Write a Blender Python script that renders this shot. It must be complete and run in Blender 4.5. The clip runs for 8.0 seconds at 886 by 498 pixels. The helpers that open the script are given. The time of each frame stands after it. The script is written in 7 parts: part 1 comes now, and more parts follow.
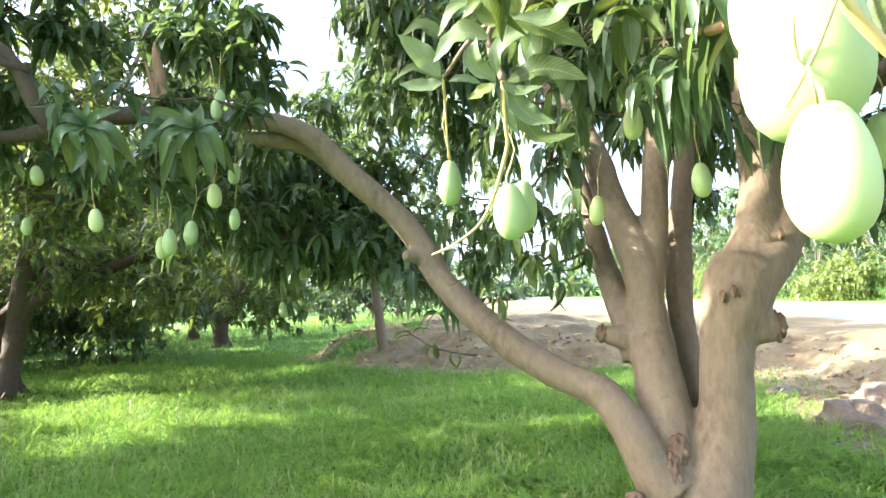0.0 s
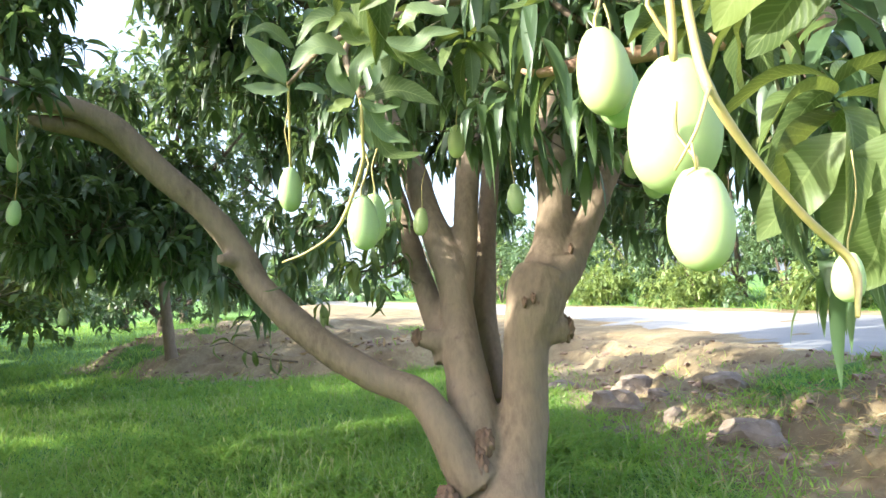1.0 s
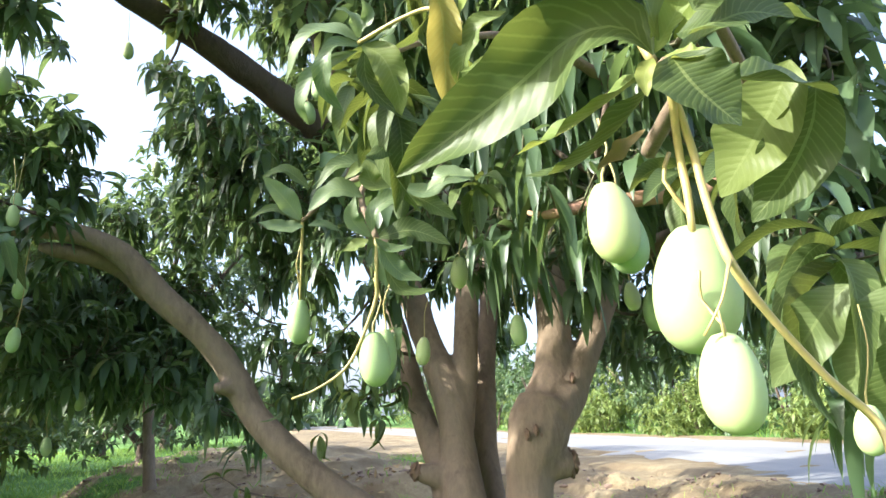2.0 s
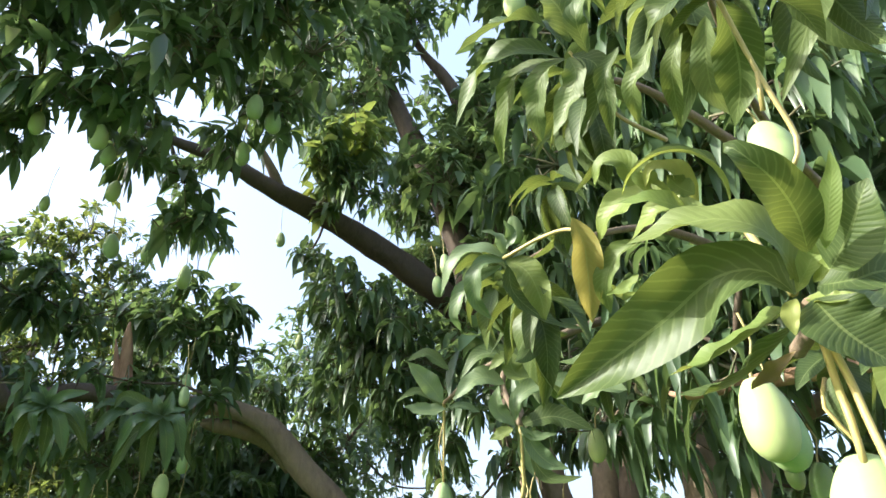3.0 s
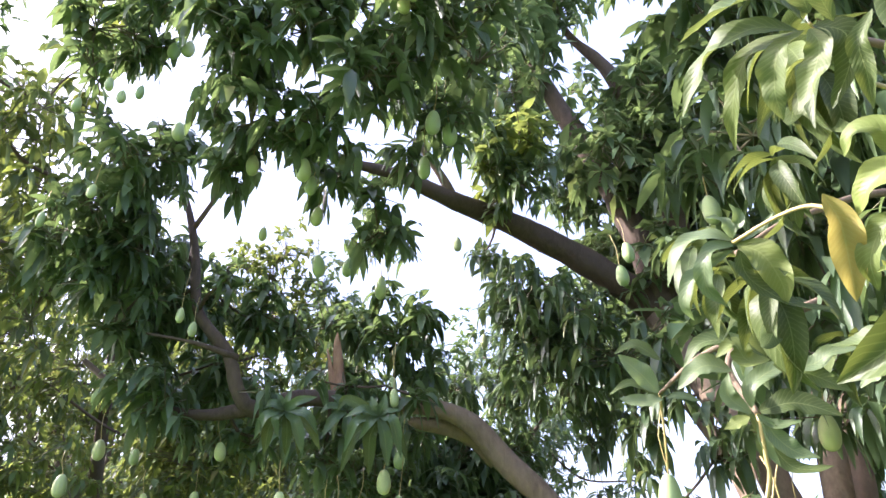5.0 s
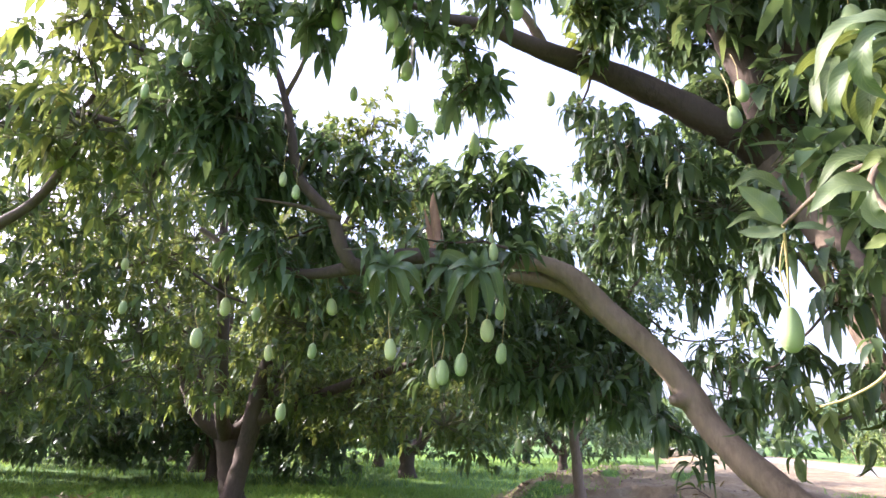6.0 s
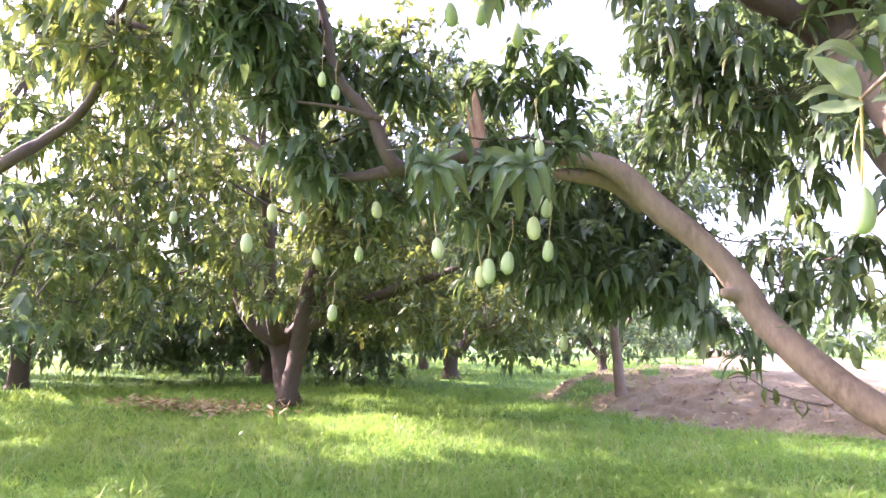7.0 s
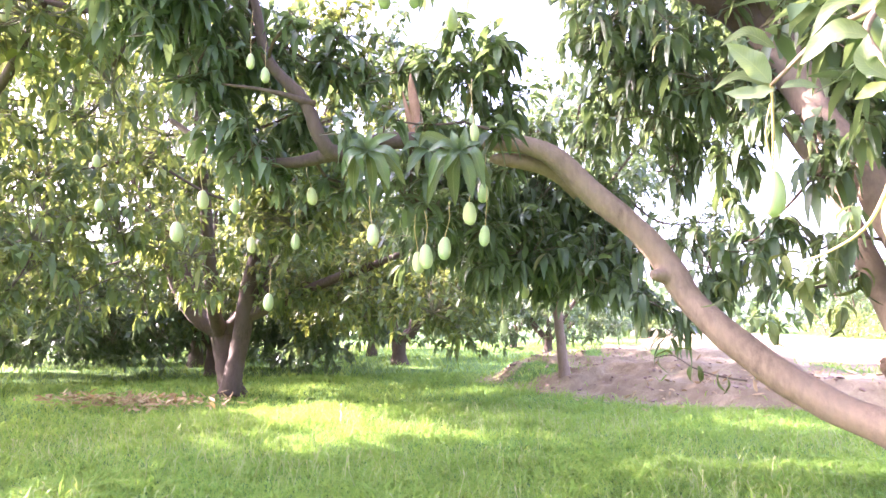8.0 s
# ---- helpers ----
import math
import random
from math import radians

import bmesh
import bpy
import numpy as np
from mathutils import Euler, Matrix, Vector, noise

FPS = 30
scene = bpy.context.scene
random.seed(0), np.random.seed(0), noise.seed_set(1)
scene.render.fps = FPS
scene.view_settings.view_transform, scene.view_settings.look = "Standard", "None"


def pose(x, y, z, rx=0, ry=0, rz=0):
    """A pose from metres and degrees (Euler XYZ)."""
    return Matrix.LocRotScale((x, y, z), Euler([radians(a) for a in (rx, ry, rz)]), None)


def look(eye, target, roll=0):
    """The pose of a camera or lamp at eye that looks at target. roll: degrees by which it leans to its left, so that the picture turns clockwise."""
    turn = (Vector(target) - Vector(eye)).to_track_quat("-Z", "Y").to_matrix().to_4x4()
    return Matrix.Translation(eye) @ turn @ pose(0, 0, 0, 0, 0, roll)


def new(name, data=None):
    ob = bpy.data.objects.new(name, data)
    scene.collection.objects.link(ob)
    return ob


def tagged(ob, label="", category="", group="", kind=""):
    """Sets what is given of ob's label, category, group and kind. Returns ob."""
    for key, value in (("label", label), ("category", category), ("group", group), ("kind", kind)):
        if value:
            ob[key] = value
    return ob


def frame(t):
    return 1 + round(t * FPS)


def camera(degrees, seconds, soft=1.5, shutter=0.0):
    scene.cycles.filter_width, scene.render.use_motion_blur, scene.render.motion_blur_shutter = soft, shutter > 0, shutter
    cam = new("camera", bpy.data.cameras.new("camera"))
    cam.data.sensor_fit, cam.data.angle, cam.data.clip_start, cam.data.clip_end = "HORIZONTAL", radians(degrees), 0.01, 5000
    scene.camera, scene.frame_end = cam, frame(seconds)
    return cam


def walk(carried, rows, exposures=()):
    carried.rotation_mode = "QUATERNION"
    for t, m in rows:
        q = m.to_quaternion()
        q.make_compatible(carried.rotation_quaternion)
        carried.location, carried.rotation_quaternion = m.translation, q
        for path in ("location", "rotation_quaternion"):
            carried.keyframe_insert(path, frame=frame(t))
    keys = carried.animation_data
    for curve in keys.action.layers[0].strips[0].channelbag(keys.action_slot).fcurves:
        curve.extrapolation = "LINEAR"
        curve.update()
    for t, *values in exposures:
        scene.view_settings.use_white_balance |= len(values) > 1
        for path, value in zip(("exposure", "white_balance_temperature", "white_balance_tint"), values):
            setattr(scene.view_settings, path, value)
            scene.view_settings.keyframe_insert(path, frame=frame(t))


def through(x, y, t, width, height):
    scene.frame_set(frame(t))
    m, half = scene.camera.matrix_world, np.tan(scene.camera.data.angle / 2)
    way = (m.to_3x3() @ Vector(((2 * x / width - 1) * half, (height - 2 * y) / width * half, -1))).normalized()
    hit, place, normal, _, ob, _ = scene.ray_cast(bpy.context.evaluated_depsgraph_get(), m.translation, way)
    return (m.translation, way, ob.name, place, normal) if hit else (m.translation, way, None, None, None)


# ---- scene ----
cam = camera(70.9, 8.0)
PATH = [
    (0, (-0.015, -0.206, 1.317), (0.013, 1.789, 1.462), -3.0),
    (0.5, (-0.132, -0.263, 1.327), (0.134, 1.714, 1.471), -3.4),
    (1, (-0.155, -0.253, 1.332), (0.506, 1.63, 1.459), -2.7),
    (1.2, (-0.157, -0.25, 1.333), (0.566, 1.606, 1.506), -2.2),
    (2.3, (-0.238, -0.298, 1.383), (0.381, 1.494, 2.018), -1.5),
    (2.5, (-0.257, -0.322, 1.392), (0.273, 1.472, 2.1), -1.4),
    (3, (-0.299, -0.389, 1.426), (-0.009, 1.339, 2.39), -1.0),
    (3.5, (-0.34, -0.443, 1.442), (-0.185, 1.207, 2.561), -0.5),
    (4, (-0.377, -0.475, 1.46), (-0.372, 1.15, 2.626), -0.4),
    (4.2, (-0.385, -0.477, 1.458), (-0.425, 1.156, 2.612), -0.1),
    (5.5, (-0.476, -0.402, 1.367), (-0.822, 1.415, 2.129), 1.5),
    (6, (-0.502, -0.366, 1.324), (-1.002, 1.483, 1.899), 1.7),
    (6.5, (-0.519, -0.337, 1.299), (-1.1, 1.537, 1.685), 1.1),
    (7, (-0.556, -0.337, 1.27), (-1.182, 1.54, 1.561), 0.9),
    (7.5, (-0.565, -0.31, 1.259), (-1.202, 1.567, 1.525), -0.0),
    (8, (-0.494, -0.3, 1.274), (-0.964, 1.628, 1.52), -0.5),
]
walk(cam, [(t, look(eye, target, roll)) for t, eye, target, roll in PATH], exposures=[(0.0, 2.6, 5670, 10), (0.5, 2.54, 5620, 10), (0.75, 2.5, 5620, 10), (1.0, 2.04, 5570, 9), (2.5, 1.62, 5480, 13), (3.0, 1.45, 5540, 10), (4.0, 1.88, 5520, 23), (5.5, 1.98, 5410, 32), (6.0, 1.98, 5460, 33), (6.5, 2.41, 5740, 43), (7.0, 2.95, 5680, 47), (7.5, 3.47, 5680, 50), (8.0, 3.47, 5680, 49)])

# ---- light ----
SUN_UP, SUN_LEFT = 30.0, 88.0          # degrees above the ground, degrees left of straight ahead
sun_dir = Vector((-math.sin(radians(SUN_LEFT)) * math.cos(radians(SUN_UP)),
                  math.cos(radians(SUN_LEFT)) * math.cos(radians(SUN_UP)), math.sin(radians(SUN_UP))))
world = bpy.data.worlds.new("world")
scene.world = world
world.use_nodes = True
wn = world.node_tree.nodes
sky = wn.new("ShaderNodeTexSky")
sky.sky_type, sky.sun_disc = "NISHITA", False
sky.sun_elevation, sky.sun_rotation = radians(SUN_UP), radians(-SUN_LEFT)
sky.dust_density, sky.air_density, sky.ozone_density = 6.0, 1.0, 0.6
wn["Background"].inputs["Strength"].default_value = 0.122
haze = wn.new("ShaderNodeMix")
haze.data_type, haze.blend_type = "RGBA", "ADD"
haze.inputs["Factor"].default_value, haze.inputs[7].default_value = 1.0, (1.53, 1.6, 1.72, 1)   # bright thin haze over the whole sky
world.node_tree.links.new(sky.outputs["Color"], haze.inputs[6])
world.node_tree.links.new(haze.outputs[2], wn["Background"].inputs["Color"])
sun = new("sun", bpy.data.lights.new("sun", "SUN"))
sun.data.energy, sun.data.angle, sun.data.color = 4.5, radians(0.5), (1.0, 0.89, 0.66)
sun.matrix_world = look(sun_dir * 50, (0, 0, 0))


# ---- materials ----
def nodes_of(name):
    m = bpy.data.materials.new(name)
    m.use_nodes = True
    nt = m.node_tree
    return m, nt, nt.nodes["Principled BSDF"]


def node(nt, kind, **values):
    n = nt.nodes.new(kind)
    for key, value in values.items():
        n.inputs[key].default_value = value
    return n


def ramp(nt, source, stops):
    r = nt.nodes.new("ShaderNodeValToRGB")
    while len(r.color_ramp.elements) < len(stops):
        r.color_ramp.elements.new(0.5)
    for e, (at, rgb) in zip(r.color_ramp.elements, stops):
        e.position, e.color = at, (*rgb, 1)
    nt.links.new(source, r.inputs["Fac"])
    return r.outputs["Color"]


def blend(nt, fac, a, b, mode="MIX"):
    x = nt.nodes.new("ShaderNodeMix")
    x.data_type, x.blend_type = "RGBA", mode
    for socket, value in ((x.inputs["Factor"], fac), (x.inputs[6], a), (x.inputs[7], b)):
        if isinstance(value, (int, float)):
            socket.default_value = value
        elif isinstance(value, tuple):
            socket.default_value = (*value, 1)
        else:
            nt.links.new(value, socket)
    return x.outputs[2]


def math_node(nt, op, a, b=0.0):
    x = nt.nodes.new("ShaderNodeMath")
    x.operation = op
    for socket, value in ((x.inputs[0], a), (x.inputs[1], b)):
        if isinstance(value, (int, float)):
            socket.default_value = value
        else:
            nt.links.new(value, socket)
    return x.outputs[0]


def noise_tex(nt, scale, detail=4.0, rough=0.6, stretch=None):
    tc = nt.nodes.new("ShaderNodeTexCoord")
    n = node(nt, "ShaderNodeTexNoise", Scale=scale, Detail=detail, Roughness=rough)
    if stretch:
        mp = nt.nodes.new("ShaderNodeMapping")
        mp.inputs["Scale"].default_value = stretch
        nt.links.new(tc.outputs["Object"], mp.inputs["Vector"])
        nt.links.new(mp.outputs["Vector"], n.inputs["Vector"])
    else:
        nt.links.new(tc.outputs["Object"], n.inputs["Vector"])
    return n.outputs["Fac"]


def bump(nt, bsdf, height, strength, distance):
    b = node(nt, "ShaderNodeBump", Strength=strength, Distance=distance)
    nt.links.new(height, b.inputs["Height"])
    nt.links.new(b.outputs["Normal"], bsdf.inputs["Normal"])


def leaf_material(name, stops, per_object=False, veins=False, through=0.33, rough=0.4, spec=0.5, glow=(0.37, 0.51, 0.13)):
    m, nt, p = nodes_of(name)
    if per_object:
        rnd = nt.nodes.new("ShaderNodeObjectInfo").outputs["Random"]
    else:
        rnd = nt.nodes.new("ShaderNodeNewGeometry").outputs["Random Per Island"]
    col = ramp(nt, rnd, stops)
    blot = noise_tex(nt, 22.0, 4.0)
    col = blend(nt, math_node(nt, "MULTIPLY", blot, 0.5), col, (0.10, 0.13, 0.035))
    if veins:
        uv = nt.nodes.new("ShaderNodeUVMap")
        sep = nt.nodes.new("ShaderNodeSeparateXYZ")
        nt.links.new(uv.outputs["UV"], sep.inputs[0])
        side = math_node(nt, "ABSOLUTE", math_node(nt, "SUBTRACT", sep.outputs[1], 0.5))
        slant = math_node(nt, "SUBTRACT", math_node(nt, "MULTIPLY", sep.outputs[0], 18.0), math_node(nt, "MULTIPLY", side, 5.0))
        slant = math_node(nt, "ADD", slant, math_node(nt, "MULTIPLY", blot, 1.1))
        wave = math_node(nt, "ABSOLUTE", math_node(nt, "SUBTRACT", math_node(nt, "FRACT", slant), 0.5))
        lateral = ramp(nt, wave, [(0.04, (1, 1, 1)), (0.16, (0, 0, 0))])
        rib = math_node(nt, "LESS_THAN", side, 0.022)
        vein = math_node(nt, "MAXIMUM", math_node(nt, "MULTIPLY", lateral, 0.5), rib)
        col = blend(nt, math_node(nt, "MULTIPLY", vein, 0.4), col, (0.29, 0.34, 0.13))
        bump(nt, p, math_node(nt, "ADD", wave, math_node(nt, "MULTIPLY", blot, 1.6)), 0.18, 0.004)
    nt.links.new(col, p.inputs["Base Color"])
    p.inputs["Roughness"].default_value = rough
    p.inputs["Specular IOR Level"].default_value = spec
    tr = nt.nodes.new("ShaderNodeBsdfTranslucent")
    nt.links.new(blend(nt, 0.5, col, glow), tr.inputs["Color"])
    mix = nt.nodes.new("ShaderNodeMixShader")
    mix.inputs["Fac"].default_value = through
    nt.links.new(p.outputs[0], mix.inputs[1])
    nt.links.new(tr.outputs[0], mix.inputs[2])
    nt.links.new(mix.outputs[0], nt.nodes["Material Output"].inputs["Surface"])
    return m


DARK, MID, LIGHT, YELLOW = (0.034, 0.068, 0.043), (0.062, 0.114, 0.061), (0.118, 0.18, 0.085), (0.25, 0.24, 0.08)
MAT_LEAF = leaf_material("mango_leaf", [(0.0, DARK), (0.45, MID), (0.85, LIGHT), (0.98, LIGHT), (1.0, YELLOW)])
# lit copy of the mango leaf: sun and backlight put into the colour
MAT_LEAF_SUNLIT = leaf_material("sunlit_mango_leaf", [(0.0, MID), (0.5, LIGHT), (0.9, (0.15, 0.235, 0.06)), (1.0, YELLOW)], through=0.38, rough=0.5, spec=0.28, glow=(0.5, 0.56, 0.08))
MAT_LEAF_NEAR = leaf_material("veined_leaf", [(0.0, (0.025, 0.046, 0.018)), (0.6, (0.048, 0.078, 0.025)), (1.0, (0.098, 0.135, 0.036))], per_object=True, veins=True, through=0.24, rough=0.46, spec=0.3, glow=(0.42, 0.49, 0.07))
# paler copy of the veined leaf: sun on the pads is in its colour
MAT_LEAF_PALE = leaf_material("sun_paled_leaf", [(0.0, (0.11, 0.165, 0.085)), (1.0, (0.18, 0.24, 0.13))], per_object=True, veins=True, through=0.28, rough=0.42, spec=0.4)
MAT_LEAF_STAR = leaf_material("drooping_leaf", [(0.0, (0.065, 0.118, 0.066)), (1.0, (0.125, 0.19, 0.108))], per_object=True, veins=True, through=0.22, rough=0.36, spec=0.55)
MAT_LEAF_YELLOW = leaf_material("yellowing_leaf", [(0.0, (0.17, 0.245, 0.065)), (0.6, (0.27, 0.33, 0.08)), (1.0, (0.37, 0.36, 0.1))], per_object=True, veins=True, through=0.36, rough=0.45, spec=0.35, glow=(0.6, 0.6, 0.08))
# lighter copy of the veined leaf, its sunlight put into the colour
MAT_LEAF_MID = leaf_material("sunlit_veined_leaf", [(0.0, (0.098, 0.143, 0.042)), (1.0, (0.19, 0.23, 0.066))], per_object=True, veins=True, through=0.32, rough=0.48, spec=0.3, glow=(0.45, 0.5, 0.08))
# grade between those two, for leaves meant to look less lit
MAT_LEAF_DULL = leaf_material("dull_veined_leaf", [(0.0, (0.06, 0.098, 0.036)), (1.0, (0.135, 0.178, 0.07))], per_object=True, veins=True, through=0.28, rough=0.48, spec=0.3, glow=(0.42, 0.49, 0.09))
MAT_LEAF_RUST = leaf_material("reddish_yellow_leaf", [(0.0, (0.26, 0.23, 0.055)), (1.0, (0.33, 0.27, 0.065))], per_object=True, veins=True, through=0.35, rough=0.45, spec=0.35, glow=(0.55, 0.45, 0.1))
MAT_BUSH = leaf_material("bush_leaf", [(0.0, (0.09, 0.145, 0.05)), (0.4, (0.17, 0.24, 0.07)), (1.0, (0.28, 0.34, 0.11))], through=0.4, glow=(0.5, 0.58, 0.10))
# the yellow stops put sunlit leaves into the colour; the last is brown
MAT_LEAF_MIXED = leaf_material("sun_flecked_mango_leaf", [(0.0, DARK), (0.4, MID), (0.66, LIGHT), (0.84, (0.2, 0.255, 0.05)), (0.96, YELLOW), (1.0, (0.24, 0.18, 0.075))], through=0.36, rough=0.5, spec=0.28, glow=(0.48, 0.54, 0.08))
MAT_FAR = leaf_material("far_foliage", [(0.0, DARK), (0.5, MID), (1.0, LIGHT)], through=0.3)
MAT_GRASS = leaf_material("grass_blade", [(0.0, (0.11, 0.265, 0.04)), (0.35, (0.175, 0.345, 0.058)), (0.7, (0.225, 0.375, 0.064)), (0.9, (0.285, 0.395, 0.068)), (0.97, (0.25, 0.32, 0.09)), (1.0, (0.3, 0.29, 0.12))], through=0.44, spec=0.2, rough=0.55, glow=(0.46, 0.62, 0.09))
MAT_STEM = leaf_material("grass_stem", [(0.0, (0.22, 0.34, 0.08)), (0.6, (0.32, 0.38, 0.12)), (1.0, (0.42, 0.39, 0.18))], through=0.3, glow=(0.5, 0.55, 0.2))
MAT_DRY = leaf_material("dry_leaf", [(0.0, (0.26, 0.15, 0.07)), (0.5, (0.42, 0.28, 0.14)), (1.0, (0.5, 0.4, 0.23))], through=0.15, rough=0.7, glow=(0.5, 0.3, 0.1))


def bark_material(name, a, b, c):
    m, nt, p = nodes_of(name)
    big = noise_tex(nt, 3.0, 5.0)
    fine = noise_tex(nt, 30.0, 8.0, 0.7, (1.0, 1.0, 0.35))
    col = ramp(nt, big, [(0.3, a), (0.52, b), (0.75, c)])
    col = blend(nt, ramp(nt, fine, [(0.35, (0, 0, 0)), (0.6, (1, 1, 1))]), col, tuple(v * 1.35 for v in b))
    spots = noise_tex(nt, 11.0, 3.0)
    col = blend(nt, ramp(nt, spots, [(0.66, (0, 0, 0)), (0.74, (0.5, 0.5, 0.5))]), col, (0.09, 0.06, 0.042))
    grain = noise_tex(nt, 70.0, 5.0, 0.6, (1.0, 1.0, 0.12))
    col = blend(nt, ramp(nt, grain, [(0.34, (0.09, 0.09, 0.09)), (0.48, (0, 0, 0))]), col, tuple(v * 0.5 for v in a))
    nt.links.new(col, p.inputs["Base Color"])
    p.inputs["Roughness"].default_value = 0.85
    rel = math_node(nt, "SUBTRACT", math_node(nt, "ADD", fine, math_node(nt, "MULTIPLY", spots, 0.6)), math_node(nt, "MULTIPLY", grain, -0.5))
    bump(nt, p, rel, 0.6, 0.011)
    return m


MAT_BARK = bark_material("mango_bark", (0.122, 0.086, 0.056), (0.17, 0.124, 0.082), (0.212, 0.162, 0.11))
# darker copy of the bark, with crown shade put into its colour
MAT_BARK_SHADED = bark_material("shaded_dark_bark", (0.054, 0.037, 0.025), (0.078, 0.055, 0.038), (0.11, 0.083, 0.058))
MAT_WOUND = bark_material("weathered_wound", (0.055, 0.032, 0.02), (0.13, 0.08, 0.05), (0.24, 0.165, 0.11))
MAT_CUT = bark_material("cut_wood", (0.22, 0.12, 0.075), (0.30, 0.175, 0.11), (0.34, 0.24, 0.16))


def plain_material(name, a, b, scale, rough, spec=0.5, bump_by=0.0):
    m, nt, p = nodes_of(name)
    n = noise_tex(nt, scale, 5.0)
    nt.links.new(ramp(nt, n, [(0.35, a), (0.7, b)]), p.inputs["Base Color"])
    p.inputs["Roughness"].default_value, p.inputs["Specular IOR Level"].default_value = rough, spec
    if bump_by:
        bump(nt, p, noise_tex(nt, scale * 6, 6.0), 0.5, bump_by)
    return m


MAT_STALK = plain_material("green_stalk", (0.36, 0.31, 0.10), (0.46, 0.34, 0.14), 40.0, 0.5)
MAT_TWIG = plain_material("green_twig", (0.10, 0.11, 0.05), (0.17, 0.14, 0.08), 20.0, 0.7)
MAT_CLOD = plain_material("earth_clod", (0.17, 0.115, 0.09), (0.31, 0.23, 0.185), 5.0, 0.95, 0.2, 0.01)
MAT_STONE = plain_material("pale_stone", (0.15, 0.115, 0.092), (0.27, 0.22, 0.18), 6.0, 0.9, 0.3, 0.02)


def fruit_material():
    m, nt, p = nodes_of("green_mango_skin")
    rnd = nt.nodes.new("ShaderNodeObjectInfo").outputs["Random"]
    col = ramp(nt, rnd, [(0.0, (0.27, 0.385, 0.16)), (0.5, (0.37, 0.455, 0.195)), (1.0, (0.46, 0.50, 0.205))])
    patch = noise_tex(nt, 14.0, 3.0)
    col = blend(nt, math_node(nt, "MULTIPLY", patch, 0.5), col, (0.40, 0.48, 0.24))
    dots = noise_tex(nt, 260.0, 2.0)
    col = blend(nt, ramp(nt, dots, [(0.66, (0, 0, 0)), (0.72, (0.5, 0.5, 0.5))]), col, (0.52, 0.55, 0.33))
    nt.links.new(col, p.inputs["Base Color"])
    p.inputs["Roughness"].default_value = 0.52
    p.inputs["Specular IOR Level"].default_value = 0.35
    p.inputs["Subsurface Weight"].default_value = 0.2
    p.inputs["Subsurface Radius"].default_value = (0.01, 0.012, 0.004)
    bump(nt, p, dots, 0.08, 0.002)
    return m


MAT_FRUIT = fruit_material()


def ground_material():
    m, nt, p = nodes_of("orchard_soil")
    at = nt.nodes.new("ShaderNodeAttribute")
    at.attribute_name = "bare"
    fine, mid, big = noise_tex(nt, 9.0, 8.0, 0.7), noise_tex(nt, 1.6, 5.0), noise_tex(nt, 0.35, 4.0)
    turf = ramp(nt, fine, [(0.3, (0.06, 0.125, 0.028)), (0.6, (0.11, 0.21, 0.045)), (0.8, (0.16, 0.26, 0.06))])
    turf = blend(nt, ramp(nt, big, [(0.45, (0, 0, 0)), (0.7, (0.4, 0.4, 0.4))]), turf, (0.12, 0.17, 0.035))
    earth = ramp(nt, mid, [(0.3, (0.16, 0.117, 0.064)), (0.5, (0.25, 0.2, 0.115)), (0.72, (0.35, 0.293, 0.178))])
    earth = blend(nt, ramp(nt, fine, [(0.4, (0.5, 0.5, 0.5)), (0.62, (0, 0, 0))]), earth, (0.17, 0.118, 0.076))
    edge = math_node(nt, "ADD", at.outputs["Fac"], math_node(nt, "MULTIPLY", math_node(nt, "SUBTRACT", mid, 0.5), 0.9))
    col = blend(nt, ramp(nt, edge, [(0.42, (0, 0, 0)), (0.56, (1, 1, 1))]), turf, earth)
    nt.links.new(col, p.inputs["Base Color"])
    p.inputs["Roughness"].default_value, p.inputs["Specular IOR Level"].default_value = 0.95, 0.2
    bump(nt, p, math_node(nt, "ADD", fine, mid), 0.8, 0.06)
    return m


def road_material():
    m, nt, p = nodes_of("worn_road")
    fine, big = noise_tex(nt, 60.0, 6.0, 0.7), noise_tex(nt, 0.8, 5.0, 0.6, (1.0, 0.35, 1.0))
    col = ramp(nt, big, [(0.3, (0.17, 0.172, 0.178)), (0.55, (0.24, 0.235, 0.23)), (0.75, (0.34, 0.31, 0.275))])
    col = blend(nt, math_node(nt, "MULTIPLY", fine, 0.5), col, (0.2, 0.195, 0.19))
    nt.links.new(col, p.inputs["Base Color"])
    p.inputs["Roughness"].default_value = 0.9
    bump(nt, p, fine, 0.5, 0.008)
    return m


MAT_GROUND, MAT_ROAD = ground_material(), road_material()


# ---- mesh makers ----
def raw_mesh(name, verts, tris, material, uv=None, smooth=True):
    me = bpy.data.meshes.new(name)
    verts, tris = np.asarray(verts, dtype=np.float32), np.asarray(tris, dtype=np.int32)
    me.vertices.add(len(verts))
    me.vertices.foreach_set("co", verts.ravel())
    me.loops.add(tris.size)
    me.loops.foreach_set("vertex_index", tris.ravel())
    me.polygons.add(len(tris))
    me.polygons.foreach_set("loop_start", np.arange(0, tris.size, 3, dtype=np.int32))
    me.polygons.foreach_set("use_smooth", np.full(len(tris), smooth))
    if uv is not None:
        layer = me.uv_layers.new(name="UVMap")
        layer.data.foreach_set("uv", np.asarray(uv, dtype=np.float32)[tris.ravel()].ravel())
    me.materials.append(material)
    me.update(calc_edges=True)
    me.validate()
    return me


def part(name, mesh, parent, label="", kind=""):
    ob = new(name, mesh)
    ob.parent = parent
    if label or kind:
        tagged(ob, label, kind=kind)
    return ob


def unit(v):
    return v / np.maximum(np.linalg.norm(v, axis=-1, keepdims=True), 1e-9)


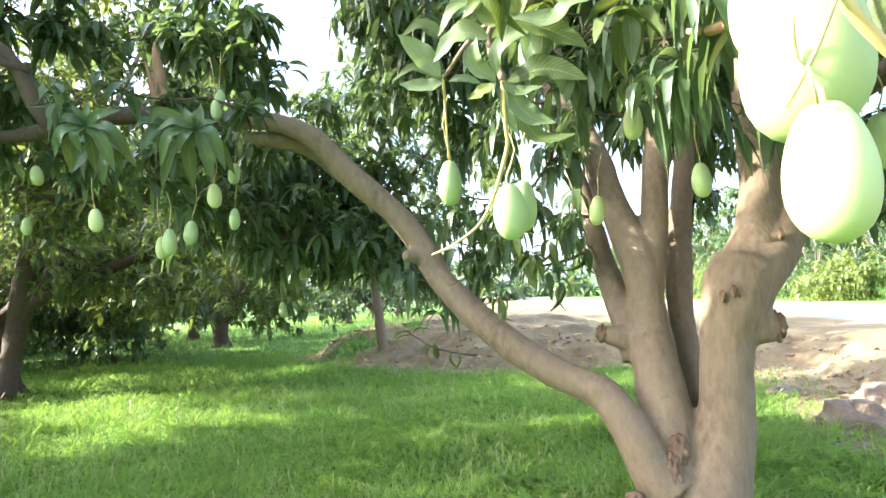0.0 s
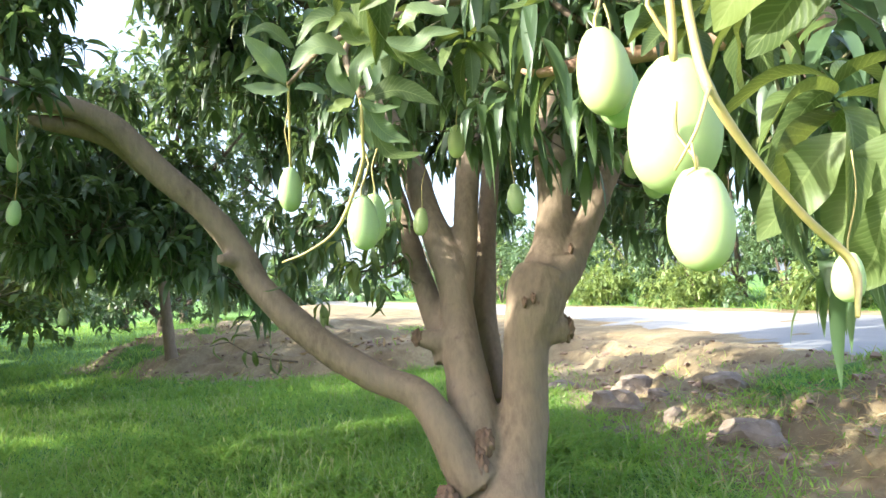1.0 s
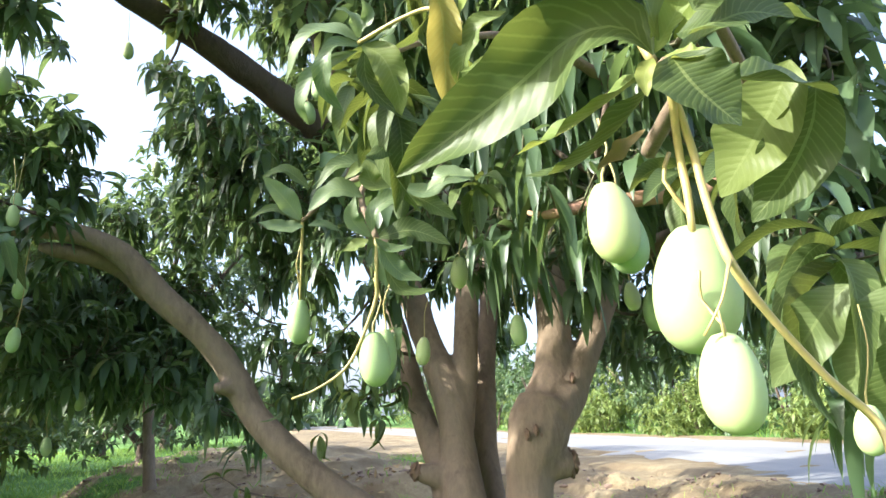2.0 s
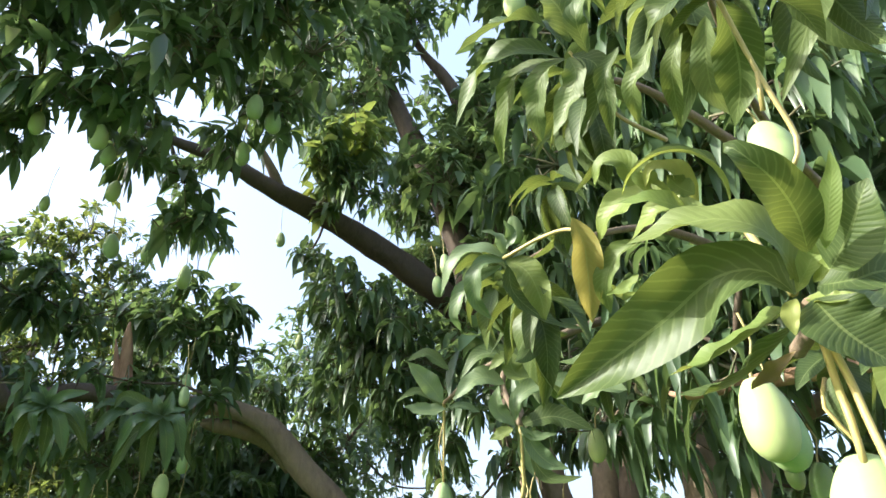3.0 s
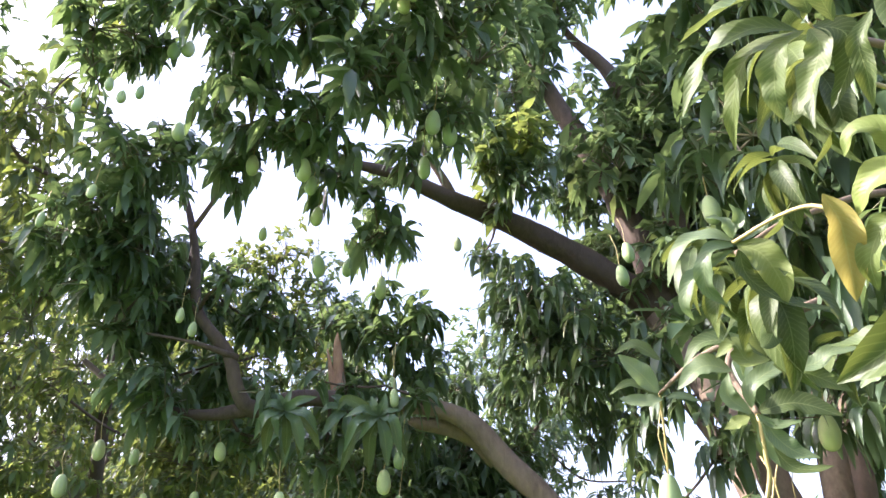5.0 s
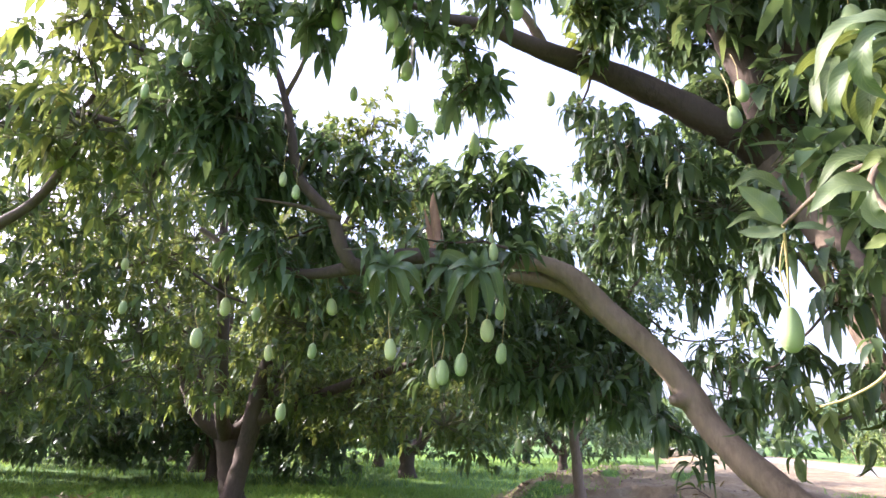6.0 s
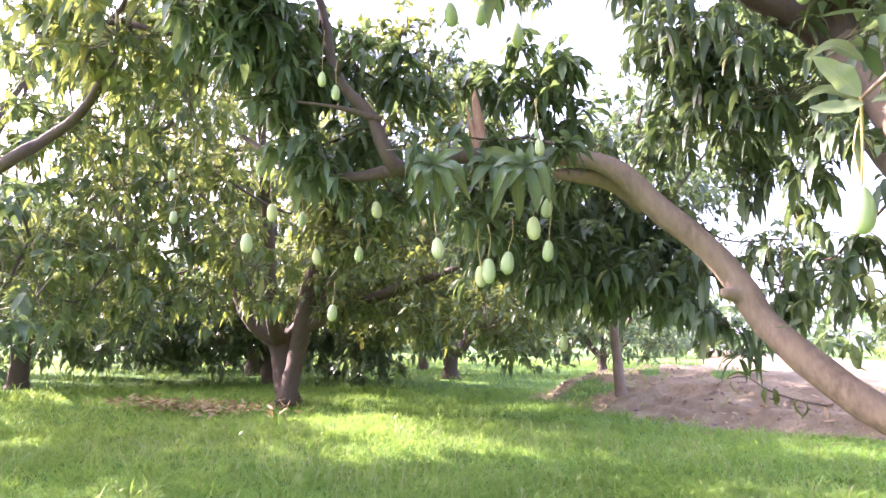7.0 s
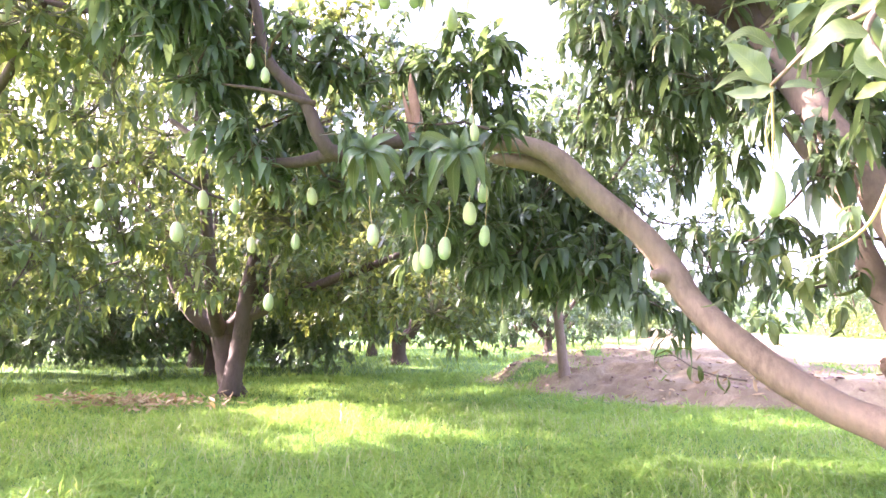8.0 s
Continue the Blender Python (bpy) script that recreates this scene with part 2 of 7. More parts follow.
def leaf_arrays(base, way, length, width, droop, roll, stations, fold=0.25, wave=0.0, rng=None, twist=None):
    """Leaf blades, folded along the midrib and bent down by their weight; stations: places along the blade."""
    n = len(base)
    u = np.linspace(0, 1, stations) ** 1.2
    way = unit(way)
    side = np.cross(way, np.array([0.0, 0.0, 1.0]))
    flat = np.linalg.norm(side, axis=1) < 1e-3
    side[flat] = (1, 0, 0)
    side = unit(side)
    up = np.cross(side, way)
    side = side * np.cos(roll)[:, None] + up * np.sin(roll)[:, None]
    L = length[:, None, None]
    uu = u[None, :, None]
    d = droop[:, None, None]
    mid = base[:, None, :] + way[:, None, :] * L * uu * (1 - 0.3 * np.abs(d) * uu) + np.array([0, 0, -1.0]) * L * d * 0.62 * uu ** 2
    tang = unit(np.gradient(mid, axis=1))
    s = np.repeat(side[:, None, :], stations, axis=1)
    nrm = unit(np.cross(s, tang))
    if twist is not None:
        a = (twist[:, None] * u[None, :] ** 1.3)[..., None]
        s, nrm = s * np.cos(a) + nrm * np.sin(a), nrm * np.cos(a) - s * np.sin(a)
    prof = np.sin(np.pi * np.clip(u, 0, 1) ** 0.8) ** 0.8
    prof[0] = 0.05
    prof[-1] = 0.03 if stations > 6 else 0.12
    w = (width[:, None] * 0.5 * prof[None, :])[..., None]
    lift = fold * w
    if wave:
        ph = rng.uniform(0, 6.28, n)[:, None]
        wob = (np.sin(u[None, :] * 11 + ph) * wave)[..., None] * w
        wob2 = (np.sin(u[None, :] * 9 + ph + 2) * wave)[..., None] * w
    else:
        wob = wob2 = 0
    left, right = mid + s * w + nrm * (lift + wob), mid - s * w + nrm * (lift + wob2)
    verts = np.stack([left, mid, right], axis=2).reshape(-1, 3)
    k = np.arange(stations - 1) * 3
    one = np.concatenate([np.stack([k, k + 1, k + 4], 1), np.stack([k, k + 4, k + 3], 1),
                          np.stack([k + 1, k + 2, k + 5], 1), np.stack([k + 1, k + 5, k + 4], 1)])
    tris = (one[None] + (np.arange(n) * stations * 3)[:, None, None]).reshape(-1, 3)
    uv = np.stack([np.repeat(u, 3), np.tile([0.0, 0.5, 1.0], stations)], axis=1)
    return verts, tris, np.tile(uv, (n, 1))


def whorls(centres, axes, rng, count=(6, 10), size=(0.14, 0.23), stations=4, hang=(0.1, 1.0), wide=(0.31, 0.46)):
    """Rosettes of drooping leaves at shoot tips."""
    k = rng.integers(count[0], count[1] + 1, len(centres))
    idx = np.repeat(np.arange(len(centres)), k)
    n = len(idx)
    ax = unit(axes)[idx]
    az = rng.uniform(0, 2 * np.pi, n)
    ref = unit(np.cross(ax, rng.normal(size=(n, 3))))
    ref2 = np.cross(ax, ref)
    out = ref * np.cos(az)[:, None] + ref2 * np.sin(az)[:, None]
    way = out + ax * rng.uniform(-0.4, 0.75, n)[:, None]
    length = rng.uniform(size[0], size[1], n)
    base = centres[idx] - ax * rng.uniform(0, 0.07, n)[:, None]
    return leaf_arrays(base, way, length, length * rng.uniform(wide[0], wide[1], n), rng.uniform(hang[0], hang[1], n), rng.uniform(-0.5, 0.5, n), stations, twist=rng.normal(size=n) * 0.5)


def smooth_path(points, step):
    """Points and radii, drawn through by a soft curve."""
    p = np.array(points, dtype=float)
    p = np.vstack([2 * p[0] - p[1], p, 2 * p[-1] - p[-2]])
    out = []
    for i in range(1, len(p) - 2):
        n = max(2, int(np.linalg.norm(p[i + 1, :3] - p[i, :3]) / step))
        for t in np.linspace(0, 1, n, endpoint=False):
            a, b, c, d = p[i - 1], p[i], p[i + 1], p[i + 2]
            out.append(0.5 * (2 * b + (c - a) * t + (2 * a - 5 * b + 4 * c - d) * t * t + (3 * b - a - 3 * c + d) * t ** 3))
    out.append(p[-2])
    return np.array(out)


def tube_arrays(points, sides=8, step=0.06, rough=0.0, seed=0):
    q = smooth_path(points, step)
    c, r = q[:, :3], np.maximum(q[:, 3], 0.0012)
    tang = unit(np.gradient(c, axis=0))
    a = unit(np.cross(tang, np.array([0.31, 0.77, 0.21])))
    b = np.cross(tang, a)
    ang = np.linspace(0, 2 * np.pi, sides, endpoint=False)
    ring = c[:, None, :] + (a[:, None, :] * np.cos(ang)[None, :, None] + b[:, None, :] * np.sin(ang)[None, :, None]) * r[:, None, None]
    if rough:
        for i in range(len(c)):
            for j in range(sides):
                v = ring[i, j]
                ring[i, j] = c[i] + (v - c[i]) * (1 + rough * noise.noise(Vector(v * 6 + seed)) + 0.5 * rough * noise.noise(Vector(v * 17 + seed)))
    verts = np.vstack([ring.reshape(-1, 3), c[:1], c[-1:]])
    m = len(c)
    i, j = np.meshgrid(np.arange(m - 1), np.arange(sides), indexing="ij")
    i, j = i.ravel(), j.ravel()
    j2 = (j + 1) % sides
    v0, v1, v2, v3 = i * sides + j, i * sides + j2, (i + 1) * sides + j2, (i + 1) * sides + j
    tris = np.vstack([np.stack([v0, v1, v2], 1), np.stack([v0, v2, v3], 1)])
    j = np.arange(sides)
    cap1 = np.stack([np.full(sides, m * sides), (j + 1) % sides, j], 1)
    cap2 = np.stack([np.full(sides, m * sides + 1), (m - 1) * sides + j, (m - 1) * sides + (j + 1) % sides], 1)
    return verts, np.vstack([tris, cap1, cap2])


def joined(pieces):
    """Several (verts, tris[, uv]) as one."""
    at, vs, ts, us = 0, [], [], []
    for piece in pieces:
        vs.append(piece[0])
        ts.append(np.asarray(piece[1]) + at)
        if len(piece) > 2:
            us.append(piece[2])
        at += len(piece[0])
    return np.vstack(vs), np.vstack(ts), (np.vstack(us) if us else None)


def tube_mesh(name, points, material, sides=8, step=0.06, rough=0.0, seed=0):
    v, t = tube_arrays(points, sides, step, rough, seed)
    return raw_mesh(name, v, t, material)


def clump_centres(clumps, rng, per_metre, spread=1.0):
    """Shoot tips scattered through soft round masses, more towards their skins, with their outward ways."""
    cs, ax, home = [], [], []
    for x, y, z, r in clumps:
        n = max(3, int(per_metre * r ** 2.3 * spread))
        d = unit(rng.normal(size=(n, 3)))
        rad = r * rng.uniform(0.15, 1.08, n) ** 0.6
        d[:, 2] *= 0.9
        c = np.array([x, y, z]) + d * rad[:, None]
        cs.append(c)
        ax.append(d * 0.8 + np.array([0, 0, 0.55]) + rng.normal(size=(n, 3)) * 0.3)
        home.append(np.tile((x, y, z), (n, 1)) - np.array([0, 0, 0.25]) * r)
    return np.vstack(cs), np.vstack(ax), np.vstack(home)


def twig_arrays(centres, homes, rng, r0=0.007, share=1.0):
    """Thin bent twigs from each shoot tip back into its mass."""
    keep = rng.uniform(size=len(centres)) < share
    a, b = centres[keep], homes[keep]
    n = len(a)
    mid = (a + b) / 2 + rng.normal(size=(n, 3)) * 0.05
    ways = unit(b - a)
    s = unit(np.cross(ways, rng.normal(size=(n, 3))))
    t = np.cross(ways, s)
    rings = []
    for p, r in ((a, 0.5), (mid, 0.8), (b, 1.2)):
        for ang in (0, 2.1, 4.2):
            rings.append(p + (s * math.cos(ang) + t * math.sin(ang)) * r0 * r)
    verts = np.stack(rings, axis=1).reshape(-1, 3)
    one = []
    for k in (0, 3):
        for j in range(3):
            j2 = (j + 1) % 3
            one += [(k + j, k + j2, k + 3 + j2), (k + j, k + 3 + j2, k + 3 + j)]
    return verts, (np.array(one)[None] + (np.arange(n) * 9)[:, None, None]).reshape(-1, 3)


def branches(tree, nodes, clumps, material, thick=0.016):
    """Bent branches that lead from the limbs to every leaf mass, each from the nearest wood that stands already."""
    rng = np.random.default_rng(len(clumps))
    wood, left, pieces = np.array([n[:3] for n in nodes]), [np.array(c[:3]) for c in clumps], []
    size = [thick] * len(wood)
    goals = np.array(left)
    dist = np.linalg.norm(goals[:, None] - wood[None], axis=2)
    near, best = dist.argmin(axis=1), dist.min(axis=1)
    open_ends = np.ones(len(goals), dtype=bool)
    for _ in range(len(goals)):
        i = int(np.where(open_ends, best, 1e9).argmin())
        a, b = wood[near[i]], goals[i]
        r = size[near[i]] * 0.8
        span = np.linalg.norm(b - a)
        if span > 0.05:
            mid = (a + b) / 2 + rng.normal(size=3) * span * 0.1 - np.array((0, 0, 0.06 * span))
            pieces.append(tube_arrays([(*a, r), (*mid, r * 0.85), (*b, r * 0.6)], 5, 0.12))
        open_ends[i] = False
        wood, size = np.vstack([wood, b]), size + [max(r, 0.005)]
        d = np.linalg.norm(goals - b, axis=1)
        closer = d < best
        near[closer], best[closer] = len(wood) - 1, d[closer]
    v, t, _ = joined(pieces)
    part("branch_mass", raw_mesh("branch_mass", v, t, material), tree, "", "stuff")


# ---- ground, bank and road ----
BANK_Y = [-60, -20, 0, 3.0, 4.5, 5.1, 5.7, 7.8, 9.2, 9.8, 10.2, 10.7, 11.4, 12.2, 13.4, 14.6, 17.0, 24.0, 45.0, 120.0]
BANK_X = [3.0, 2.8, 2.5, 2.8, 2.75, 2.95, 3.3, 4.0, 4.2, 2.8, 0.3, -0.5, -1.3, -2.0, -2.9, -3.4, -3.2, -2.2, 3.0, 5.0]
# green hollows and tongues on the bank: x, y, and half widths
GREEN = [(4.9, 4.1, 0.95, 0.45), (2.1, 8.0, 0.8, 1.4), (-1.75, 13.6, 0.85, 0.7), (-0.75, 14.9, 0.5, 0.5), (0.9, 14.3, 0.35, 0.45), (3.8, 12.4, 0.6, 0.6)]
LIP_X = [-3.3, -2.6, -1.35, -0.3, 0.4, 1.0, 2.0, 3.2]
LIP_Y = [12.4, 11.4, 11.7, 12.8, 12.4, 11.6, 11.4, 12.1]


def bare_depth(x, y):
    """Metres inside the bare bank, taken across it."""
    return (x - np.interp(y, BANK_Y, BANK_X)) * 0.85


def greenness(x, y):
    return np.max([np.exp(-(((x - cx) / rx) ** 2 + ((y - cy) / ry) ** 2)) for cx, cy, rx, ry in GREEN], axis=0)


def ledges(x, y):
    """Two worn lips across the far end of the bank, with a hollow behind the lower one."""
    if not (-3.4 < x < 4.0 and 9.0 < y < 18.0):
        return 0.0
    fade = min(1.0, (x + 3.4) / 0.7, (4.0 - x) / 1.2)
    s = y - float(np.interp(x, LIP_X, LIP_Y)) - 0.25 * lump(x, y, 1.6, 11.0)
    face = min(max((s + 0.14) / 0.16, 0.0), 1.0)
    upper = min(max((s - 2.3 + 0.12) / 0.16, 0.0), 1.0)
    hollow = math.exp(-((s - 1.2) / 0.6) ** 2)
    return fade * (0.17 * face + 0.12 * upper - 0.12 * hollow)


def lump(x, y, s, seed):
    return noise.noise(Vector((x * s, y * s, seed)))


def ground_height(x, y):
    d = bare_depth(x, y) + 0.5 * lump(x, y, 0.9, 3.1)
    rise = min(max(d / 2.4, 0.0), 1.0)
    rise = rise * rise * (3 - 2 * rise)
    tread = rise * 3.0 + 0.35 * lump(x, y, 1.1, 6.0)
    step = math.floor(tread)
    part_up = min(max((tread - step - 0.74) / 0.16, 0.0), 1.0)
    ledged = min(max((step + part_up) / 3.0, 0.0), 1.0)
    h = 0.40 * (0.3 * rise + 0.7 * ledged * min(1.0, rise * 4))
    rough = min(1.0, rise * 3) * max(0.0, min(1.0, (6.6 - x) / 1.2))
    rough *= 1.0 - 0.65 * min(max((y - 8.0) / 1.5, 0.0), 1.0)
    ridge = abs(lump(x, y, 1.3, 8.0)) * 0.20 + abs(lump(x, y, 2.9, 2.0)) * 0.11 + lump(x, y, 7.0, 5.0) * 0.035
    return h + rough * ridge + ledges(x, y) * min(1.0, rise * 5) + 0.03 * lump(x, y, 0.35, 1.0) * (1 - rise)


def axis_steps(lo, hi, step, far, grow=1.35):
    a = list(np.arange(lo, hi + 1e-6, step))
    s = step
    while a[-1] < far:
        s *= grow
        a.append(a[-1] + s)
    s = step
    while a[0] > -far:
        s *= grow
        a.insert(0, a[0] - s)
    return a


def build_ground():
    xs, ys = axis_steps(-5, 13.5, 0.11, 900, 1.25), axis_steps(2.0, 18, 0.11, 900, 1.25)
    verts = [(x, y, ground_height(x, y) if -60 < x < 60 and -60 < y < 140 else (0.3 if x > 5 else 0.0)) for y in ys for x in xs]
    nx = len(xs)
    i, j = np.meshgrid(np.arange(len(ys) - 1), np.arange(nx - 1), indexing="ij")
    a = (i * nx + j).ravel()
    tris = np.vstack([np.stack([a, a + 1, a + nx + 1], 1), np.stack([a, a + nx + 1, a + nx], 1)])
    me = raw_mesh("ground", verts, tris, MAT_GROUND)
    v = np.array(verts)
    d = bare_depth(v[:, 0], v[:, 1])
    bare = np.clip(d / 0.8 + 0.5, 0, 1)
    bare[(v[:, 0] > 13.3)] = 0.25
    bare = bare - 0.85 * greenness(v[:, 0], v[:, 1])
    layer = me.attributes.new("bare", "FLOAT", "POINT")
    layer.data.foreach_set("value", bare.astype(np.float32))
    return tagged(new("ground", me), "grassy orchard soil rising to a bare earth bank", "ground", kind="structure")


build_ground()


def build_road():
    ys = np.concatenate([np.arange(-40, 40, 0.3), np.arange(40, 200, 3.0)])
    verts, tris = [], []
    for y in ys:
        near = np.interp(y, [-40, 4, 5.3, 8, 13, 40, 200], [5.8, 5.95, 6.05, 6.7, 7.7, 8.0, 8.0]) + 0.25 * lump(3.0, y, 0.6, 4.0) + 0.1 * lump(3.0, y, 2.4, 4.0)
        far = 12.7 + 0.15 * lump(9.0, y, 0.5, 7.0)
        for k in range(7):
            x = near + (far - near) * k / 6
            verts.append((x, y, max(ground_height(x, y), 0.30) + (0.012 if 0 < k < 6 else -0.02)))
    for i in range(len(ys) - 1):
        for k in range(6):
            a = i * 7 + k
            tris += [(a, a + 1, a + 8), (a, a + 8, a + 7)]
    return tagged(new("road", raw_mesh("road", verts, tris, MAT_ROAD)), "pale worn asphalt road beside the orchard", "road", kind="structure")


build_road()


# ---- grass ----
def build_grass():
    rng = np.random.default_rng(5)
    cam_at = np.array([-0.4, -0.3])
    bases, sizes = [], []
    for near, far, density, h, a0, a1 in ((2.6, 6.5, 2300, 0.105, -1.08, 1.05), (6.5, 10.5, 950, 0.125, -1.08, 1.05), (10.5, 17.0, 300, 0.16, -1.08, 1.05),
                                          (17.0, 45.0, 24, 0.25, -1.08, 1.05), (0.05, 2.6, 420, 0.12, -3.14, 3.14), (2.6, 4.2, 300, 0.125, 1.05, 5.2),
                                          (4.2, 6.0, 210, 0.13, 1.05, 5.2), (6.0, 9.0, 140, 0.14, 1.05, 5.2), (9.0, 14.0, 70, 0.16, 1.05, 5.2)):
        n = int(density * (a1 - a0) / 2 * (far ** 2 - near ** 2))
        r = np.sqrt(rng.uniform(near ** 2, far ** 2, n))
        a = rng.uniform(a0, a1, n)
        x, y = cam_at[0] + r * np.sin(a), cam_at[1] + r * np.cos(a)
        d = bare_depth(x, y)
        tongue = greenness(x, y)
        keep = (d < rng.normal(0.05, 0.22, n)) | (rng.uniform(size=n) < 0.75 * tongue) | ((d > 0) & (d < 3.2) & (rng.uniform(size=n) < 0.008 + 0.05 * (d < 0.6) + 0.03 * (y < 6.5) * (d < 1.8))) | ((x > 13.0) & (rng.uniform(size=n) < 0.7))
        keep &= ~((x > 5.9) & (x < 13.0))
        bases.append(np.stack([x, y], 1)[keep])
        patch = np.array([0.62 + 0.8 * max(0.0, noise.noise(Vector((px * 0.8, py * 0.8, 9.0)))) + 0.9 * max(0.0, noise.noise(Vector((px * 3.1, py * 3.1, 2.0)))) for px, py in bases[-1]])
        near_tree = np.exp(-((bases[-1][:, 0] - 2.3) ** 2 + (bases[-1][:, 1] - 4.4) ** 2) / 1.0)
        sizes.append(h * patch * rng.uniform(0.5, 1.35, len(patch)) * (1 + 0.9 * near_tree))
    b, s = np.vstack(bases), np.concatenate(sizes)
    tall = rng.uniform(size=len(b)) < 0.03
    s[tall] *= 1.9
    n = len(b)
    z = np.array([ground_height(px, py) for px, py in b]) - 0.01
    base = np.column_stack([b, z])
    lean = rng.normal(size=(n, 2)) * 0.55
    way = np.column_stack([lean, np.ones(n)])
    side = unit(np.column_stack([rng.normal(size=(n, 2)), np.zeros(n)]))
    w = (0.008 + 0.065 * s)[:, None] * rng.uniform(0.5, 1.1, n)[:, None]
    w[tall] *= 0.5
    midp = base + way * (s * 0.55)[:, None]
    tip = base + way * (s * 0.95)[:, None] + np.column_stack([lean * s[:, None] * 0.9, -0.12 * s])
    verts = np.stack([base - side * w * 0.5, base + side * w * 0.5, midp + side * w * 0.42, midp - side * w * 0.42, tip], 1).reshape(-1, 3)
    one = np.array([(0, 1, 2), (0, 2, 3), (3, 2, 4)])
    tris = (one[None] + (np.arange(n) * 5)[:, None, None]).reshape(-1, 3)
    # pale flowering stems standing over the blades
    k = 6000
    r, a = np.sqrt(rng.uniform(2.6 ** 2, 9.5 ** 2, k)), rng.uniform(radians(-62), radians(50), k)
    x, y = cam_at[0] + r * np.sin(a), cam_at[1] + r * np.cos(a)
    ok = (bare_depth(x, y) < -0.05) & np.array([noise.noise(Vector((px * 0.9, py * 0.9, 4.0))) > -0.12 for px, py in zip(x, y)])
    x, y = x[ok], y[ok]
    k = len(x)
    foot = np.column_stack([x, y, np.array([ground_height(px, py) for px, py in zip(x, y)])])
    tall_by = rng.uniform(0.1, 0.2, k)[:, None]
    bow = np.column_stack([rng.normal(size=(k, 2)) * 0.35, np.ones(k)])
    side = unit(np.column_stack([rng.normal(size=(k, 2)), np.zeros(k)]))
    top = foot + bow * tall_by
    head = top + unit(bow + np.column_stack([rng.normal(size=(k, 2)) * 0.7, np.zeros(k)])) * rng.uniform(0.03, 0.06, k)[:, None]
    mid_head = (top + head) / 2
    sv = np.stack([foot - side * 0.0024, foot + side * 0.0024, top + side * 0.002, top - side * 0.002, mid_head + side * 0.006, mid_head - side * 0.006, head], 1).reshape(-1, 3)
    one = np.array([(0, 1, 2), (0, 2, 3), (3, 2, 4), (3, 4, 5), (5, 4, 6)])
    st = (one[None] + (np.arange(k) * 7)[:, None, None]).reshape(-1, 3)
    tagged(new("grass_stems", raw_mesh("grass_stems", sv, st, MAT_STEM)), "thin pale flowering stems among the grass", "grass", kind="stuff")
    tagged(new("grass", raw_mesh("grass", verts, tris, MAT_GRASS)), "lush green uncut grass under the mango trees", "grass", kind="stuff")


build_grass()


# ---- the near mango tree ----
def build_wood(tree, name, runs, voxel, material, label):
    v, t, _ = joined([tube_arrays(r, 14, 0.05, 0.10, i * 7.3) for i, r in enumerate(runs)])
    ob = part(name, raw_mesh(name, v, t, material), tree, label)
    rm = ob.modifiers.new("skin", "REMESH")
    rm.mode, rm.voxel_size, rm.use_smooth_shade = "VOXEL", voxel, True
    sm = ob.modifiers.new("soft", "SMOOTH")
    sm.factor, sm.iterations = 0.6, 5
    return ob


STEM_RIGHT = [(1.195, 2.85, -0.133, 0.32), (1.203, 2.85, 0.011, 0.276), (1.22, 2.85, 0.183, 0.225), (1.287, 2.85, 0.366, 0.158), (1.339, 2.85, 0.554, 0.141), (1.367, 2.85, 0.732, 0.126), (1.385, 2.85, 0.914, 0.124), (1.396, 2.85, 1.036, 0.13), (1.423, 2.85, 1.142, 0.15), (1.484, 2.87, 1.279, 0.171), (1.545, 2.89, 1.389, 0.157)]
FORK_RIGHT = [(1.534, 2.86, 1.309, 0.143), (1.692, 2.9, 1.439, 0.114), (1.822, 2.92, 1.612, 0.086), (1.952, 2.95, 1.808, 0.078), (2.082, 3.0, 1.991, 0.077), (2.226, 3.05, 2.232, 0.079), (2.486, 3.12, 2.735, 0.075), (2.795, 3.2, 3.431, 0.067)]
FORK_UP = [(1.497, 2.88, 1.279, 0.136), (1.577, 2.92, 1.411, 0.136), (1.659, 2.97, 1.57, 0.113), (1.708, 3.02, 1.777, 0.105), (1.747, 3.08, 2.029, 0.106), (1.787, 3.15, 2.295, 0.106), (1.877, 3.3, 2.716, 0.104), (1.95, 3.5, 3.398, 0.099), (1.85, 3.8, 4.199, 0.072)]
STEM_MIDDLE = [(1.153, 2.9, 0.297, 0.151), (1.115, 2.94, 0.502, 0.141), (1.111, 3.0, 0.72, 0.131), (1.101, 3.08, 0.963, 0.115), (1.118, 3.16, 1.168, 0.105), (1.126, 3.22, 1.366, 0.107), (1.105, 3.3, 1.54, 0.106), (1.067, 3.4, 1.717, 0.091), (1.034, 3.5, 1.917, 0.09), (1.009, 3.6, 2.118, 0.089), (0.964, 3.75, 2.34, 0.088), (0.905, 3.98, 2.618, 0.1), (0.88, 4.25, 2.98, 0.125), (0.8, 4.5, 3.38, 0.16)]
STEM_UP = [(1.143, 3.2, 1.298, 0.09), (1.213, 3.26, 1.5, 0.079), (1.255, 3.32, 1.713, 0.077), (1.318, 3.42, 2.015, 0.08), (1.397, 3.52, 2.318, 0.075), (1.493, 3.65, 2.671, 0.07), (1.566, 3.8, 3.077, 0.065), (1.626, 4.0, 3.646, 0.056)]
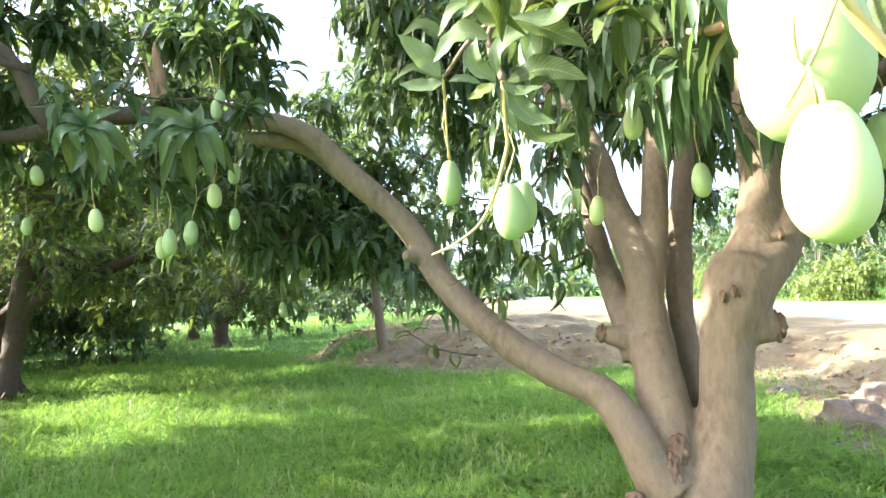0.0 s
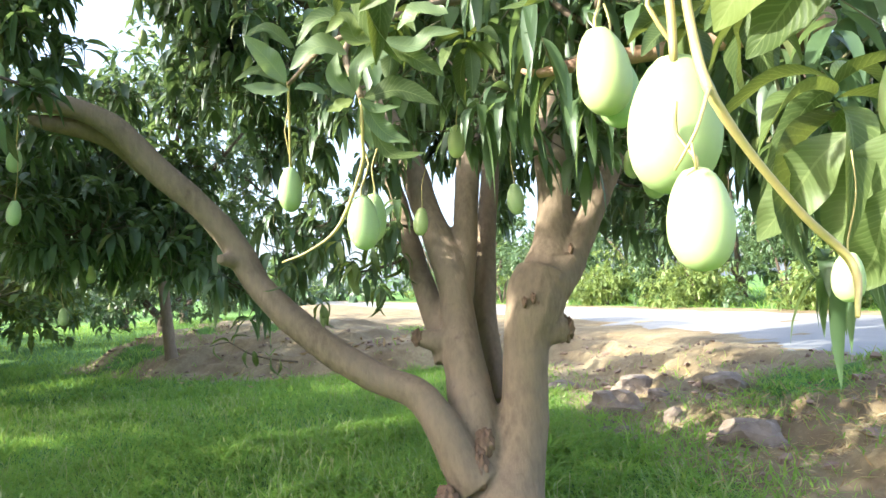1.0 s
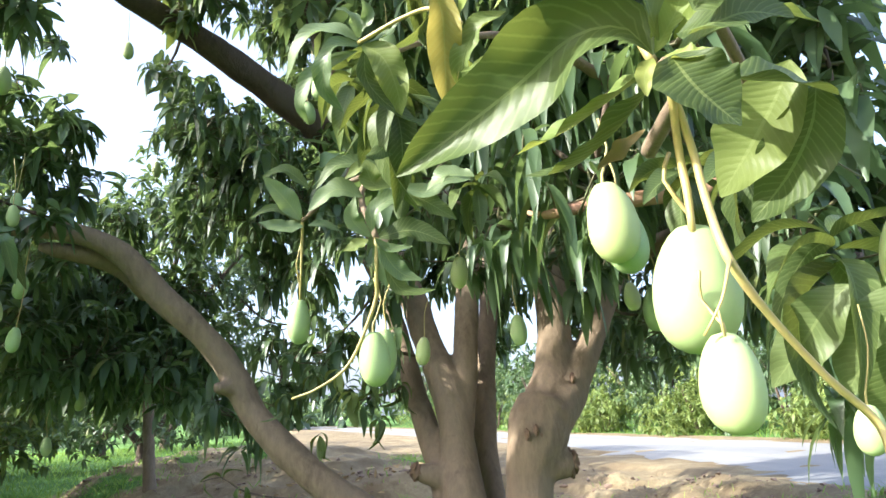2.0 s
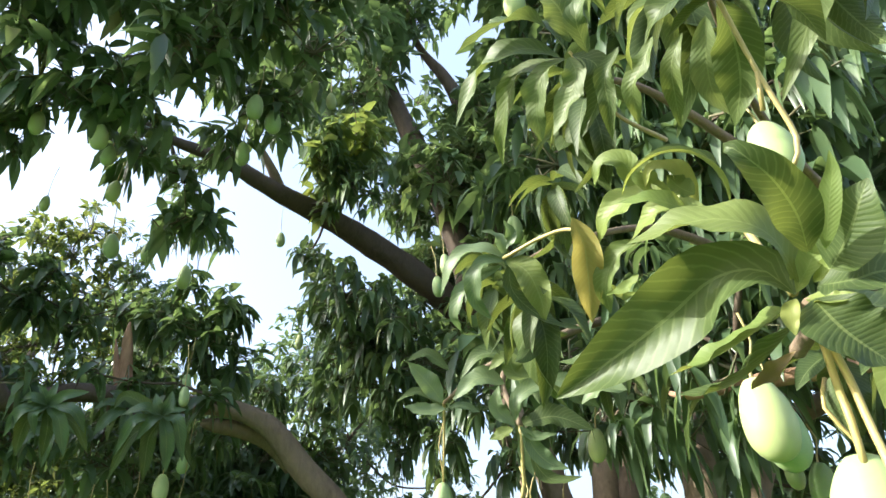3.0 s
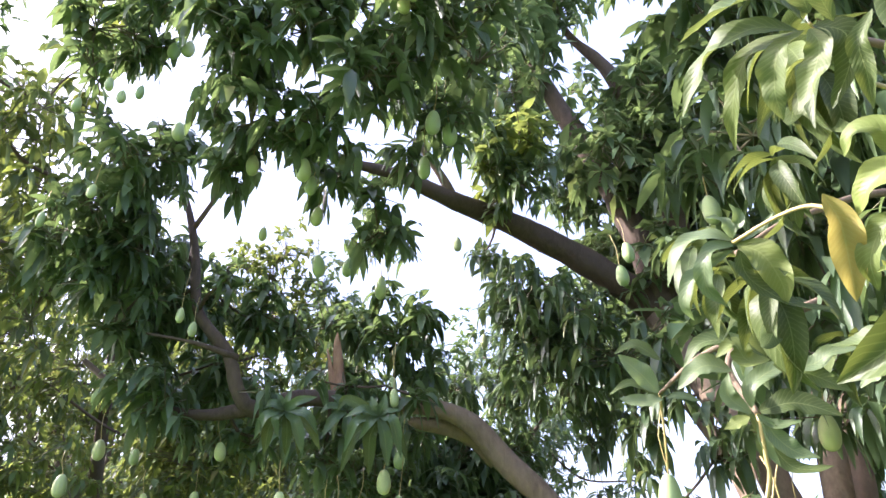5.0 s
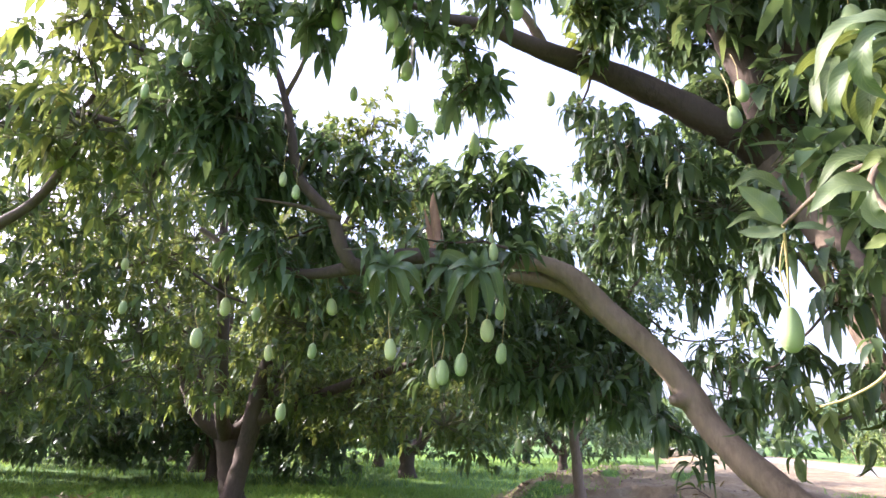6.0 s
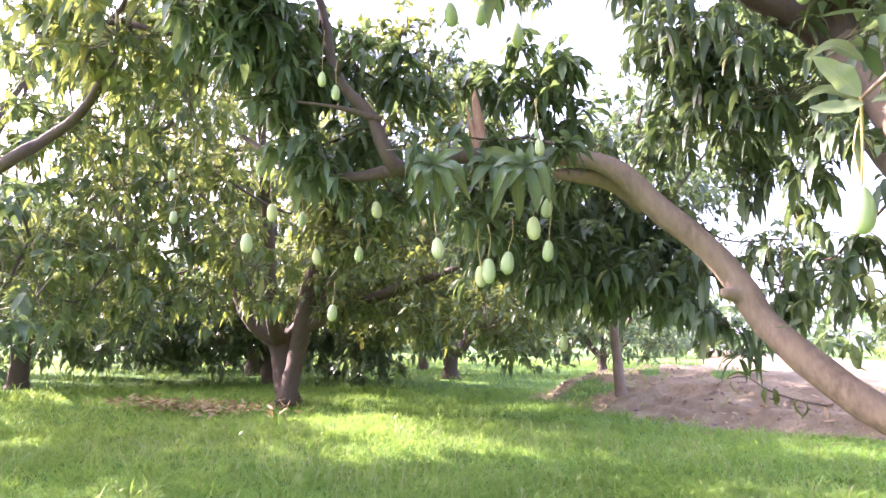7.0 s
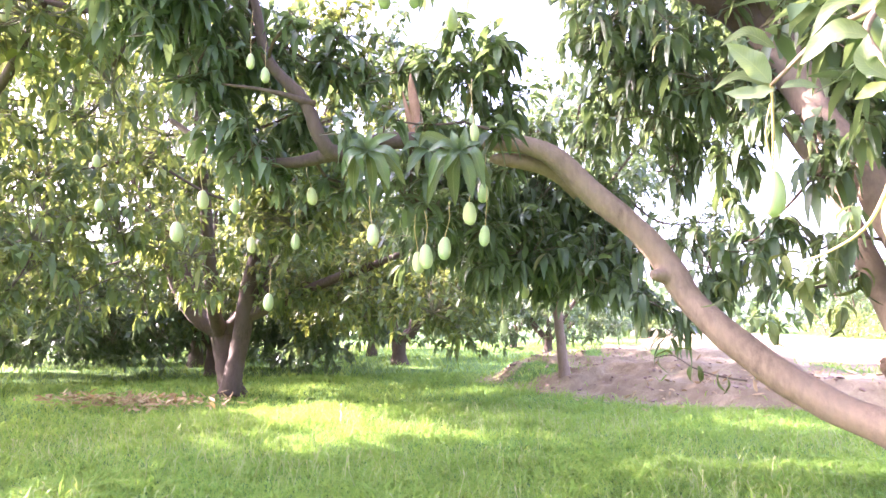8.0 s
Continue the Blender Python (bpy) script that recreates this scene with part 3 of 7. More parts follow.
LIMB_LEFT = [(1.056, 2.85, 0.324, 0.141), (0.971, 2.86, 0.444, 0.115), (0.916, 2.88, 0.583, 0.104), (0.854, 2.92, 0.7, 0.094), (0.782, 2.98, 0.787, 0.086), (0.666, 3.05, 0.842, 0.082), (0.529, 3.12, 0.916, 0.084), (0.375, 3.18, 1.027, 0.085), (0.224, 3.25, 1.165, 0.084), (0.113, 3.3, 1.276, 0.079), (0.015, 3.36, 1.4, 0.075), (-0.061, 3.4, 1.546, 0.078), (-0.153, 3.42, 1.705, 0.074), (-0.291, 3.42, 1.861, 0.072), (-0.48, 3.42, 2.035, 0.076), (-0.597, 3.41, 2.167, 0.073), (-0.711, 3.4, 2.283, 0.066), (-0.834, 3.39, 2.348, 0.059), (-0.955, 3.38, 2.377, 0.056), (-1.13, 3.36, 2.388, 0.054), (-1.269, 3.35, 2.391, 0.056)]
STEM_BACK = [(1.346, 3.1, 0.666, 0.056), (1.378, 3.3, 0.941, 0.063), (1.4, 3.42, 1.162, 0.076), (1.447, 3.52, 1.397, 0.078), (1.517, 3.62, 1.667, 0.071), (1.613, 3.75, 1.998, 0.068), (1.713, 3.9, 2.381, 0.067), (1.801, 4.1, 2.9, 0.062), (1.857, 4.4, 3.628, 0.052)]
STEM_THIN = [(1.035, 3.15, 0.914, 0.078), (1.02, 3.25, 1.104, 0.073), (1.004, 3.42, 1.334, 0.073), (0.989, 3.58, 1.562, 0.069), (0.975, 3.72, 1.799, 0.062), (0.943, 3.95, 2.146, 0.058), (0.841, 4.3, 2.621, 0.051)]
KNOB = [(1.444, 2.85, 1.079, 0.103), (1.543, 2.82, 1.083, 0.084), (1.603, 2.8, 1.08, 0.075), (1.629, 2.79, 1.079, 0.053)]
EAR = [(1.443, 2.88, 1.219, 0.098), (1.393, 2.88, 1.309, 0.069), (1.358, 2.88, 1.354, 0.044), (1.338, 2.88, 1.38, 0.019)]
STUB = [(1.04, 3.12, 1.019, 0.074), (0.942, 3.16, 1.043, 0.06), (0.881, 3.18, 1.059, 0.05)]
LIMB_KNOT = [(-0.055, 3.4, 1.539, 0.06), (-0.139, 3.34, 1.542, 0.04), (-0.191, 3.3, 1.55, 0.03)]

main_tree = tagged(new("mango_tree"), "old mango tree with smooth brown forked trunk and hanging green fruit", "tree", "orchard trees")
main_trunk = build_wood(main_tree, "trunk", [STEM_RIGHT, FORK_RIGHT, FORK_UP, STEM_MIDDLE, STEM_UP, LIMB_LEFT, STEM_BACK, STEM_THIN, KNOB, EAR, STUB, LIMB_KNOT], 0.014, MAT_BARK, "smooth brown trunk dividing low into thick stems")


MAIN_WOOD = [p for run in (FORK_RIGHT[3:], FORK_UP[4:], STEM_MIDDLE[7:], STEM_UP[3:], LIMB_LEFT[8:], STEM_BACK[4:], STEM_THIN[3:]) for p in run]


def limb(points, tree, name="limb", material=MAT_BARK, sides=12):
    if tree is main_tree and name == "limb":
        MAIN_WOOD.extend(tuple(p) for p in smooth_path(points, 0.25))
    return part(name, tube_mesh(name, points, material, sides, 0.06, 0.12, len(tree.children) * 3.7), tree)


# upper and left limbs wear the bark that has shade in its colour
limb([(0.80, 4.50, 3.38, 0.139), (0.46, 4.40, 3.67, 0.123), (-0.07, 4.20, 3.94, 0.105), (-0.52, 4.00, 4.10, 0.090), (-0.90, 3.70, 4.12, 0.071), (-1.25, 3.40, 4.16, 0.052), (-1.54, 3.20, 4.14, 0.034), (-1.80, 2.95, 4.18, 0.02), (-2.0, 2.7, 4.3, 0.006)], main_tree, "limb", MAT_BARK_SHADED)
limb([(0.82, 4.50, 3.36, 0.123), (0.72, 4.40, 3.83, 0.115), (0.58, 4.40, 4.39, 0.115), (0.34, 4.30, 4.93, 0.107), (0.06, 4.30, 5.60, 0.082), (-0.2, 4.30, 6.4, 0.049), (-0.3, 4.3, 7.0, 0.016)], main_tree, "limb", MAT_BARK_SHADED)
limb([(0.84, 4.48, 3.38, 0.115), (1.02, 4.42, 4.2, 0.107), (0.90, 4.30, 4.97, 0.098), (0.62, 4.30, 5.90, 0.074), (0.3, 4.30, 6.4, 0.041), (0.1, 4.3, 6.9, 0.016)], main_tree, "limb", MAT_BARK_SHADED)
limb([(-1.22, 3.36, 2.39, 0.060), (-1.58, 3.30, 2.42, 0.05), (-1.81, 3.20, 2.39, 0.048), (-1.97, 3.10, 2.30, 0.047), (-2.05, 3.00, 2.40, 0.043), (-2.12, 2.95, 2.60, 0.038), (-2.34, 2.90, 2.86, 0.033), (-2.43, 2.90, 3.20, 0.029), (-2.53, 2.90, 3.52, 0.024), (-2.72, 2.90, 3.98, 0.017), (-2.78, 2.92, 4.35, 0.006)], main_tree, "limb", MAT_BARK_SHADED)
limb([(-0.565, 3.583, 2.085, 0.050), (-0.707, 3.569, 2.223, 0.055), (-0.851, 3.497, 2.274, 0.050), (-1.012, 3.424, 2.290, 0.042), (-1.095, 3.411, 2.301, 0.020)], main_tree)
limb([(-2.50, 2.90, 3.45, 0.02), (-2.36, 2.85, 3.68, 0.014), (-2.33, 2.82, 3.95, 0.006)], main_tree, "twig")
limb([(-2.62, 2.90, 3.72, 0.016), (-2.85, 2.95, 3.9, 0.01), (-3.05, 3.0, 4.1, 0.005)], main_tree, "twig")
limb([(-1.97, 3.10, 2.32, 0.05), (-2.3, 3.1, 2.28, 0.034), (-2.8, 3.2, 2.4, 0.026), (-3.3, 3.3, 2.7, 0.018)], main_tree, "limb", MAT_BARK_SHADED)
limb([(-2.06, 2.96, 2.58, 0.022), (-2.26, 2.80, 2.62, 0.013), (-2.51, 2.70, 2.65, 0.006)], main_tree, "twig", MAT_BARK_SHADED)
limb([(-1.829, 1.741, 4.322, 0.006), (-1.773, 1.627, 4.434, 0.005), (-1.796, 1.526, 4.492, 0.003)], main_tree, "twig", MAT_TWIG, 5)
limb([(-1.78, 1.635, 4.425, 0.004), (-1.753, 1.569, 4.483, 0.002)], main_tree, "twig", MAT_TWIG, 5)
limb([(-1.885, 1.703, 4.322, 0.005), (-1.888, 1.619, 4.383, 0.004), (-1.863, 1.518, 4.465, 0.002)], main_tree, "twig", MAT_TWIG, 5)
limb([(-2.328, 1.788, 4.411, 0.005), (-2.345, 1.734, 4.441, 0.004), (-2.379, 1.703, 4.441, 0.002)], main_tree, "twig", MAT_TWIG, 5)
limb([(-1.494, 1.857, 4.245, 0.005), (-1.532, 1.802, 4.275, 0.003)], main_tree, "twig", MAT_TWIG, 5)
limb([(-2.396, 2.208, 3.633, 0.005), (-2.397, 2.107, 3.751, 0.002)], main_tree, "twig", MAT_TWIG, 5)
limb([(-0.86, 3.74, 4.12, 0.05), (-0.95, 3.60, 4.28, 0.035), (-1.15, 3.4, 4.5, 0.02)], main_tree, "twig")
limb([(1.25, 0.85, 1.95, 0.03), (0.98, 1.0, 1.92, 0.024), (0.75, 1.10, 1.90, 0.019), (0.64, 1.17, 1.885, 0.012), (0.60, 1.2, 1.9, 0.006)], main_tree, "limb", MAT_CUT)
limb([(2.2, 2.99, 2.25, 0.07), (2.0, 2.2, 2.2, 0.05), (1.6, 1.4, 2.05, 0.042), (1.25, 0.85, 1.95, 0.038)], main_tree)
for pts in ([(-1.52, 3.36, 2.40, 0.05), (-1.56, 3.36, 2.64, 0.04), (-1.585, 3.36, 2.80, 0.022), (-1.59, 3.36, 2.88, 0.004)],
            [(-1.55, 3.37, 2.42, 0.035), (-1.60, 3.35, 2.60, 0.022), (-1.64, 3.34, 2.76, 0.003)]):
    part("broken_stub", tube_mesh("broken_stub", pts, MAT_CUT, 7, 0.04, 0.3), main_trunk, "splintered reddish broken branch stub")


def burl(name, at, size, parent, material, label):
    bm = bmesh.new()
    bmesh.ops.create_icosphere(bm, subdivisions=4, radius=1.0)
    for v in bm.verts:
        q = v.co * 2.3 + Vector(at)
        k = 1 + 0.35 * noise.noise(q) + 0.18 * noise.noise(q * 2.7) + 0.1 * noise.noise(q * 6)
        v.co = Vector((v.co.x * size[0], v.co.y * size[1], v.co.z * size[2])) * k
    me = bpy.data.meshes.new(name)
    bm.to_mesh(me)
    bm.free()
    me.materials.append(material)
    me.polygons.foreach_set("use_smooth", np.full(len(me.polygons), True))
    ob = part(name, me, parent, label)
    ob.location = at
    return ob


burl("wound", (1.103, 2.815, 0.515), (0.05, 0.055, 0.075), main_trunk, MAT_WOUND, "dark weathered wound in the trunk")
burl("wound", (1.054, 2.79, 0.398), (0.05, 0.06, 0.11), main_trunk, MAT_WOUND, "dark weathered wound in the trunk")
burl("wound", (0.878, 2.8, 0.265), (0.055, 0.06, 0.07), main_trunk, MAT_WOUND, "dark weathered wound in the trunk")
for at in ((1.332, 2.725, 1.241), (1.381, 2.715, 1.259), (1.405, 2.72, 1.222), (1.676, 2.8, 1.523)):
    burl("scar", at, (0.011, 0.02, 0.03), main_trunk, MAT_WOUND, "small dark scar in the bark")
burl("cut_end", (1.612, 2.785, 1.08), (0.035, 0.05, 0.07), main_trunk, MAT_WOUND, "healed cut end of a branch")
burl("cut_end", (0.867, 3.175, 1.063), (0.03, 0.045, 0.046), main_trunk, MAT_WOUND, "healed cut end of a branch")

# leaf masses along the limbs: x, y, z, radius
CANOPY_HIGH = [
    (-1.69, 1.62, 3.78, 0.26), (-1.41, 1.67, 3.88, 0.26), (-1.06, 1.87, 3.68, 0.28), (-1.37, 1.93, 3.49, 0.27),
    (-1.70, 1.89, 3.50, 0.23), (-0.77, 2.11, 3.65, 0.26), (-0.65, 1.71, 3.79, 0.23), (-1.20, 2.48, 3.37, 0.18),
    (-1.21, 2.75, 3.31, 0.16), (-1.89, 2.22, 3.30, 0.13), (-0.83, 1.46, 3.71, 0.16), (-1.91, 1.59, 3.97, 0.16),
    (-2.38, 1.83, 4.33, 0.19), (-2.49, 2.02, 4.23, 0.16), (-0.97, 2.38, 3.58, 0.20), (-1.49, 2.41, 3.50, 0.17),
    (-2.38, 1.94, 4.53, 0.20), (-1.23, 1.49, 4.10, 0.15), (-1.01, 1.47, 4.17, 0.15), (-1.13, 1.65, 4.00, 0.19),
    (-1.39, 1.50, 4.03, 0.12),
    (-1.16, 2.53, 3.15, 0.17), (-1.26, 2.54, 3.09, 0.13), (-1.02, 2.56, 3.17, 0.12), (-1.83, 2.13, 3.49, 0.26), (-1.53, 1.92, 3.44, 0.24), (-1.05, 1.63, 3.52, 0.24), (-0.87, 1.67, 3.67, 0.24), (-1.37, 2.30, 3.40, 0.20), (-0.75, 2.45, 3.91, 0.24), (-0.56, 2.09, 4.02, 0.26), (-2.67, 1.73, 4.50, 0.22), (-2.72, 1.84, 4.23, 0.26),
]
CANOPY_MID = [
    (-0.39, 3.86, 4.70, 0.37), (-0.39, 1.72, 4.32, 0.26), (0.50, 3.57, 6.87, 0.49), (0.83, 4.83, 5.90, 0.38),
    (0.29, 5.22, 5.15, 0.49), (-0.38, 4.32, 3.53, 0.35), (0.56, 5.15, 4.42, 0.46), (0.01, 4.63, 3.27, 0.27),
    (0.99, 4.44, 3.84, 0.31), (-0.49, 1.74, 4.04, 0.22), (0.37, 1.52, 3.87, 0.17), (0.68, 2.22, 3.29, 0.19),
    (-0.64, 4.33, 3.95, 0.20), (-0.31, 5.11, 3.13, 0.32), (-0.56, 5.54, 3.04, 0.34), (-0.19, 4.57, 6.18, 0.38),
    (0.79, 5.17, 5.29, 0.38), (0.16, 4.27, 6.86, 0.52), (0.32, 1.44, 4.19, 0.28), (-0.67, 1.59, 4.15, 0.19),
    (-0.86, 1.35, 4.04, 0.22), (-0.59, 1.27, 4.01, 0.24), (-0.89, 1.56, 4.01, 0.20), (-0.46, 2.66, 4.82, 0.30), (-0.68, 2.32, 4.85, 0.28), (0.38, 1.90, 4.59, 0.34), (0.51, 1.66, 4.47, 0.34), (0.18, 1.65, 4.68, 0.34), (-0.34, 3.58, 4.21, 0.28), (-0.47, 3.45, 4.39, 0.26),
]
CANOPY_EDGE = [
    (-2.57, 1.97, 4.24, 0.24), (-2.73, 1.91, 3.99, 0.16), (-2.76, 2.09, 3.78, 0.13), (-1.89, 1.56, 4.02, 0.22),
    (-1.67, 1.63, 3.94, 0.25), (-1.96, 1.95, 3.61, 0.18), (-1.90, 2.06, 3.33, 0.16), (-1.76, 1.79, 3.74, 0.20),
    (-1.35, 1.64, 3.94, 0.20), (-2.23, 1.73, 4.24, 0.16),
    (-1.59, 3.40, 4.20, 0.20), (-1.80, 3.19, 4.21, 0.20), (-1.36, 3.50, 4.33, 0.16), (-1.51, 3.52, 4.07, 0.12),
    (-1.21, 3.79, 3.73, 0.06), (-1.58, 3.42, 3.58, 0.12), (-1.36, 3.47, 3.61, 0.10),
]
CANOPY_BEHIND = [
    (1.72, 4.86, 2.64, 0.30), (2.16, 4.84, 2.85, 0.42), (2.41, 5.05, 2.49, 0.34), (2.27, 4.41, 2.59, 0.30),
    (2.68, 4.19, 2.51, 0.40), (2.83, 4.43, 2.07, 0.36), (2.84, 3.90, 2.21, 0.34), (2.84, 3.73, 1.78, 0.26),
    (2.71, 3.29, 1.93, 0.32), (2.43, 5.54, 2.18, 0.30), (1.38, 4.89, 2.93, 0.30), (2.73, 4.07, 2.81, 0.36),
    (1.03, 5.10, 3.23, 0.34), (0.64, 5.22, 3.09, 0.30), (2.98, 5.07, 1.78, 0.20), (1.03, 4.18, 1.69, 0.16),
    # two masses added towards the sun, to keep the right stems shaded
    (1.20, 2.95, 2.30, 0.16), (1.30, 2.95, 2.55, 0.18),
]
CANOPY_RIGHT = [
    (0.45, 1.43, 2.90, 0.25), (0.59, 1.00, 3.39, 0.31), (0.78, 1.09, 2.74, 0.27), (0.91, 0.81, 2.74, 0.28),
    (0.45, 1.31, 3.48, 0.23), (1.02, 0.64, 3.09, 0.28), (0.86, 0.89, 2.33, 0.22), (0.67, 1.32, 2.29, 0.24),
    (0.90, 0.87, 3.32, 0.28), (0.69, 1.15, 3.07, 0.25), (0.75, 1.92, 2.73, 0.24), (0.78, 1.12, 2.00, 0.24),
    (0.75, 1.61, 2.05, 0.24), (0.59, 2.06, 2.27, 0.18), (1.25, 0.91, 1.85, 0.22), (1.28, 0.77, 1.70, 0.21),
    (1.36, 1.16, 2.06, 0.22), (1.15, 0.81, 1.53, 0.15), (1.39, 0.85, 1.41, 0.16),
]
CANOPY_BACK = [
    (0.52, 1.45, 4.13, 0.36), (0.59, 1.86, 3.76, 0.36), (0.63, 2.24, 3.30, 0.36), (0.64, 2.53, 2.78, 0.36),
    (0.95, 1.34, 4.03, 0.36), (1.03, 1.73, 3.67, 0.36), (1.08, 2.08, 3.22, 0.36), (1.08, 2.37, 2.72, 0.36),
    (1.33, 1.21, 3.90, 0.36), (1.42, 1.57, 3.54, 0.36), (1.46, 1.90, 3.12, 0.36), (1.46, 2.17, 2.65, 0.36),
    (1.64, 1.07, 3.75, 0.36), (1.73, 1.40, 3.41, 0.36), (1.78, 1.71, 3.01, 0.36), (1.78, 1.97, 2.57, 0.36),
    (2.06, 1.82, 2.34, 0.29), (2.11, 1.91, 1.99, 0.29), (2.25, 1.63, 2.28, 0.29), (2.31, 1.70, 1.94, 0.29),
    (2.39, 1.47, 2.23, 0.29), (2.44, 1.53, 1.90, 0.29), (2.41, 1.98, 2.52, 0.36), (2.47, 1.69, 2.30, 0.34),
    (2.60, 1.96, 2.02, 0.23), (2.70, 2.54, 2.64, 0.31), (1.55, 0.93, 2.78, 0.26), (1.68, 1.02, 2.50, 0.24),
    (1.67, 1.21, 2.72, 0.23), (1.58, 1.02, 2.16, 0.22),
]
CANOPY_FRONT = [
    (0.29, 1.71, 2.22, 0.16), (0.57, 1.85, 2.24, 0.17), (0.83, 1.93, 2.34, 0.19), (1.25, 2.62, 2.14, 0.15),
    (1.99, 2.75, 2.23, 0.24), (2.41, 3.02, 1.92, 0.21), (1.77, 2.63, 2.32, 0.23), (1.18, 2.01, 2.31, 0.20),
    (1.45, 1.58, 2.24, 0.24), (0.51, 2.12, 2.16, 0.12), (1.01, 2.56, 2.31, 0.15), (2.20, 3.41, 1.98, 0.20),
    (0.20, 2.08, 2.42, 0.14), (1.78, 1.83, 1.93, 0.16), (2.65, 3.06, 2.84, 0.38), (3.09, 3.05, 2.60, 0.35),
    (2.51, 3.34, 3.06, 0.35),
]
CANOPY_SUNLIT = [
    (-0.56, 3.51, 4.32, 0.27), (-0.31, 3.45, 4.55, 0.27), (-0.51, 3.77, 4.13, 0.20), (-0.93, 1.22, 3.87, 0.11),
    (-0.85, 1.37, 3.90, 0.11), (-0.57, 1.14, 3.86, 0.13),
]
CANOPY_UNDER = [
    (0.77, 2.72, 2.13, 0.13), (1.09, 2.71, 2.14, 0.15), (1.36, 2.47, 2.08, 0.15), (1.44, 2.21, 1.96, 0.13),
    (1.14, 2.45, 2.17, 0.15), (-0.35, 3.77, 3.58, 0.19), (-0.16, 3.74, 3.40, 0.19), (0.02, 3.63, 3.14, 0.16),
    (-0.32, 3.89, 3.35, 0.19), (0.24, 3.99, 1.70, 0.28), (0.43, 3.74, 1.77, 0.25), (0.03, 4.25, 1.33, 0.19),
    (-0.19, 4.37, 1.49, 0.21), (0.47, 4.51, 2.11, 0.25), (0.22, 4.77, 2.04, 0.21), 
    (0.19, 3.92, 1.49, 0.18), (-0.24, 4.44, 1.89, 0.31), (0.54, 3.69, 1.88, 0.19),
    (0.70, 3.86, 1.47, 0.17), (0.11, 4.10, 1.89, 0.18),
    
    (0.68, 3.51, 2.37, 0.15), (0.71, 3.46, 2.09, 0.14), (0.80, 3.37, 1.74, 0.12), (0.57, 4.68, 1.74, 0.20),
    (0.34, 4.91, 1.92, 0.20), (0.17, 4.85, 2.45, 0.20),
    (0.76, 3.30, 2.08, 0.14), (0.70, 3.38, 2.29, 0.16), (0.76, 3.15, 1.75, 0.13), 
    
]
CANOPY_LOW_LIMB = [
    (-0.32, 4.51, 3.20, 0.38), (0.06, 4.55, 2.99, 0.43), (0.38, 4.26, 3.04, 0.41), (-0.14, 4.58, 3.52, 0.39),
    (0.21, 4.35, 3.44, 0.38), (-0.51, 4.57, 3.58, 0.25), (0.47, 4.21, 2.50, 0.26), (0.19, 4.85, 2.68, 0.29),
    (-0.14, 4.98, 3.03, 0.25), (0.54, 3.93, 2.66, 0.25),
]
CROWN_LEFT = [
    (-1.19, 3.52, 2.88, 0.29), (-1.03, 3.47, 3.02, 0.23), (-1.41, 3.53, 2.99, 0.21), (-1.73, 3.54, 3.04, 0.22),
    (-1.02, 3.61, 2.70, 0.19), (-2.47, 2.92, 2.34, 0.25), (-2.42, 3.3, 3.12, 0.21), (-2.45, 3.4, 3.42, 0.16), (-2.11, 3.47, 2.23, 0.23),
    (-1.30, 4.06, 2.01, 0.27), (-0.94, 4.43, 1.92, 0.37), (-0.55, 4.47, 1.73, 0.33), (-2.56, 2.80, 2.49, 0.18),
    (-1.93, 3.42, 2.90, 0.20), (-1.51, 3.62, 2.72, 0.23), (-2.35, 3.37, 2.58, 0.21), (-1.21, 4.21, 1.78, 0.25),
    (-1.63, 3.45, 2.11, 0.22), (-2.12, 3.30, 3.00, 0.20), (-1.54, 3.70, 2.04, 0.23), (-1.28, 3.47, 3.18, 0.16),
    (-1.40, 3.00, 2.41, 0.11), (-1.18, 3.04, 2.42, 0.12), (-1.00, 3.09, 2.37, 0.09), (-1.61, 2.92, 2.45, 0.12),
    (-1.76, 2.69, 2.32, 0.10), (-0.87, 5.27, 1.71, 0.25), (-1.10, 3.82, 2.35, 0.21),
]
CROWN_BEYOND = [
    (-4.00, 6.83, 5.29, 0.49), (-3.53, 6.92, 5.53, 0.49), (-3.04, 7.29, 5.16, 0.49), (-4.23, 6.98, 4.73, 0.49),
    (-3.64, 7.26, 4.72, 0.49), (-2.66, 7.60, 4.74, 0.49), (-3.16, 7.57, 4.40, 0.49), (-3.75, 7.42, 4.18, 0.49),
    (-4.18, 7.29, 3.99, 0.49), (-3.73, 7.03, 5.27, 0.57), (-3.31, 7.38, 4.88, 0.57), (-4.06, 7.20, 4.58, 0.57),
    (-2.78, 7.63, 4.70, 0.57), (-3.19, 7.72, 4.14, 0.57), (-4.35, 7.32, 3.88, 0.57), (-3.79, 7.61, 3.79, 0.57),
    (-2.57, 7.94, 4.02, 0.57), (-4.88, 7.19, 3.38, 0.57), (-3.05, 7.99, 3.38, 0.57),
]
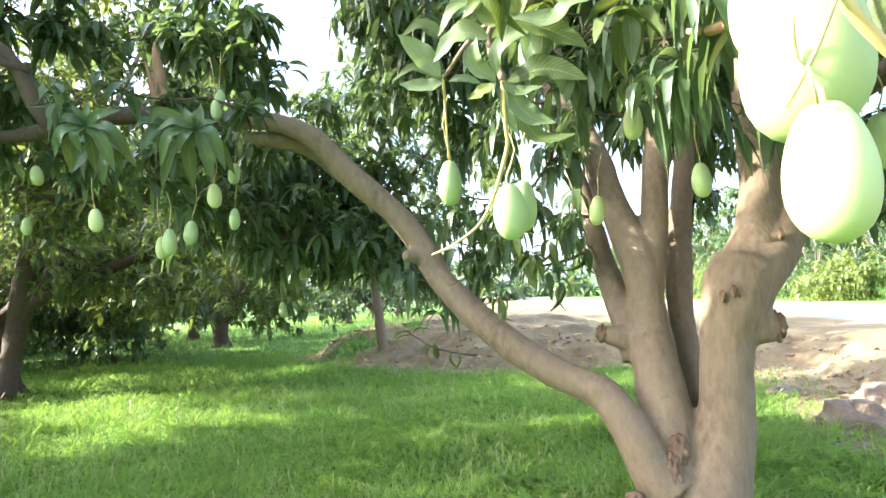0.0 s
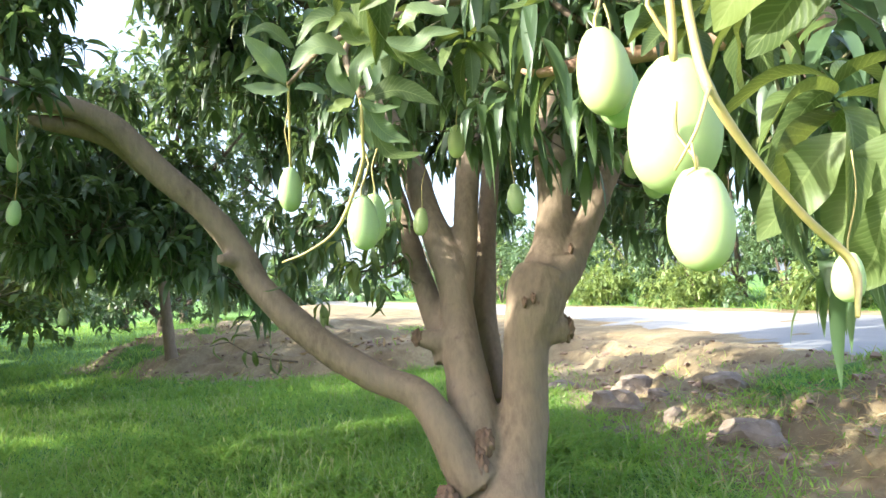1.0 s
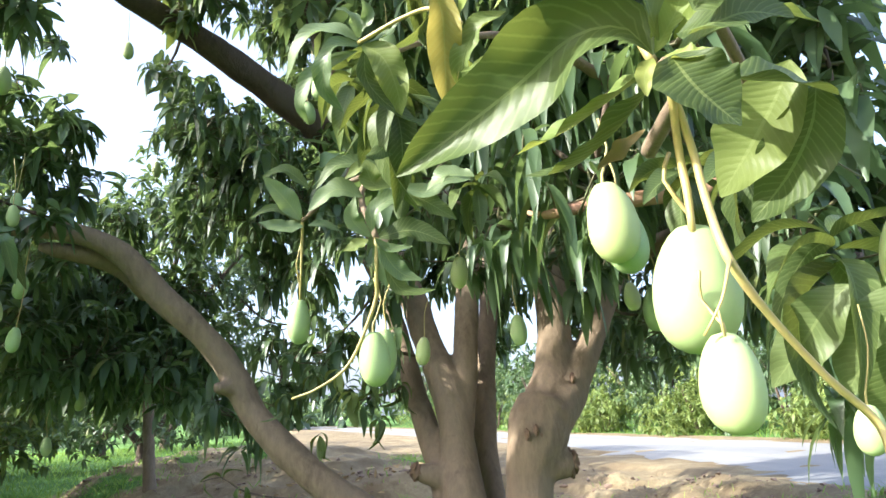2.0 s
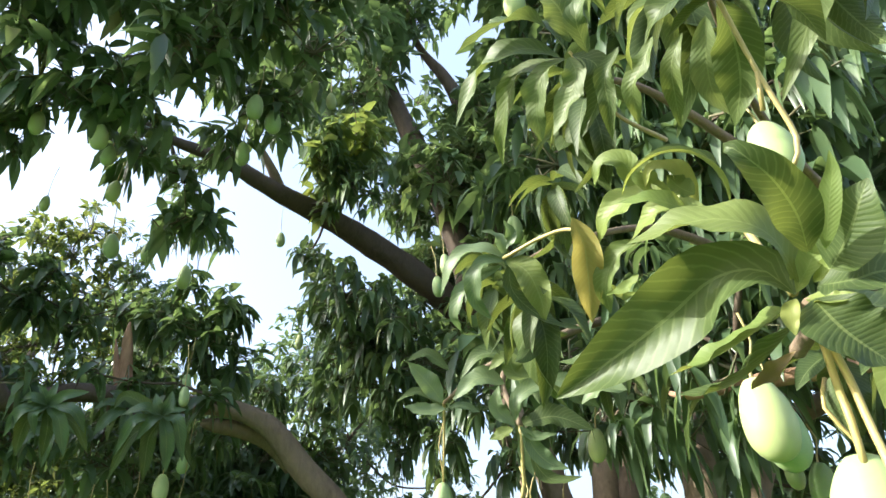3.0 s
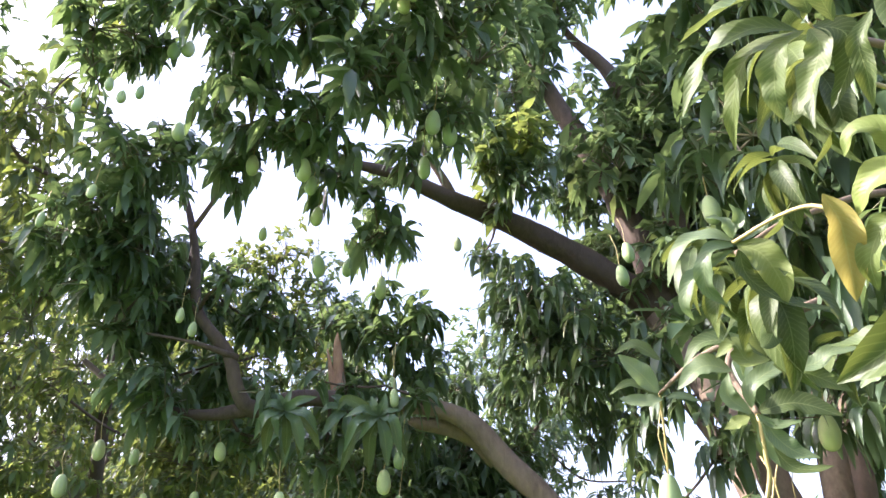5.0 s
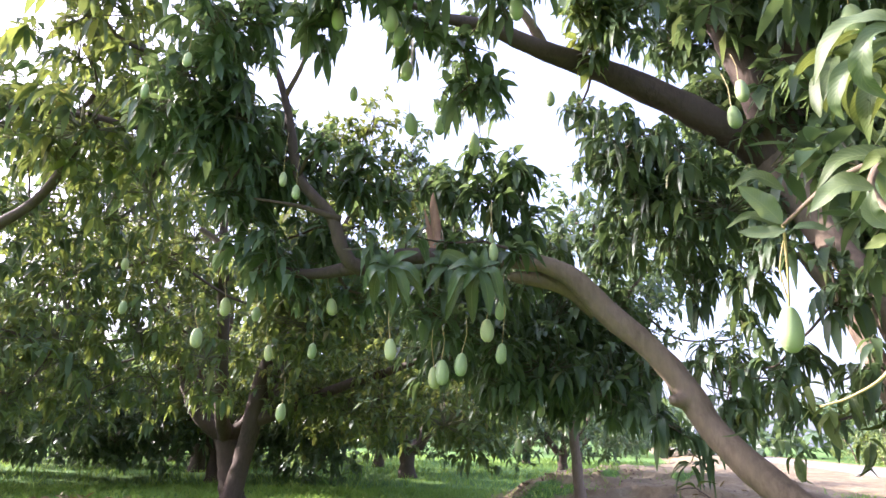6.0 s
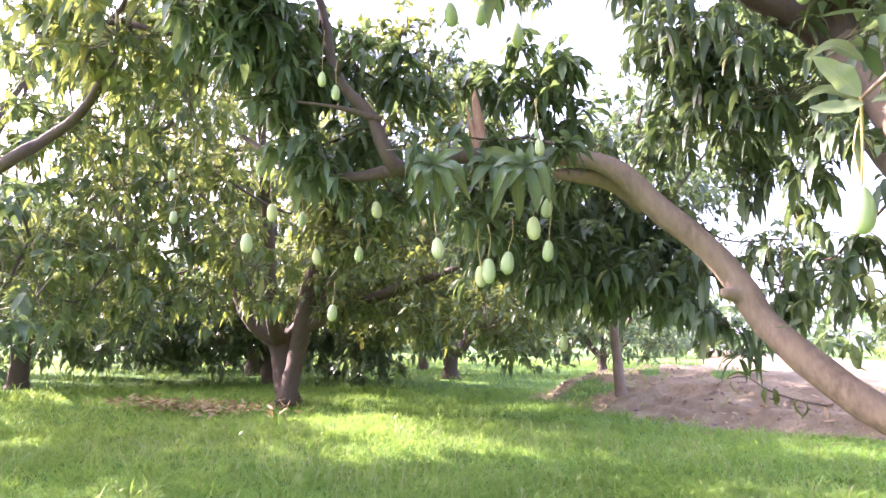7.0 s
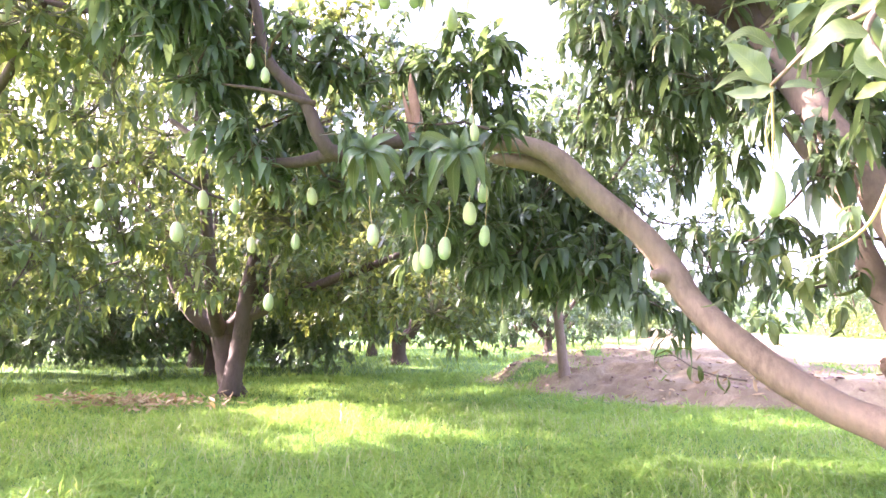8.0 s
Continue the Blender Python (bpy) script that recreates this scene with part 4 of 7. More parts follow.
CROWN_FAR_LEFT = [
    (-5.92, 3.64, 4.01, 0.72), (-5.33, 3.97, 4.07, 0.76), (-4.74, 4.35, 4.16, 0.69), (-4.32, 4.77, 4.04, 0.63),
    (-6.16, 4.31, 3.51, 0.69), (-5.60, 4.87, 3.63, 0.76), (-4.99, 5.43, 3.55, 0.69), (-6.38, 4.17, 2.20, 0.74),
    (-6.06, 4.81, 2.40, 0.83), (-5.62, 5.50, 2.49, 0.85), (-4.92, 5.84, 2.24, 0.62), (-6.21, 3.79, 3.05, 0.59),
    (-6.21, 4.46, 1.65, 0.40), (-5.45, 5.75, 1.71, 0.43), (-5.71, 4.97, 1.85, 0.47), (-6.34, 3.96, 1.73, 0.39),
    (-4.88, 5.92, 1.84, 0.35),
    (-5.90, 4.06, 2.15, 0.42), (-5.63, 4.41, 1.92, 0.42), (-5.55, 4.94, 1.63, 0.42), (-5.34, 5.52, 1.85, 0.42), (-5.25, 6.34, 1.82, 0.42), (-5.80, 4.24, 1.58, 0.42), (-5.69, 3.74, 1.70, 0.42), (-5.34, 5.17, 2.38, 0.42), (-5.66, 4.55, 2.51, 0.42),
]
CROWN_SIDE = [
    (-4.09, 2.57, 4.45, 0.50), (-3.88, 2.85, 4.40, 0.45), (-4.06, 2.70, 3.95, 0.50), (-3.76, 3.03, 3.95, 0.40),
    (-4.18, 2.89, 3.52, 0.50), (-4.09, 3.29, 3.53, 0.45), (-4.34, 3.51, 3.21, 0.45), (-4.24, 3.04, 3.14, 0.40),
    # low masses added as sun blockers, for shade on the left lawn
    (-9.20, 7.20, 1.90, 0.75), (-9.60, 8.00, 2.00, 0.75), (-9.40, 6.40, 2.10, 0.75), (-8.60, 5.60, 2.40, 0.70),
    (-10.20, 7.40, 2.60, 0.80),
]
CROWN_FORK = [
    (-2.63, 2.44, 3.58, 0.29), (-2.81, 2.52, 3.28, 0.31), (-2.58, 2.61, 3.19, 0.26), 
    (-2.34, 2.40, 3.72, 0.14), (-2.84, 2.77, 3.06, 0.27), (-2.58, 2.88, 2.94, 0.23), (-2.51, 2.36, 3.79, 0.17),
    (-3.08, 2.67, 3.14, 0.24), (-2.70, 2.91, 2.68, 0.19), (-2.74, 2.37, 3.75, 0.18),
    (-2.54, 2.13, 3.50, 0.20), (-2.36, 2.23, 3.55, 0.16), (-2.49, 2.29, 3.34, 0.20), (-2.75, 2.26, 3.30, 0.22),
    (-2.89, 2.27, 3.10, 0.22), (-2.58, 2.50, 3.13, 0.20), (-2.80, 2.45, 2.94, 0.20), 
    (-2.10, 2.74, 3.00, 0.10), (-2.56, 2.66, 2.88, 0.18), (-2.69, 2.65, 2.70, 0.20),
    (-2.53, 3.13, 2.89, 0.24), (-2.37, 3.31, 2.67, 0.20), (-2.61, 3.22, 2.55, 0.22), (-2.17, 3.29, 2.95, 0.18),
    (-2.54, 3.33, 2.31, 0.20), (-2.04, 3.25, 3.15, 0.16), (-2.70, 3.02, 2.90, 0.24), 
    (-2.75, 3.25, 3.49, 0.22), (-2.63, 3.12, 3.23, 0.24), (-2.43, 3.51, 2.53, 0.2),
]
CROWN_BEHIND = [
    (-1.89, 4.94, 2.70, 0.31), (-1.53, 5.15, 2.57, 0.34), (-1.12, 5.08, 2.67, 0.33), (-0.80, 5.26, 2.43, 0.36),
    (-0.48, 5.32, 2.17, 0.31), (-0.27, 5.24, 1.91, 0.25), (-1.26, 5.36, 2.27, 0.32), (-1.77, 5.28, 2.24, 0.32),
    (-0.68, 5.43, 2.05, 0.29), (-0.95, 5.00, 2.98, 0.25), (-0.42, 5.35, 2.52, 0.26), (-2.07, 5.02, 2.11, 0.25),
    (-0.37, 5.27, 1.68, 0.20), (-1.76, 4.28, 2.65, 0.41), (-1.37, 4.55, 2.42, 0.42), (-1.75, 4.61, 2.10, 0.43),
    (-0.96, 4.95, 2.34, 0.39), (-1.32, 5.16, 1.85, 0.41), (-0.80, 5.34, 1.81, 0.39), (-0.44, 5.33, 2.14, 0.31),
    (-0.30, 5.47, 1.74, 0.32),
]
CROWN_NEAR_LEFT = [
    (-4.25, 2.39, 3.30, 0.50), (-3.94, 2.72, 3.37, 0.50), (-3.51, 2.98, 3.39, 0.44), (-3.20, 3.24, 3.38, 0.40),
    (-2.99, 3.60, 3.20, 0.32), (-3.62, 2.30, 3.97, 0.58), (-3.45, 2.42, 4.23, 0.36), (-3.79, 2.62, 3.33, 0.58),
    (-3.44, 2.67, 3.77, 0.49), (-3.62, 3.10, 3.05, 0.50), (-3.67, 2.17, 4.23, 0.41), (-3.02, 2.10, 4.83, 0.36),
    (-2.79, 2.28, 4.87, 0.27), (-3.12, 2.36, 4.52, 0.25), (-2.81, 2.04, 5.03, 0.25), (-2.62, 2.22, 5.03, 0.20),
    (-3.10, 1.94, 4.89, 0.27), (-2.93, 2.39, 4.66, 0.20),
]


def crown(tree, clumps, seed, per_metre, material, size=(0.14, 0.23), stations=4, name="crown", label="", count=(6, 10), twigs=1.0, hang=(0.1, 1.0), wide=(0.31, 0.46)):
    rng = np.random.default_rng(seed)
    c, ax, home = clump_centres(clumps, rng, per_metre)
    v, t, uv = whorls(c, ax, rng, count, size, stations, hang, wide)
    leaves = part(name, raw_mesh(name, v, t, material, uv), tree, label)
    if twigs:
        tv, tt = twig_arrays(c, home, rng, 0.006, twigs)
        part("twig_mass", raw_mesh("twig_mass", tv, tt, MAT_TWIG), leaves, "", "stuff")


crown(main_tree, CANOPY_HIGH + CANOPY_EDGE, 11, 350, MAT_LEAF, (0.11, 0.19), 5, hang=(0.3, 1.4), wide=(0.24, 0.36), label="dark green drooping mango leaves")
crown(main_tree, CANOPY_BEHIND, 29, 260, MAT_LEAF, hang=(0.5, 1.5), wide=(0.24, 0.36), label="shaded leaves on the far side of the crown")
crown(main_tree, CANOPY_MID, 12, 370, MAT_LEAF, (0.12, 0.19), 5, hang=(0.3, 1.4), wide=(0.24, 0.36), label="dark green drooping mango leaves")
crown(main_tree, CANOPY_RIGHT, 13, 400, MAT_LEAF, (0.13, 0.21), 7, label="sunlit green mango leaves", hang=(0.8, 1.9), wide=(0.18, 0.27))
crown(main_tree, CANOPY_BACK, 19, 250, MAT_LEAF, (0.16, 0.26), hang=(0.4, 1.5), wide=(0.26, 0.38), label="shaded green mango leaves")
crown(main_tree, CANOPY_FRONT, 14, 150, MAT_LEAF, (0.11, 0.18), 5, label="green mango leaves round the fruit")
crown(main_tree, CANOPY_SUNLIT, 26, 260, MAT_LEAF_SUNLIT, (0.13, 0.21), label="bright yellow-green leaves coloured as sunlit")
crown(main_tree, CANOPY_UNDER, 15, 190, MAT_LEAF, (0.12, 0.21), 5, hang=(0.7, 1.7), wide=(0.24, 0.36), label="dark green drooping mango leaves")
def round_crown(centre, radii, count, size, seed):
    """Leaf masses scattered through a rounded crown."""
    rng = np.random.default_rng(seed)
    d = unit(rng.normal(size=(count, 3))) * (rng.uniform(0.1, 1.0, count) ** 0.4)[:, None]
    return [(*(np.array(centre) + p * np.array(radii)), rng.uniform(*size)) for p in d]


HIGH_CROWNS = [
    round_crown((1.9, 4.5, 4.7), (1.7, 1.6, 1.7), 60, (0.35, 0.55), 71),
    round_crown((3.1, 3.4, 3.7), (1.3, 1.5, 1.3), 34, (0.35, 0.5), 72),
    round_crown((-0.5, 4.7, 6.3), (1.0, 1.0, 0.9), 22, (0.35, 0.5), 73),
    round_crown((3.3, 5.6, 4.3), (1.4, 1.4, 1.4), 36, (0.35, 0.5), 74),
    round_crown((2.0, 7.1, 4.7), (2.0, 1.4, 1.3), 44, (0.4, 0.55), 75),
    # added above the view, only to shade the middle canopy
    round_crown((-2.6, 1.3, 6.0), (1.1, 0.6, 0.5), 12, (0.3, 0.4), 76),
]
for masses, seed, dense in zip(HIGH_CROWNS, (20, 22, 24, 25, 28, 30), (160, 160, 75, 150, 120, 110)):
    crown(main_tree, masses, seed, dense, MAT_LEAF, (0.16, 0.26), 3, label="high shaded mango leaves")
crown(main_tree, CANOPY_LOW_LIMB, 16, 240, MAT_LEAF, (0.13, 0.21), hang=(0.5, 1.5), wide=(0.24, 0.36), label="dark green drooping mango leaves")
crown(main_tree, CROWN_LEFT + CROWN_FORK, 17, 430, MAT_LEAF, (0.11, 0.19), 5, hang=(0.3, 1.3), wide=(0.24, 0.36), label="dark green leaves on the low limb")
crown(main_tree, CROWN_BEHIND, 27, 460, MAT_LEAF, (0.12, 0.19), hang=(0.3, 1.3), wide=(0.25, 0.36), label="dark shaded leaves behind the low limb")


branches(main_tree, MAIN_WOOD, CANOPY_HIGH + CANOPY_EDGE + CANOPY_MID + CANOPY_BEHIND + CANOPY_RIGHT + CANOPY_BACK + CANOPY_FRONT + CANOPY_SUNLIT + CANOPY_UNDER
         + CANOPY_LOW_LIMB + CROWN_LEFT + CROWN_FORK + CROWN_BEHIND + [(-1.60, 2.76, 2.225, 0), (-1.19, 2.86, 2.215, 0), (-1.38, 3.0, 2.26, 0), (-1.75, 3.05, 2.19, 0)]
         + [c for made in HIGH_CROWNS for c in made], MAT_BARK_SHADED)


# ---- single leaves near the path ----
def leaf_meshes(name, material, seed, wide=(0.27, 0.36), sag=(0.25, 1.15), curl=(0.12, 0.3), fold=(0.25, 0.5), twist=0.9):
    rng = np.random.default_rng(seed)
    made = []
    for i in range(7):
        one = np.array([1.0])
        v, t, uv = leaf_arrays(np.zeros((1, 3)), np.array([[1.0, 0, 0]]), one, one * rng.uniform(*wide), np.array([rng.uniform(*sag)]),
                               np.array([rng.uniform(-0.3, 0.3)]), 18, rng.uniform(*fold), rng.uniform(*curl), rng, np.array([rng.uniform(-twist, twist)]))
        made.append(raw_mesh(name, v, t, material, uv))
    return made


LEAVES = leaf_meshes("leaf", MAT_LEAF_NEAR, 3)
CURLED = leaf_meshes("leaf", MAT_LEAF_NEAR, 12, (0.22, 0.3), (0.8, 1.5), (0.1, 0.2), (0.35, 0.7), 1.2)
MIDDLE = leaf_meshes("leaf", MAT_LEAF_MID, 17, (0.26, 0.36), (0.4, 1.2))
leaf_rng = random.Random(8)


def rosette(at, count, length, tree=main_tree, low=-55, high=40, meshes=LEAVES, start=0.0, lean=(0, 0)):
    for i in range(count):
        k = i / max(1, count - 1)
        az = start + i * 137.5 + leaf_rng.uniform(-15, 15)
        pitch = high + (low - high) * k + leaf_rng.uniform(-8, 8)
        size = length * (0.72 + 0.38 * k) * leaf_rng.uniform(0.85, 1.12)
        ob = part("leaf", meshes[leaf_rng.randrange(len(meshes))], tree)
        z = at[2] - 0.05 * k * (length / 0.2)
        ob.matrix_basis = pose(at[0], at[1], z, lean[0], lean[1], 0) @ pose(0, 0, 0, 0, 0, az) @ pose(0, 0, 0, leaf_rng.uniform(-25, 25), -pitch, 0) @ Matrix.Diagonal((size, size, size, 1))


def shaped_leaf(rib, width, face, material, wave=0.1, fold=0.3, tree=main_tree):
    """One leaf along its own bent midrib, its upper side turned to face, the margins waved."""
    n = 20
    q = smooth_path([(*p, 0.0) for p in rib], 0.004)[:, :3]
    run = np.r_[0.0, np.cumsum(np.linalg.norm(np.diff(q, axis=0), axis=1))]
    u = np.linspace(0, 1, n)
    mid = np.column_stack([np.interp(u * run[-1], run, q[:, i]) for i in range(3)])
    tang = unit(np.gradient(mid, axis=0))
    up = np.array(face, dtype=float)
    nrm = unit(up - tang * (tang @ up)[:, None])
    side = np.cross(tang, nrm)
    w = width * 0.5 * np.maximum(np.sin(np.pi * u ** 0.85) ** 0.85, 0.03)
    rng = np.random.default_rng(int(abs(rib[0][0] * 7919 + rib[-1][2] * 104729)))
    ph = rng.uniform(0, 6.28, 4)
    rows = []
    for c in (-1.0, -0.55, 0.0, 0.55, 1.0):
        k = 0 if c < 0 else 2
        curl = fold * abs(c) ** 1.3 + wave * c * c * (np.sin(u * 13 + ph[k]) + 0.6 * np.sin(u * 23 + ph[k + 1])) * 1.6
        rows.append(mid + side * (w * c * (1 - 0.12 * abs(c)))[:, None] + nrm * (w * curl)[:, None])
    verts = np.stack(rows, 1).reshape(-1, 3)
    a = (np.arange(n - 1)[:, None] * 5 + np.arange(4)[None]).ravel()
    tris = np.vstack([np.stack([a, a + 1, a + 6], 1), np.stack([a, a + 6, a + 5], 1)])
    uv = np.stack([np.repeat(u, 5), np.tile([0.0, 0.225, 0.5, 0.775, 1.0], n)], 1)
    verts = verts - mid[0]
    ob = part("leaf", raw_mesh("leaf", verts, tris, material, uv), tree)
    ob.location = mid[0]


def star_shoot(at, count, length, seed, axis=(0.3, -0.85, 0.12)):
    """A leaning shoot tip whose leaves spread like a star, the lower ones arching over and hanging."""
    rng = random.Random(seed)
    ax = Vector(axis).normalized()
    e1 = ax.cross(Vector((0, 0, 1))).normalized()
    e2 = e1.cross(ax)
    for i in range(count):
        a = 2 * math.pi * i / count + rng.uniform(-0.25, 0.25)
        out = e1 * math.cos(a) + e2 * math.sin(a)
        high = math.sin(a)
        L = length * rng.uniform(0.85, 1.12) * (0.95 - 0.22 * high)
        rise, fall = rng.uniform(0.1, 0.26), rng.uniform(0.1, 0.24) * (1.0 - 0.6 * high)
        rib = [Vector(at) + out * (L * d) + ax * (L * h) - Vector((0, 0, L * f)) for d, h, f in ((0.03, 0, 0), (0.28, rise, 0.0), (0.6, rise * 1.05, fall * 0.3), (0.86, rise * 0.4, fall))]
        face = ax + Vector((rng.uniform(-0.35, 0.35), 0, rng.uniform(0.0, 0.5)))
        shaped_leaf([tuple(p) for p in rib], L * rng.uniform(0.33, 0.4), tuple(face), MAT_LEAF_STAR, 0.09, 0.4)
    for i in range(3):
        side = (i - 1.0) * 0.6 + rng.uniform(-0.12, 0.12)
        L = length * rng.uniform(0.85, 1.1)
        base = Vector(at) - ax * 0.02
        rib = [base, base + Vector((side * L * 0.5, 0.02, -0.1 * L)), base + Vector((side * L * 0.8, 0.03, -0.5 * L)), base + Vector((side * L * 0.85, 0.04, -L))]
        shaped_leaf([tuple(p) for p in rib], L * 0.34, (side * 0.5, -0.9, 0.25), MAT_LEAF_NEAR, 0.1, 0.35)


def one_leaf(at, toward, length, meshes=LEAVES, roll=0.0, pick=0, tree=main_tree):
    ob = part("leaf", meshes[pick], tree)
    way = Vector(toward) - Vector(at)
    az, pitch = math.degrees(math.atan2(way.y, way.x)), math.degrees(math.atan2(way.z, math.hypot(way.x, way.y)))
    ob.matrix_basis = pose(*at) @ pose(0, 0, 0, 0, 0, az) @ pose(0, 0, 0, roll, -pitch, 0) @ Matrix.Diagonal((length, length, length, 1))


shaped_leaf([(0.03, 1.633, 1.974), (-0.02, 1.621, 2.034), (-0.09, 1.606, 2.098)], 0.078, (-0.4, -0.85, 0.35), MAT_LEAF_PALE, 0.09, 0.30)
shaped_leaf([(0.04, 1.638, 1.953), (-0.032, 1.648, 1.95), (-0.096, 1.651, 1.962)], 0.058, (-0.4, -0.85, 0.35), MAT_LEAF_PALE, 0.09, 0.30)
shaped_leaf([(0.047, 1.683, 1.975), (-0.04, 1.68, 2.022), (-0.12, 1.697, 1.989)], 0.040, (-0.4, -0.85, 0.35), MAT_LEAF_DULL, 0.09, 0.30)
shaped_leaf([(0.054, 1.635, 1.956), (0.094, 1.626, 1.962), (0.153, 1.62, 1.942)], 0.034, (-0.4, -0.85, 0.35), MAT_LEAF_PALE, 0.09, 0.30)
shaped_leaf([(0.145, 1.261, 1.93), (0.076, 1.271, 1.948), (0.007, 1.302, 1.893)], 0.070, (-0.4, -0.85, 0.35), MAT_LEAF_PALE, 0.09, 0.30)
shaped_leaf([(0.065, 1.692, 2.104), (-0.016, 1.684, 2.157), (-0.086, 1.7, 2.132)], 0.050, (-0.4, -0.85, 0.35), MAT_LEAF_DULL, 0.09, 0.30)
shaped_leaf([(0.147, 1.193, 1.8), (0.102, 1.192, 1.843), (0.105, 1.174, 1.899)], 0.048, (-0.4, -0.85, 0.35), MAT_LEAF_PALE, 0.09, 0.30)
shaped_leaf([(0.149, 1.189, 1.811), (0.153, 1.173, 1.863), (0.214, 1.143, 1.899), (0.29, 1.116, 1.9)], 0.055, (-0.4, -0.85, 0.35), MAT_LEAF_PALE, 0.09, 0.30)
shaped_leaf([(0.157, 1.191, 1.797), (0.193, 1.187, 1.771), (0.251, 1.168, 1.775)], 0.030, (-0.4, -0.85, 0.35), MAT_LEAF_PALE, 0.09, 0.30)
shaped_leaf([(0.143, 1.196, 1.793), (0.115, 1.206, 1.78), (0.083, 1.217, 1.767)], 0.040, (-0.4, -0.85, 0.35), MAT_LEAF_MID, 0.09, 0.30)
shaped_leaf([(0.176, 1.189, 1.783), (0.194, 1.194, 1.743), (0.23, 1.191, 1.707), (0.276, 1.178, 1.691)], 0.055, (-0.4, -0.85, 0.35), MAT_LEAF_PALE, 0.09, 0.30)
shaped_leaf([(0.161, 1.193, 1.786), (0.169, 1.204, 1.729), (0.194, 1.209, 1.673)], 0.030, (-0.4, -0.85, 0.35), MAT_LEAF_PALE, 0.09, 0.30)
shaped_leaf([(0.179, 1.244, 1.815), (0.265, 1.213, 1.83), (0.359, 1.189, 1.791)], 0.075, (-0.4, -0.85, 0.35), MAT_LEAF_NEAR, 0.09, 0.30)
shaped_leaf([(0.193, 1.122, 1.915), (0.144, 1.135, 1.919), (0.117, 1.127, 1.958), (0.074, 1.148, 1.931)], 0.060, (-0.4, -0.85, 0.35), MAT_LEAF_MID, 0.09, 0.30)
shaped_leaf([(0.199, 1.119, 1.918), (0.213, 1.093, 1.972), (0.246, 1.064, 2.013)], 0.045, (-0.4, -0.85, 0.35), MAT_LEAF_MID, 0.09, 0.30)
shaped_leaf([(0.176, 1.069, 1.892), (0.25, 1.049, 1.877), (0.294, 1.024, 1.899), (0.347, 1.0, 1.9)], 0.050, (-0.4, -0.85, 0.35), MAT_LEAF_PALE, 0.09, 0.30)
shaped_leaf([(0.179, 1.08, 1.889), (0.248, 1.066, 1.862), (0.326, 1.051, 1.813)], 0.065, (-0.4, -0.85, 0.35), MAT_LEAF_NEAR, 0.09, 0.30)
shaped_leaf([(0.22, 1.211, 1.951), (0.15, 1.214, 1.996), (0.068, 1.232, 1.999), (0.02, 1.263, 1.941)], 0.060, (-0.4, -0.85, 0.35), MAT_LEAF_DULL, 0.09, 0.30)
shaped_leaf([(0.206, 1.163, 1.942), (0.172, 1.148, 2.006), (0.119, 1.152, 2.031)], 0.060, (-0.4, -0.85, 0.35), MAT_LEAF_DULL, 0.09, 0.30)
shaped_leaf([(0.174, 1.286, 1.825), (0.239, 1.295, 1.705), (0.283, 1.285, 1.681), (0.341, 1.264, 1.686)], 0.050, (-0.4, -0.85, 0.35), MAT_LEAF_DULL, 0.09, 0.30)
rosette((0.320, 1.413, 2.112), 7, 0.15, low=-60, high=30)
rosette((0.523, 1.365, 2.061), 8, 0.17)
shaped_leaf([(-1.636, 2.72, 2.204), (-1.623, 2.692, 2.231), (-1.615, 2.679, 2.251), (-1.602, 2.678, 2.311)], 0.038, (0.25, -0.75, -0.1), MAT_LEAF_STAR, 0.09, 0.40)
shaped_leaf([(-1.636, 2.72, 2.204), (-1.653, 2.667, 2.212), (-1.678, 2.64, 2.216), (-1.749, 2.655, 2.199)], 0.058, (0.3, -0.8, 0.35), MAT_LEAF_STAR, 0.09, 0.40)
shaped_leaf([(-1.636, 2.72, 2.204), (-1.584, 2.682, 2.226), (-1.542, 2.668, 2.244), (-1.468, 2.709, 2.27)], 0.053, (0.25, -0.75, -0.1), MAT_LEAF_STAR, 0.09, 0.40)
shaped_leaf([(-1.636, 2.72, 2.204), (-1.648, 2.69, 2.241), (-1.662, 2.671, 2.27), (-1.683, 2.67, 2.284)], 0.043, (0.25, -0.75, -0.1), MAT_LEAF_STAR, 0.09, 0.40)
shaped_leaf([(-1.636, 2.72, 2.204), (-1.663, 2.653, 2.176), (-1.701, 2.622, 2.149), (-1.764, 2.679, 2.05)], 0.056, (0.3, -0.8, 0.35), MAT_LEAF_STAR, 0.09, 0.40)
shaped_leaf([(-1.636, 2.72, 2.204), (-1.638, 2.661, 2.171), (-1.652, 2.639, 2.138), (-1.65, 2.706, 2.066)], 0.045, (0.3, -0.8, 0.35), MAT_LEAF_STAR, 0.09, 0.40)
shaped_leaf([(-1.636, 2.72, 2.204), (-1.56, 2.678, 2.185), (-1.496, 2.672, 2.166), (-1.46, 2.75, 2.089)], 0.063, (0.3, -0.8, 0.35), MAT_LEAF_STAR, 0.09, 0.40)
shaped_leaf([(-1.636, 2.72, 2.204), (-1.591, 2.691, 2.164), (-1.556, 2.691, 2.123), (-1.533, 2.773, 1.988)], 0.071, (0.3, -0.8, 0.35), MAT_LEAF_STAR, 0.09, 0.40)
shaped_leaf([(-1.636, 2.72, 2.204), (-1.67, 2.709, 2.162), (-1.706, 2.708, 2.113), (-1.728, 2.752, 1.982)], 0.071, (0.3, -0.8, 0.35), MAT_LEAF_NEAR, 0.09, 0.40)
